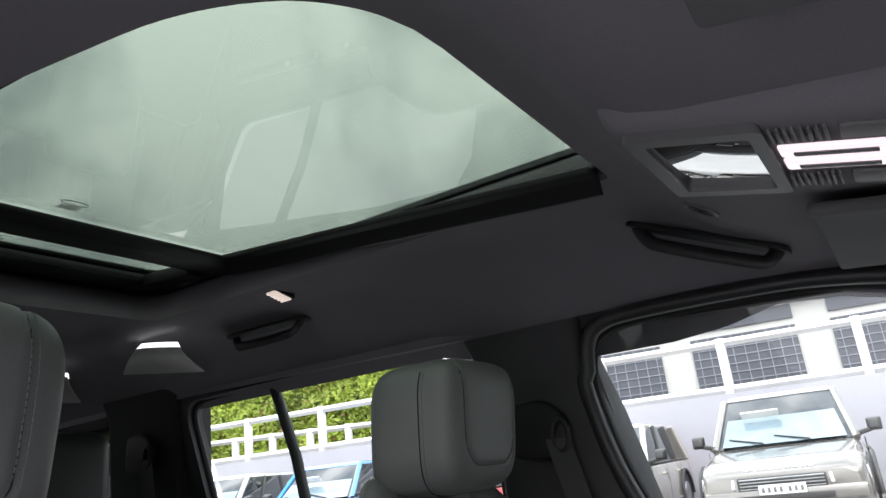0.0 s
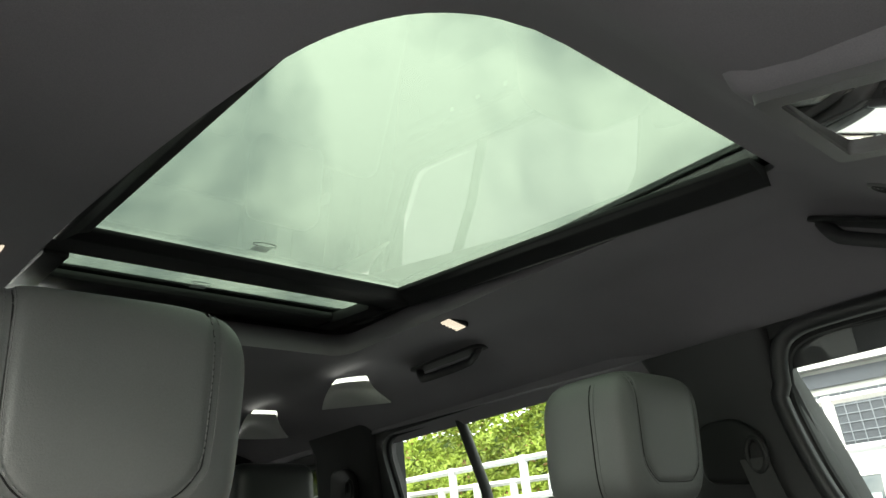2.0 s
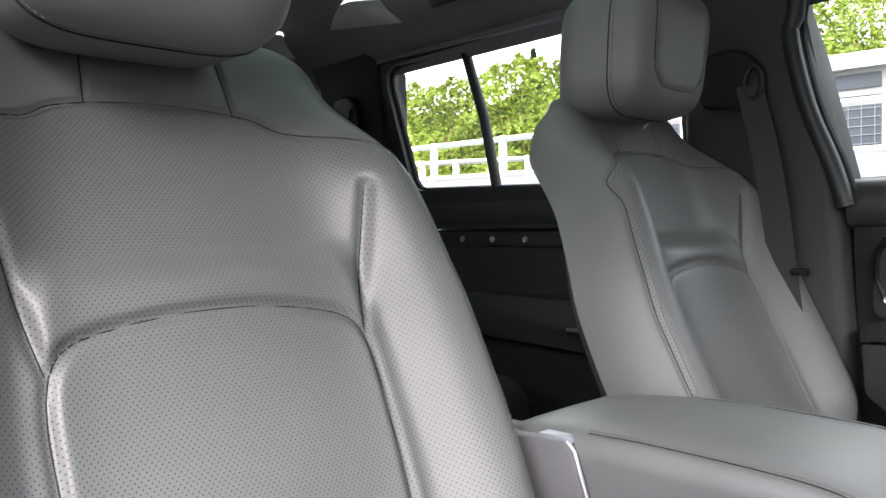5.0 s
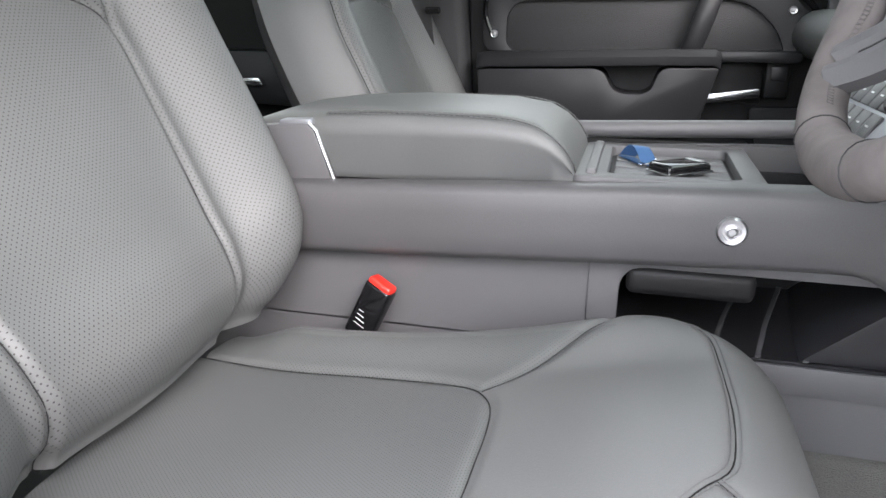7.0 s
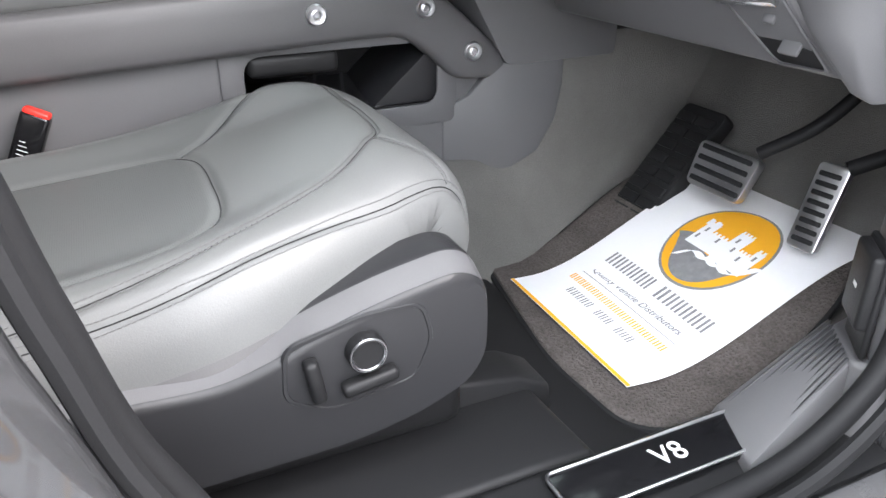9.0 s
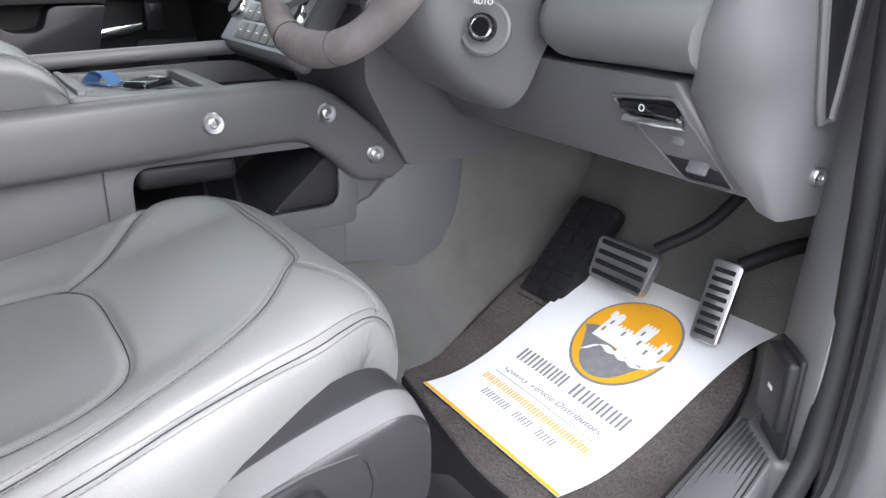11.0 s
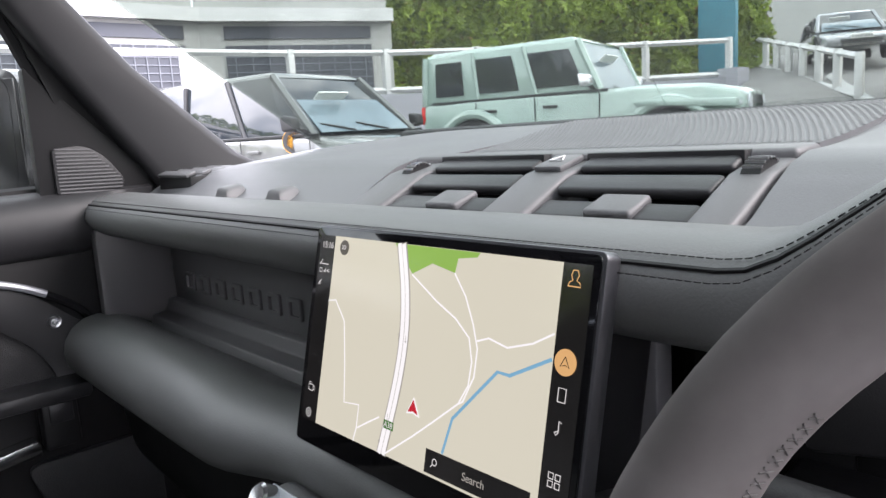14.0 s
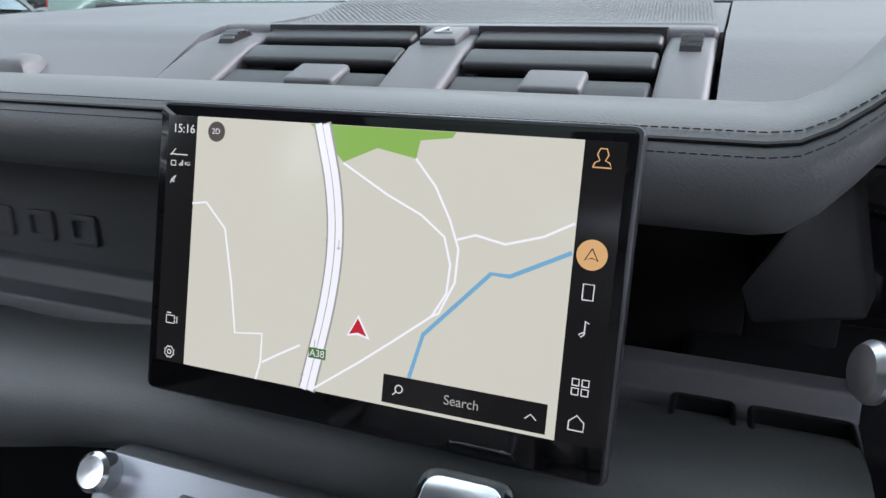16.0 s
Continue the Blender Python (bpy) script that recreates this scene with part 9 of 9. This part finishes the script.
def conifer_place():
    t = rng.random() ** 0.8
    r = (1 - t) * 1.5 * (0.55 + 0.45 * rng.random())
    a = rng.uniform(0, 6.283)
    return Vector((-20.5 + r * math.cos(a), -17.0 + r * math.sin(a), 3.2 + 4.4 * t - 0.25 * r)), Vector((math.cos(a), math.sin(a), 0.3))


leaves(3500, conifer_place, 0.11, "crown", LEAF_DARK, tree)
fence_run([(-11.8, -23.0), (-17.2, -10.2)][::-1], 2.1, 1.0, 1.1, "white balustrade below the hedge")


# parked cars
def car_paint(name, col, metal=0.3):
    return mat(name, col, 0.22, metal, 300, 0.01, 0.04, 2, 0.04, 1.0)


def parked_car(x, y, heading, L, W, H, paint, label, style="suv", trim=None, sticker=None):
    """A parked car, its middle at x, y; local axes: forward, left, up."""
    z0 = ground_z(x, y)
    M = Matrix.Translation((x, y, z0)) @ Matrix.Rotation(radians(heading), 4, "Z")
    cr = thing("parked_car", (x, y, z0), label, "car", "parked cars")
    boxy = style == "boxy"
    hood = H * (0.62 if boxy else 0.56 if style == "suv" else 0.54)
    belt = H * (0.63 if boxy else 0.60)
    w = W / 2

    def T(bm):
        bm.transform(M)
        return bm

    def S(s, lo, hi, k, bulge=0.03):
        return [(s, -k * w, lo), (s, -k * w - bulge * 0, (lo + hi) * 0.5), (s, -k * w + 0.03, hi - 0.05), (s, -k * w + 0.14, hi), (s, k * w - 0.14, hi), (s, k * w - 0.03, hi - 0.05), (s, k * w, (lo + hi) * 0.5), (s, k * w, lo)]
    f, r = L / 2, -L / 2
    wheel_f, wheel_r, wr = f - L * 0.19, r + L * 0.20, H * (0.235 if boxy else 0.215)
    nose = hood - (0.06 if boxy else 0.14)
    st = [(r, 0.42, belt - 0.12, 0.90), (r + 0.06, 0.34, belt, 0.97), (r + 0.8, 0.32, belt + 0.01, 1.0), (0, 0.30, belt, 1.0), (f - L * 0.33, 0.30, belt - 0.01, 1.0), (f - L * 0.28, 0.30, hood + 0.02, 1.0), (f - 0.45, 0.30, nose + 0.04, 0.98), (f - 0.10, 0.32, nose - 0.03, 0.93), (f, 0.36, nose - 0.12, 0.86)]
    part("body", T(bevel_all(loft([S(*q) for q in st]), 0.03, 2, 35)), paint, cr, angle=50)
    # cabin
    a0 = f - L * (0.385 if boxy else 0.30)
    top_f, top_r = a0 - (0.30 if boxy else 0.75), r + (0.10 if boxy else 0.28)
    g = [(a0, belt - 0.02, 0.86), (top_f, H - 0.06, 0.72), (top_r, H - 0.08, 0.72), (r + 0.05, belt - 0.02, 0.86)]
    lo = [(a0, k, belt - 0.03) for k in (-0.90 * w, 0.90 * w)] + [(r + 0.05, k, belt - 0.03) for k in (0.90 * w, -0.90 * w)]
    kk = 0.88 if boxy else 0.74
    hi = [(top_f, k, H - 0.05) for k in (-kk * w, kk * w)] + [(top_r, k, H - 0.05) for k in (kk * w, -kk * w)]
    part("glasshouse", T(bevel_all(loft([lo, hi]), 0.02, 2)), paint if boxy else DARK_GLASS, cr, "boxy upper body" if boxy else "dark window glass")
    part("roof", T(bevel_all(loft([[(top_f + 0.04, -kk * w - 0.01, H - 0.07), (top_f + 0.04, kk * w + 0.01, H - 0.07), (top_r - 0.04, kk * w + 0.01, H - 0.07), (top_r - 0.04, -kk * w - 0.01, H - 0.07)], [(top_f - 0.1, -kk * w + 0.05, H), (top_f - 0.1, kk * w - 0.05, H), (top_r + 0.1, kk * w - 0.05, H), (top_r + 0.1, -kk * w + 0.05, H)]]), 0.02, 2)), paint, cr)
    # blue-grey base colour paints the reflected sky onto the windscreen
    ws = part("windscreen", T(loft([[(a0 + 0.012, -0.80 * w, belt + 0.0), (a0 + 0.012, 0.80 * w, belt + 0.0), (top_f + 0.025, (kk - 0.08) * w, H - 0.10), (top_f + 0.025, -(kk - 0.08) * w, H - 0.10)], [(a0 - 0.01, -0.80 * w, belt), (a0 - 0.01, 0.80 * w, belt), (top_f, (kk - 0.08) * w, H - 0.10), (top_f, -(kk - 0.08) * w, H - 0.10)]])), mat("screen_" + paint.name, (0.14, 0.19, 0.22), 0.05, 0, 30, 0, 0.1, 3, 0.2, 0, 0.8), cr, "windscreen with sky reflection in its colour")
    part("price_card", T(slab(Matrix.Translation(((a0 + top_f) / 2 + 0.05, -0.25 * w, (belt + H) / 2 + 0.06)) @ pose(0, 0, 0, 0, -40, 0), 0.12, 0.5, 0.02, 0)), PLATE, ws)
    n_side = 3
    for sg in (1, -1):
        for i in range(n_side + 1):
            t = i / n_side
            p0 = Vector((a0 + (r + 0.05 - a0) * t, sg * 0.905 * w, belt - 0.04))
            p1 = Vector((top_f + (top_r - top_f) * t, sg * (kk + 0.012) * w, H - 0.06))
            part("roof_pillar", T(tube([p0, p1], 0.05 if i in (0, n_side) else 0.035, 6)), paint if (boxy or i in (0, n_side)) else BLACK_TRIM, cr)
        if boxy:
            def side(t, f):
                p0 = Vector((a0 + (r + 0.05 - a0) * t, sg * 0.905 * w, belt - 0.04))
                p1 = Vector((top_f + (top_r - top_f) * t, sg * (kk + 0.012) * w, H - 0.06))
                return p0.lerp(p1, f)
            for t0, t1 in ((0.07, 0.32), (0.42, 0.66), (0.75, 0.93)):
                q = [side(t0, 0.16), side(t1, 0.16), side(t1, 0.86), side(t0, 0.86)]
                q = [tuple(p) for p in q]
                part("side_window", T(bevel_all(loft([q, [(a, b + sg * 0.012, c) for a, b, c in q]]), 0.004, 1)), DARK_GLASS, cr, "dark side window")
        part("waist_line", T(tube([(a0 + 0.1, sg * 0.94 * w, belt - 0.02), (r + 0.2, sg * 0.94 * w, belt - 0.02)], 0.018, 6)), BLACK_TRIM, cr)
        for i in (1, 2):
            xx = a0 + (r + 0.05 - a0) * (i / n_side) + 0.12
            part("door_handle", T(box(xx, xx + 0.2, sg * w - 0.02, sg * w + 0.025, belt - 0.20, belt - 0.165, 0.01)), BLACK_TRIM if boxy else paint, cr)
        for i in range(n_side):
            xx = a0 + (r + 0.05 - a0) * (i / n_side)
            part("door_gap", T(box(xx - 0.006, xx + 0.006, sg * w - 0.004, sg * w + 0.003, 0.42, belt - 0.05, 0)), BLACK_TRIM, cr)
        mr = part("door_mirror", T(bevel_all(loft([[(a0 - 0.18, sg * (w + 0.05), belt + 0.02), (a0 - 0.18, sg * (w + 0.24), belt + 0.02), (a0 - 0.20, sg * (w + 0.24), belt + 0.20), (a0 - 0.20, sg * (w + 0.05), belt + 0.20)], [(a0 - 0.03, sg * (w + 0.07), belt + 0.04), (a0 - 0.03, sg * (w + 0.20), belt + 0.04), (a0 - 0.05, sg * (w + 0.20), belt + 0.17), (a0 - 0.05, sg * (w + 0.07), belt + 0.17)]]), 0.03, 3)), CHROME if boxy else (BLACK_TRIM if trim is None else trim), cr)
        part("mirror_arm", T(tube([(a0 - 0.1, sg * 0.9 * w, belt), (a0 - 0.1, sg * (w + 0.10), belt + 0.05)], 0.03, 6)), BLACK_TRIM, mr)
        # wheels
        for xx in (wheel_f, wheel_r):
            c0, c1 = Vector((xx, sg * (w - 0.24), wr)), Vector((xx, sg * (w + (0.06 if boxy else 0.0)), wr))
            ty = part("wheel", T(cyl(c0, c1, wr, n=28, bev=0.05)), TYRE, cr, "black tyre")
            part("rim", T(lathe([(wr * 0.66, 0), (wr * 0.64, 0.012), (wr * 0.56, 0.004), (wr * 0.14, 0.012), (0.01, 0.014)], c1, (0, sg, 0), 24)), BLACK_TRIM if boxy else SILVER, ty)
            arch = [(xx + wr * 1.22 * math.cos(a * math.pi / 12), sg * (w + 0.02), wr + wr * 1.22 * math.sin(a * math.pi / 12)) for a in range(13)]
            part("wheel_arch", T(tube(arch, 0.07 if boxy else 0.03, 8)), paint if boxy else BLACK_TRIM, cr)
            part("arch_shadow", T(cyl((xx, sg * (w - 0.1), wr), (xx, sg * (w + 0.004), wr), wr * 1.17, n=28)), BLACK_TRIM, cr)
        # lights
        if boxy:
            part("headlight", T(lathe([(0.115, 0), (0.11, 0.03), (0.05, 0.05), (0.01, 0.05)], (f - 0.02, sg * 0.52 * w, nose - 0.22), (1, 0, 0), 22)), HEADLAMP, cr, "round headlight")
            part("wing", T(bevel_all(loft([[(f - 0.05, sg * 0.72 * w, nose - 0.16), (f - 0.05, sg * (w + 0.10), nose - 0.16), (f - 0.05, sg * (w + 0.10), nose - 0.26), (f - 0.05, sg * 0.72 * w, nose - 0.26)], [(f - 1.25, sg * 0.9 * w, nose - 0.10), (f - 1.25, sg * (w + 0.10), nose - 0.10), (f - 1.25, sg * (w + 0.10), nose - 0.18), (f - 1.25, sg * 0.9 * w, nose - 0.18)]]), 0.03, 2)), paint, cr, "flat front wing")
            part("indicator", T(box(f - 0.10, f - 0.03, sg * 0.86 * w - 0.09, sg * 0.86 * w + 0.09, nose - 0.25, nose - 0.19, 0.02)), HEADLAMP, cr)
        else:
            hl = [(f - 0.28, sg * 0.93 * w, nose - 0.13), (f - 0.03, sg * 0.52 * w, nose - 0.16), (f - 0.02, sg * 0.52 * w, nose - 0.28), (f - 0.25, sg * 0.94 * w, nose - 0.28)]
            part("headlight", T(bevel_all(loft([hl, [(a + 0.045, b * 1.02, c) for a, b, c in hl]]), 0.015, 2)), HEADLAMP, cr, "clear headlight")
            part("fog_light", T(box(f - 0.06, f + 0.02, sg * 0.72 * w - 0.10, sg * 0.72 * w + 0.10, 0.48, 0.56, 0.02)), BLACK_TRIM, cr)
        part("rear_light", T(box(r - 0.02, r + 0.08, sg * 0.86 * w - 0.06, sg * 0.86 * w + 0.06, belt - 0.30, belt - 0.05, 0.02)), RED, cr)
    gr_w = 0.42 * w if boxy else 0.50 * w
    grl = part("grille", T(box(f - 0.05, f + 0.012, -gr_w, gr_w, nose - 0.40 if boxy else nose - 0.30, nose - 0.08 if boxy else nose - 0.15, 0.02)), paint if boxy else BLACK_TRIM, cr, "front grille")
    if boxy:
        for i in range(7):
            yy = -gr_w * 0.84 + gr_w * 1.68 * i / 6
            part("slot", T(box(f + 0.008, f + 0.018, yy - 0.024, yy + 0.024, nose - 0.37, nose - 0.12, 0.006)), BLACK_TRIM, grl)
    else:
        for i in range(4):
            zz = nose - 0.285 + 0.036 * i
            part("bar", T(tube([(f + 0.014, -gr_w * 0.95, zz), (f + 0.014, gr_w * 0.95, zz)], 0.008, 6)), SILVER, grl)
        for i in range(9):
            yy = -0.36 * w + 0.72 * w * i / 8
            part("name_bar", T(box(f - 0.08, f - 0.03, yy - 0.03, yy + 0.03, nose - 0.095, nose - 0.055, 0.004)), SILVER, grl)
    part("bumper", T(bevel_all(box(f - 0.12, f + 0.05, -0.90 * w, 0.90 * w, 0.40, 0.62 if boxy else 0.56, 0), 0.03, 2)), BLACK_TRIM if boxy else paint, cr)
    part("air_intake", T(box(f + 0.02, f + 0.056, -0.55 * w, 0.55 * w, 0.42, 0.50, 0.01)), BLACK_TRIM, cr)
    pl = part("number_plate", T(box(f + 0.045, f + 0.06, -0.26, 0.26, 0.50, 0.61, 0.004)), PLATE, cr, "white number plate with plain bars")
    for i in range(7):
        yy = -0.21 + 0.066 * i + (0.03 if i > 3 else 0)
        part("plate_bar", T(box(f + 0.058, f + 0.064, yy - 0.016, yy + 0.016, 0.525, 0.585, 0.002)), INK_DARK, pl)
    for sg in (0.35, -0.25):
        part("wiper", T(tube([(a0 + 0.03, sg * w, belt + 0.01), (a0 - 0.10, (sg - 0.45) * w, belt + 0.10)], 0.012, 5)), BLACK_TRIM, cr)
    if sticker:
        part("sticker", T(lathe([(0.15, 0), (0.15, 0.006), (0.001, 0.006)], sticker, (0.75, -0.62, 0.25), 28)), INK_ORANGE, cr, "round orange and black dealer sticker")
        part("sticker_ring", T(lathe([(0.145, 0.006), (0.145, 0.012), (0.10, 0.012), (0.10, 0.006)], sticker, (0.75, -0.62, 0.25), 28)), BLACK_TRIM, cr)
    return cr


parked_car(-11.4, -1.25, 4, 4.85, 1.98, 1.78, car_paint("grey_brown_paint", (0.16, 0.15, 0.14)), "grey-brown luxury SUV parked by the wall")
parked_car(-11.8, -4.2, 4, 4.6, 1.85, 1.62, car_paint("champagne_paint", (0.42, 0.39, 0.35)), "champagne crossover parked by the wall", "hatch")
parked_car(-12.3, 1.9, 6, 4.5, 1.85, 1.60, car_paint("white_car_paint", (0.62, 0.63, 0.64), 0.0), "white crossover parked by the wall", "hatch")
parked_car(-7.75, 5.5, 13, 5.0, 1.98, 1.84, car_paint("slate_car_paint", (0.12, 0.125, 0.12)), "slate grey luxury SUV with a round sticker on its side window", sticker=(0.72, -0.93, 1.02))
parked_car(-6.0, 9.0, 16, 4.45, 1.86, 1.88, car_paint("mint_paint", (0.33, 0.43, 0.39), 0.0), "pale mint green boxy off-roader", "boxy")
parked_car(-11.2, -7.0, 10, 4.4, 1.82, 1.45, car_paint("red_car_paint", (0.55, 0.02, 0.02), 0.1), "red hatchback in the row", "hatch")
parked_car(-11.0, -9.8, 14, 4.5, 1.85, 1.60, car_paint("blue_car_paint", (0.02, 0.20, 0.55), 0.2), "bright blue SUV in the row", "hatch")
parked_car(-10.6, -12.6, 16, 4.5, 1.85, 1.62, car_paint("silver_car_paint", (0.55, 0.56, 0.56), 0.4), "silver SUV in the row", "hatch")
parked_car(-10.0, -15.5, 18, 4.3, 1.80, 1.50, car_paint("graphite_car_paint", (0.10, 0.11, 0.12)), "graphite hatchback in the row", "hatch")
parked_car(-7.6, 23.0, -60, 4.3, 1.78, 1.42, car_paint("steel_car_paint", (0.30, 0.31, 0.33)), "grey coupe parked below the ramp", "hatch")

# ramp walls, upper deck and the showroom
wall_run("wall_ramp", [(-9.0, 27.5), (-3.2, 25.5)], 2.9, 0.3, RENDER_WALL, "pale rendered wall along the ramp")
fence_run([(-9.0, 27.3), (-3.2, 25.3)], 2.9, 1.05, 1.6, "white fence on the ramp wall")
fence_run([(-5.3, 17.4), (-11.2, 25.4)], ground_z(-5.3, 17.4) - 0.05, 0.95, 1.3, "white railing down the ramp", ground_z(-11.2, 25.4) - ground_z(-5.3, 17.4))
solo("kerb", tube([(-6.9, 20.2, ground_z(-6.9, 20.2) + 0.04), (-2.6, 13.2, ground_z(-2.6, 13.2) + 0.04)], 0.10, 4), WHITE_PAINT, "pale painted kerb along the drive", "kerb", kind="structure")
solo("wall_end_pier", box(-9.9, -9.3, 20.2, 20.9, 0.3, 2.6, 0.02), RENDER_WALL, "pale wall end", "wall", kind="structure")
solo("red_marker_post", box(-9.25, -9.10, 20.3, 20.5, 0.9, 1.9, 0.02), RED, "red marker strip at the wall end", "post")
solo("teal_panel", box(-12.0, -10.75, 23.0, 23.2, 0.3, 5.6, 0.02), TEAL, "teal painted panel beside the ramp", "panel")
far = thing("office_building", (-6, 40, 0.5), "pale far building with dark window bands above the ramp", "building")
part("wall", box(-46, 14, 40, 46, 0.3, 7.2, 0.03), CLADDING, far, "pale clad wall")
for j in range(1):
    for i in range(15):
        x = -45 + 4.0 * i
        wd = part("window", box(x, x + 3.1, 39.9, 40.1, 2.6 + 2.3 * j, 4.0 + 2.3 * j, 0.02), DARK_PANEL, far, "dark gridded window")
        for k in range(1, 4):
            part("window_bar", box(x + 0.775 * k - 0.03, x + 0.775 * k + 0.03, 39.85, 39.95, 2.6 + 2.3 * j, 4.0 + 2.3 * j, 0), WHITE_PAINT, wd)
sh = thing("showroom", (2, 13, 0.2), "glass-fronted showroom with slate frames", "building")
for i, (x, wd) in enumerate(((-1.85, 0.42), (0.35, 0.12), (2.6, 0.12), (4.9, 0.3), (7.2, 0.12), (9.4, 0.3))):
    part("mullion", box(x - wd / 2, x + wd / 2, 12.35, 12.75, 0.1, 5.0, 0.02), SLATE, sh, "slate grey mullion")
for i, (x0, x1) in enumerate(((-1.6, 0.29), (0.41, 2.54), (2.66, 4.75), (5.05, 7.14), (7.26, 9.25))):
    g = part("pane", box(x0, x1, 12.5, 12.52, 0.5, 4.6, 0), CLEAR_GLASS, sh, "large shop window")
    g.visible_shadow = False
part("head", box(-2.0, 9.6, 12.3, 13.0, 4.6, 5.6, 0.03), SLATE, sh)
part("base", box(-2.0, 9.6, 12.4, 12.7, 0.1, 0.5, 0.02), SLATE, sh)
part("back_wall", box(-2.0, 9.6, 19.8, 20.0, 0.1, 5.0, 0), PLASTER, sh, "cream interior wall")
part("side_wall", box(-2.05, -1.95, 15.5, 20.0, 0.1, 5.0, 0), PLASTER, sh)
part("roof", box(-2.2, 9.8, 12.6, 20.2, 5.0, 5.2, 0), SLATE, sh)
parked_car(0.4, 15.2, 188, 4.3, 1.85, 1.35, car_paint("ivory_car_paint", (0.60, 0.61, 0.60), 0.0), "white coupe inside the showroom", "hatch")
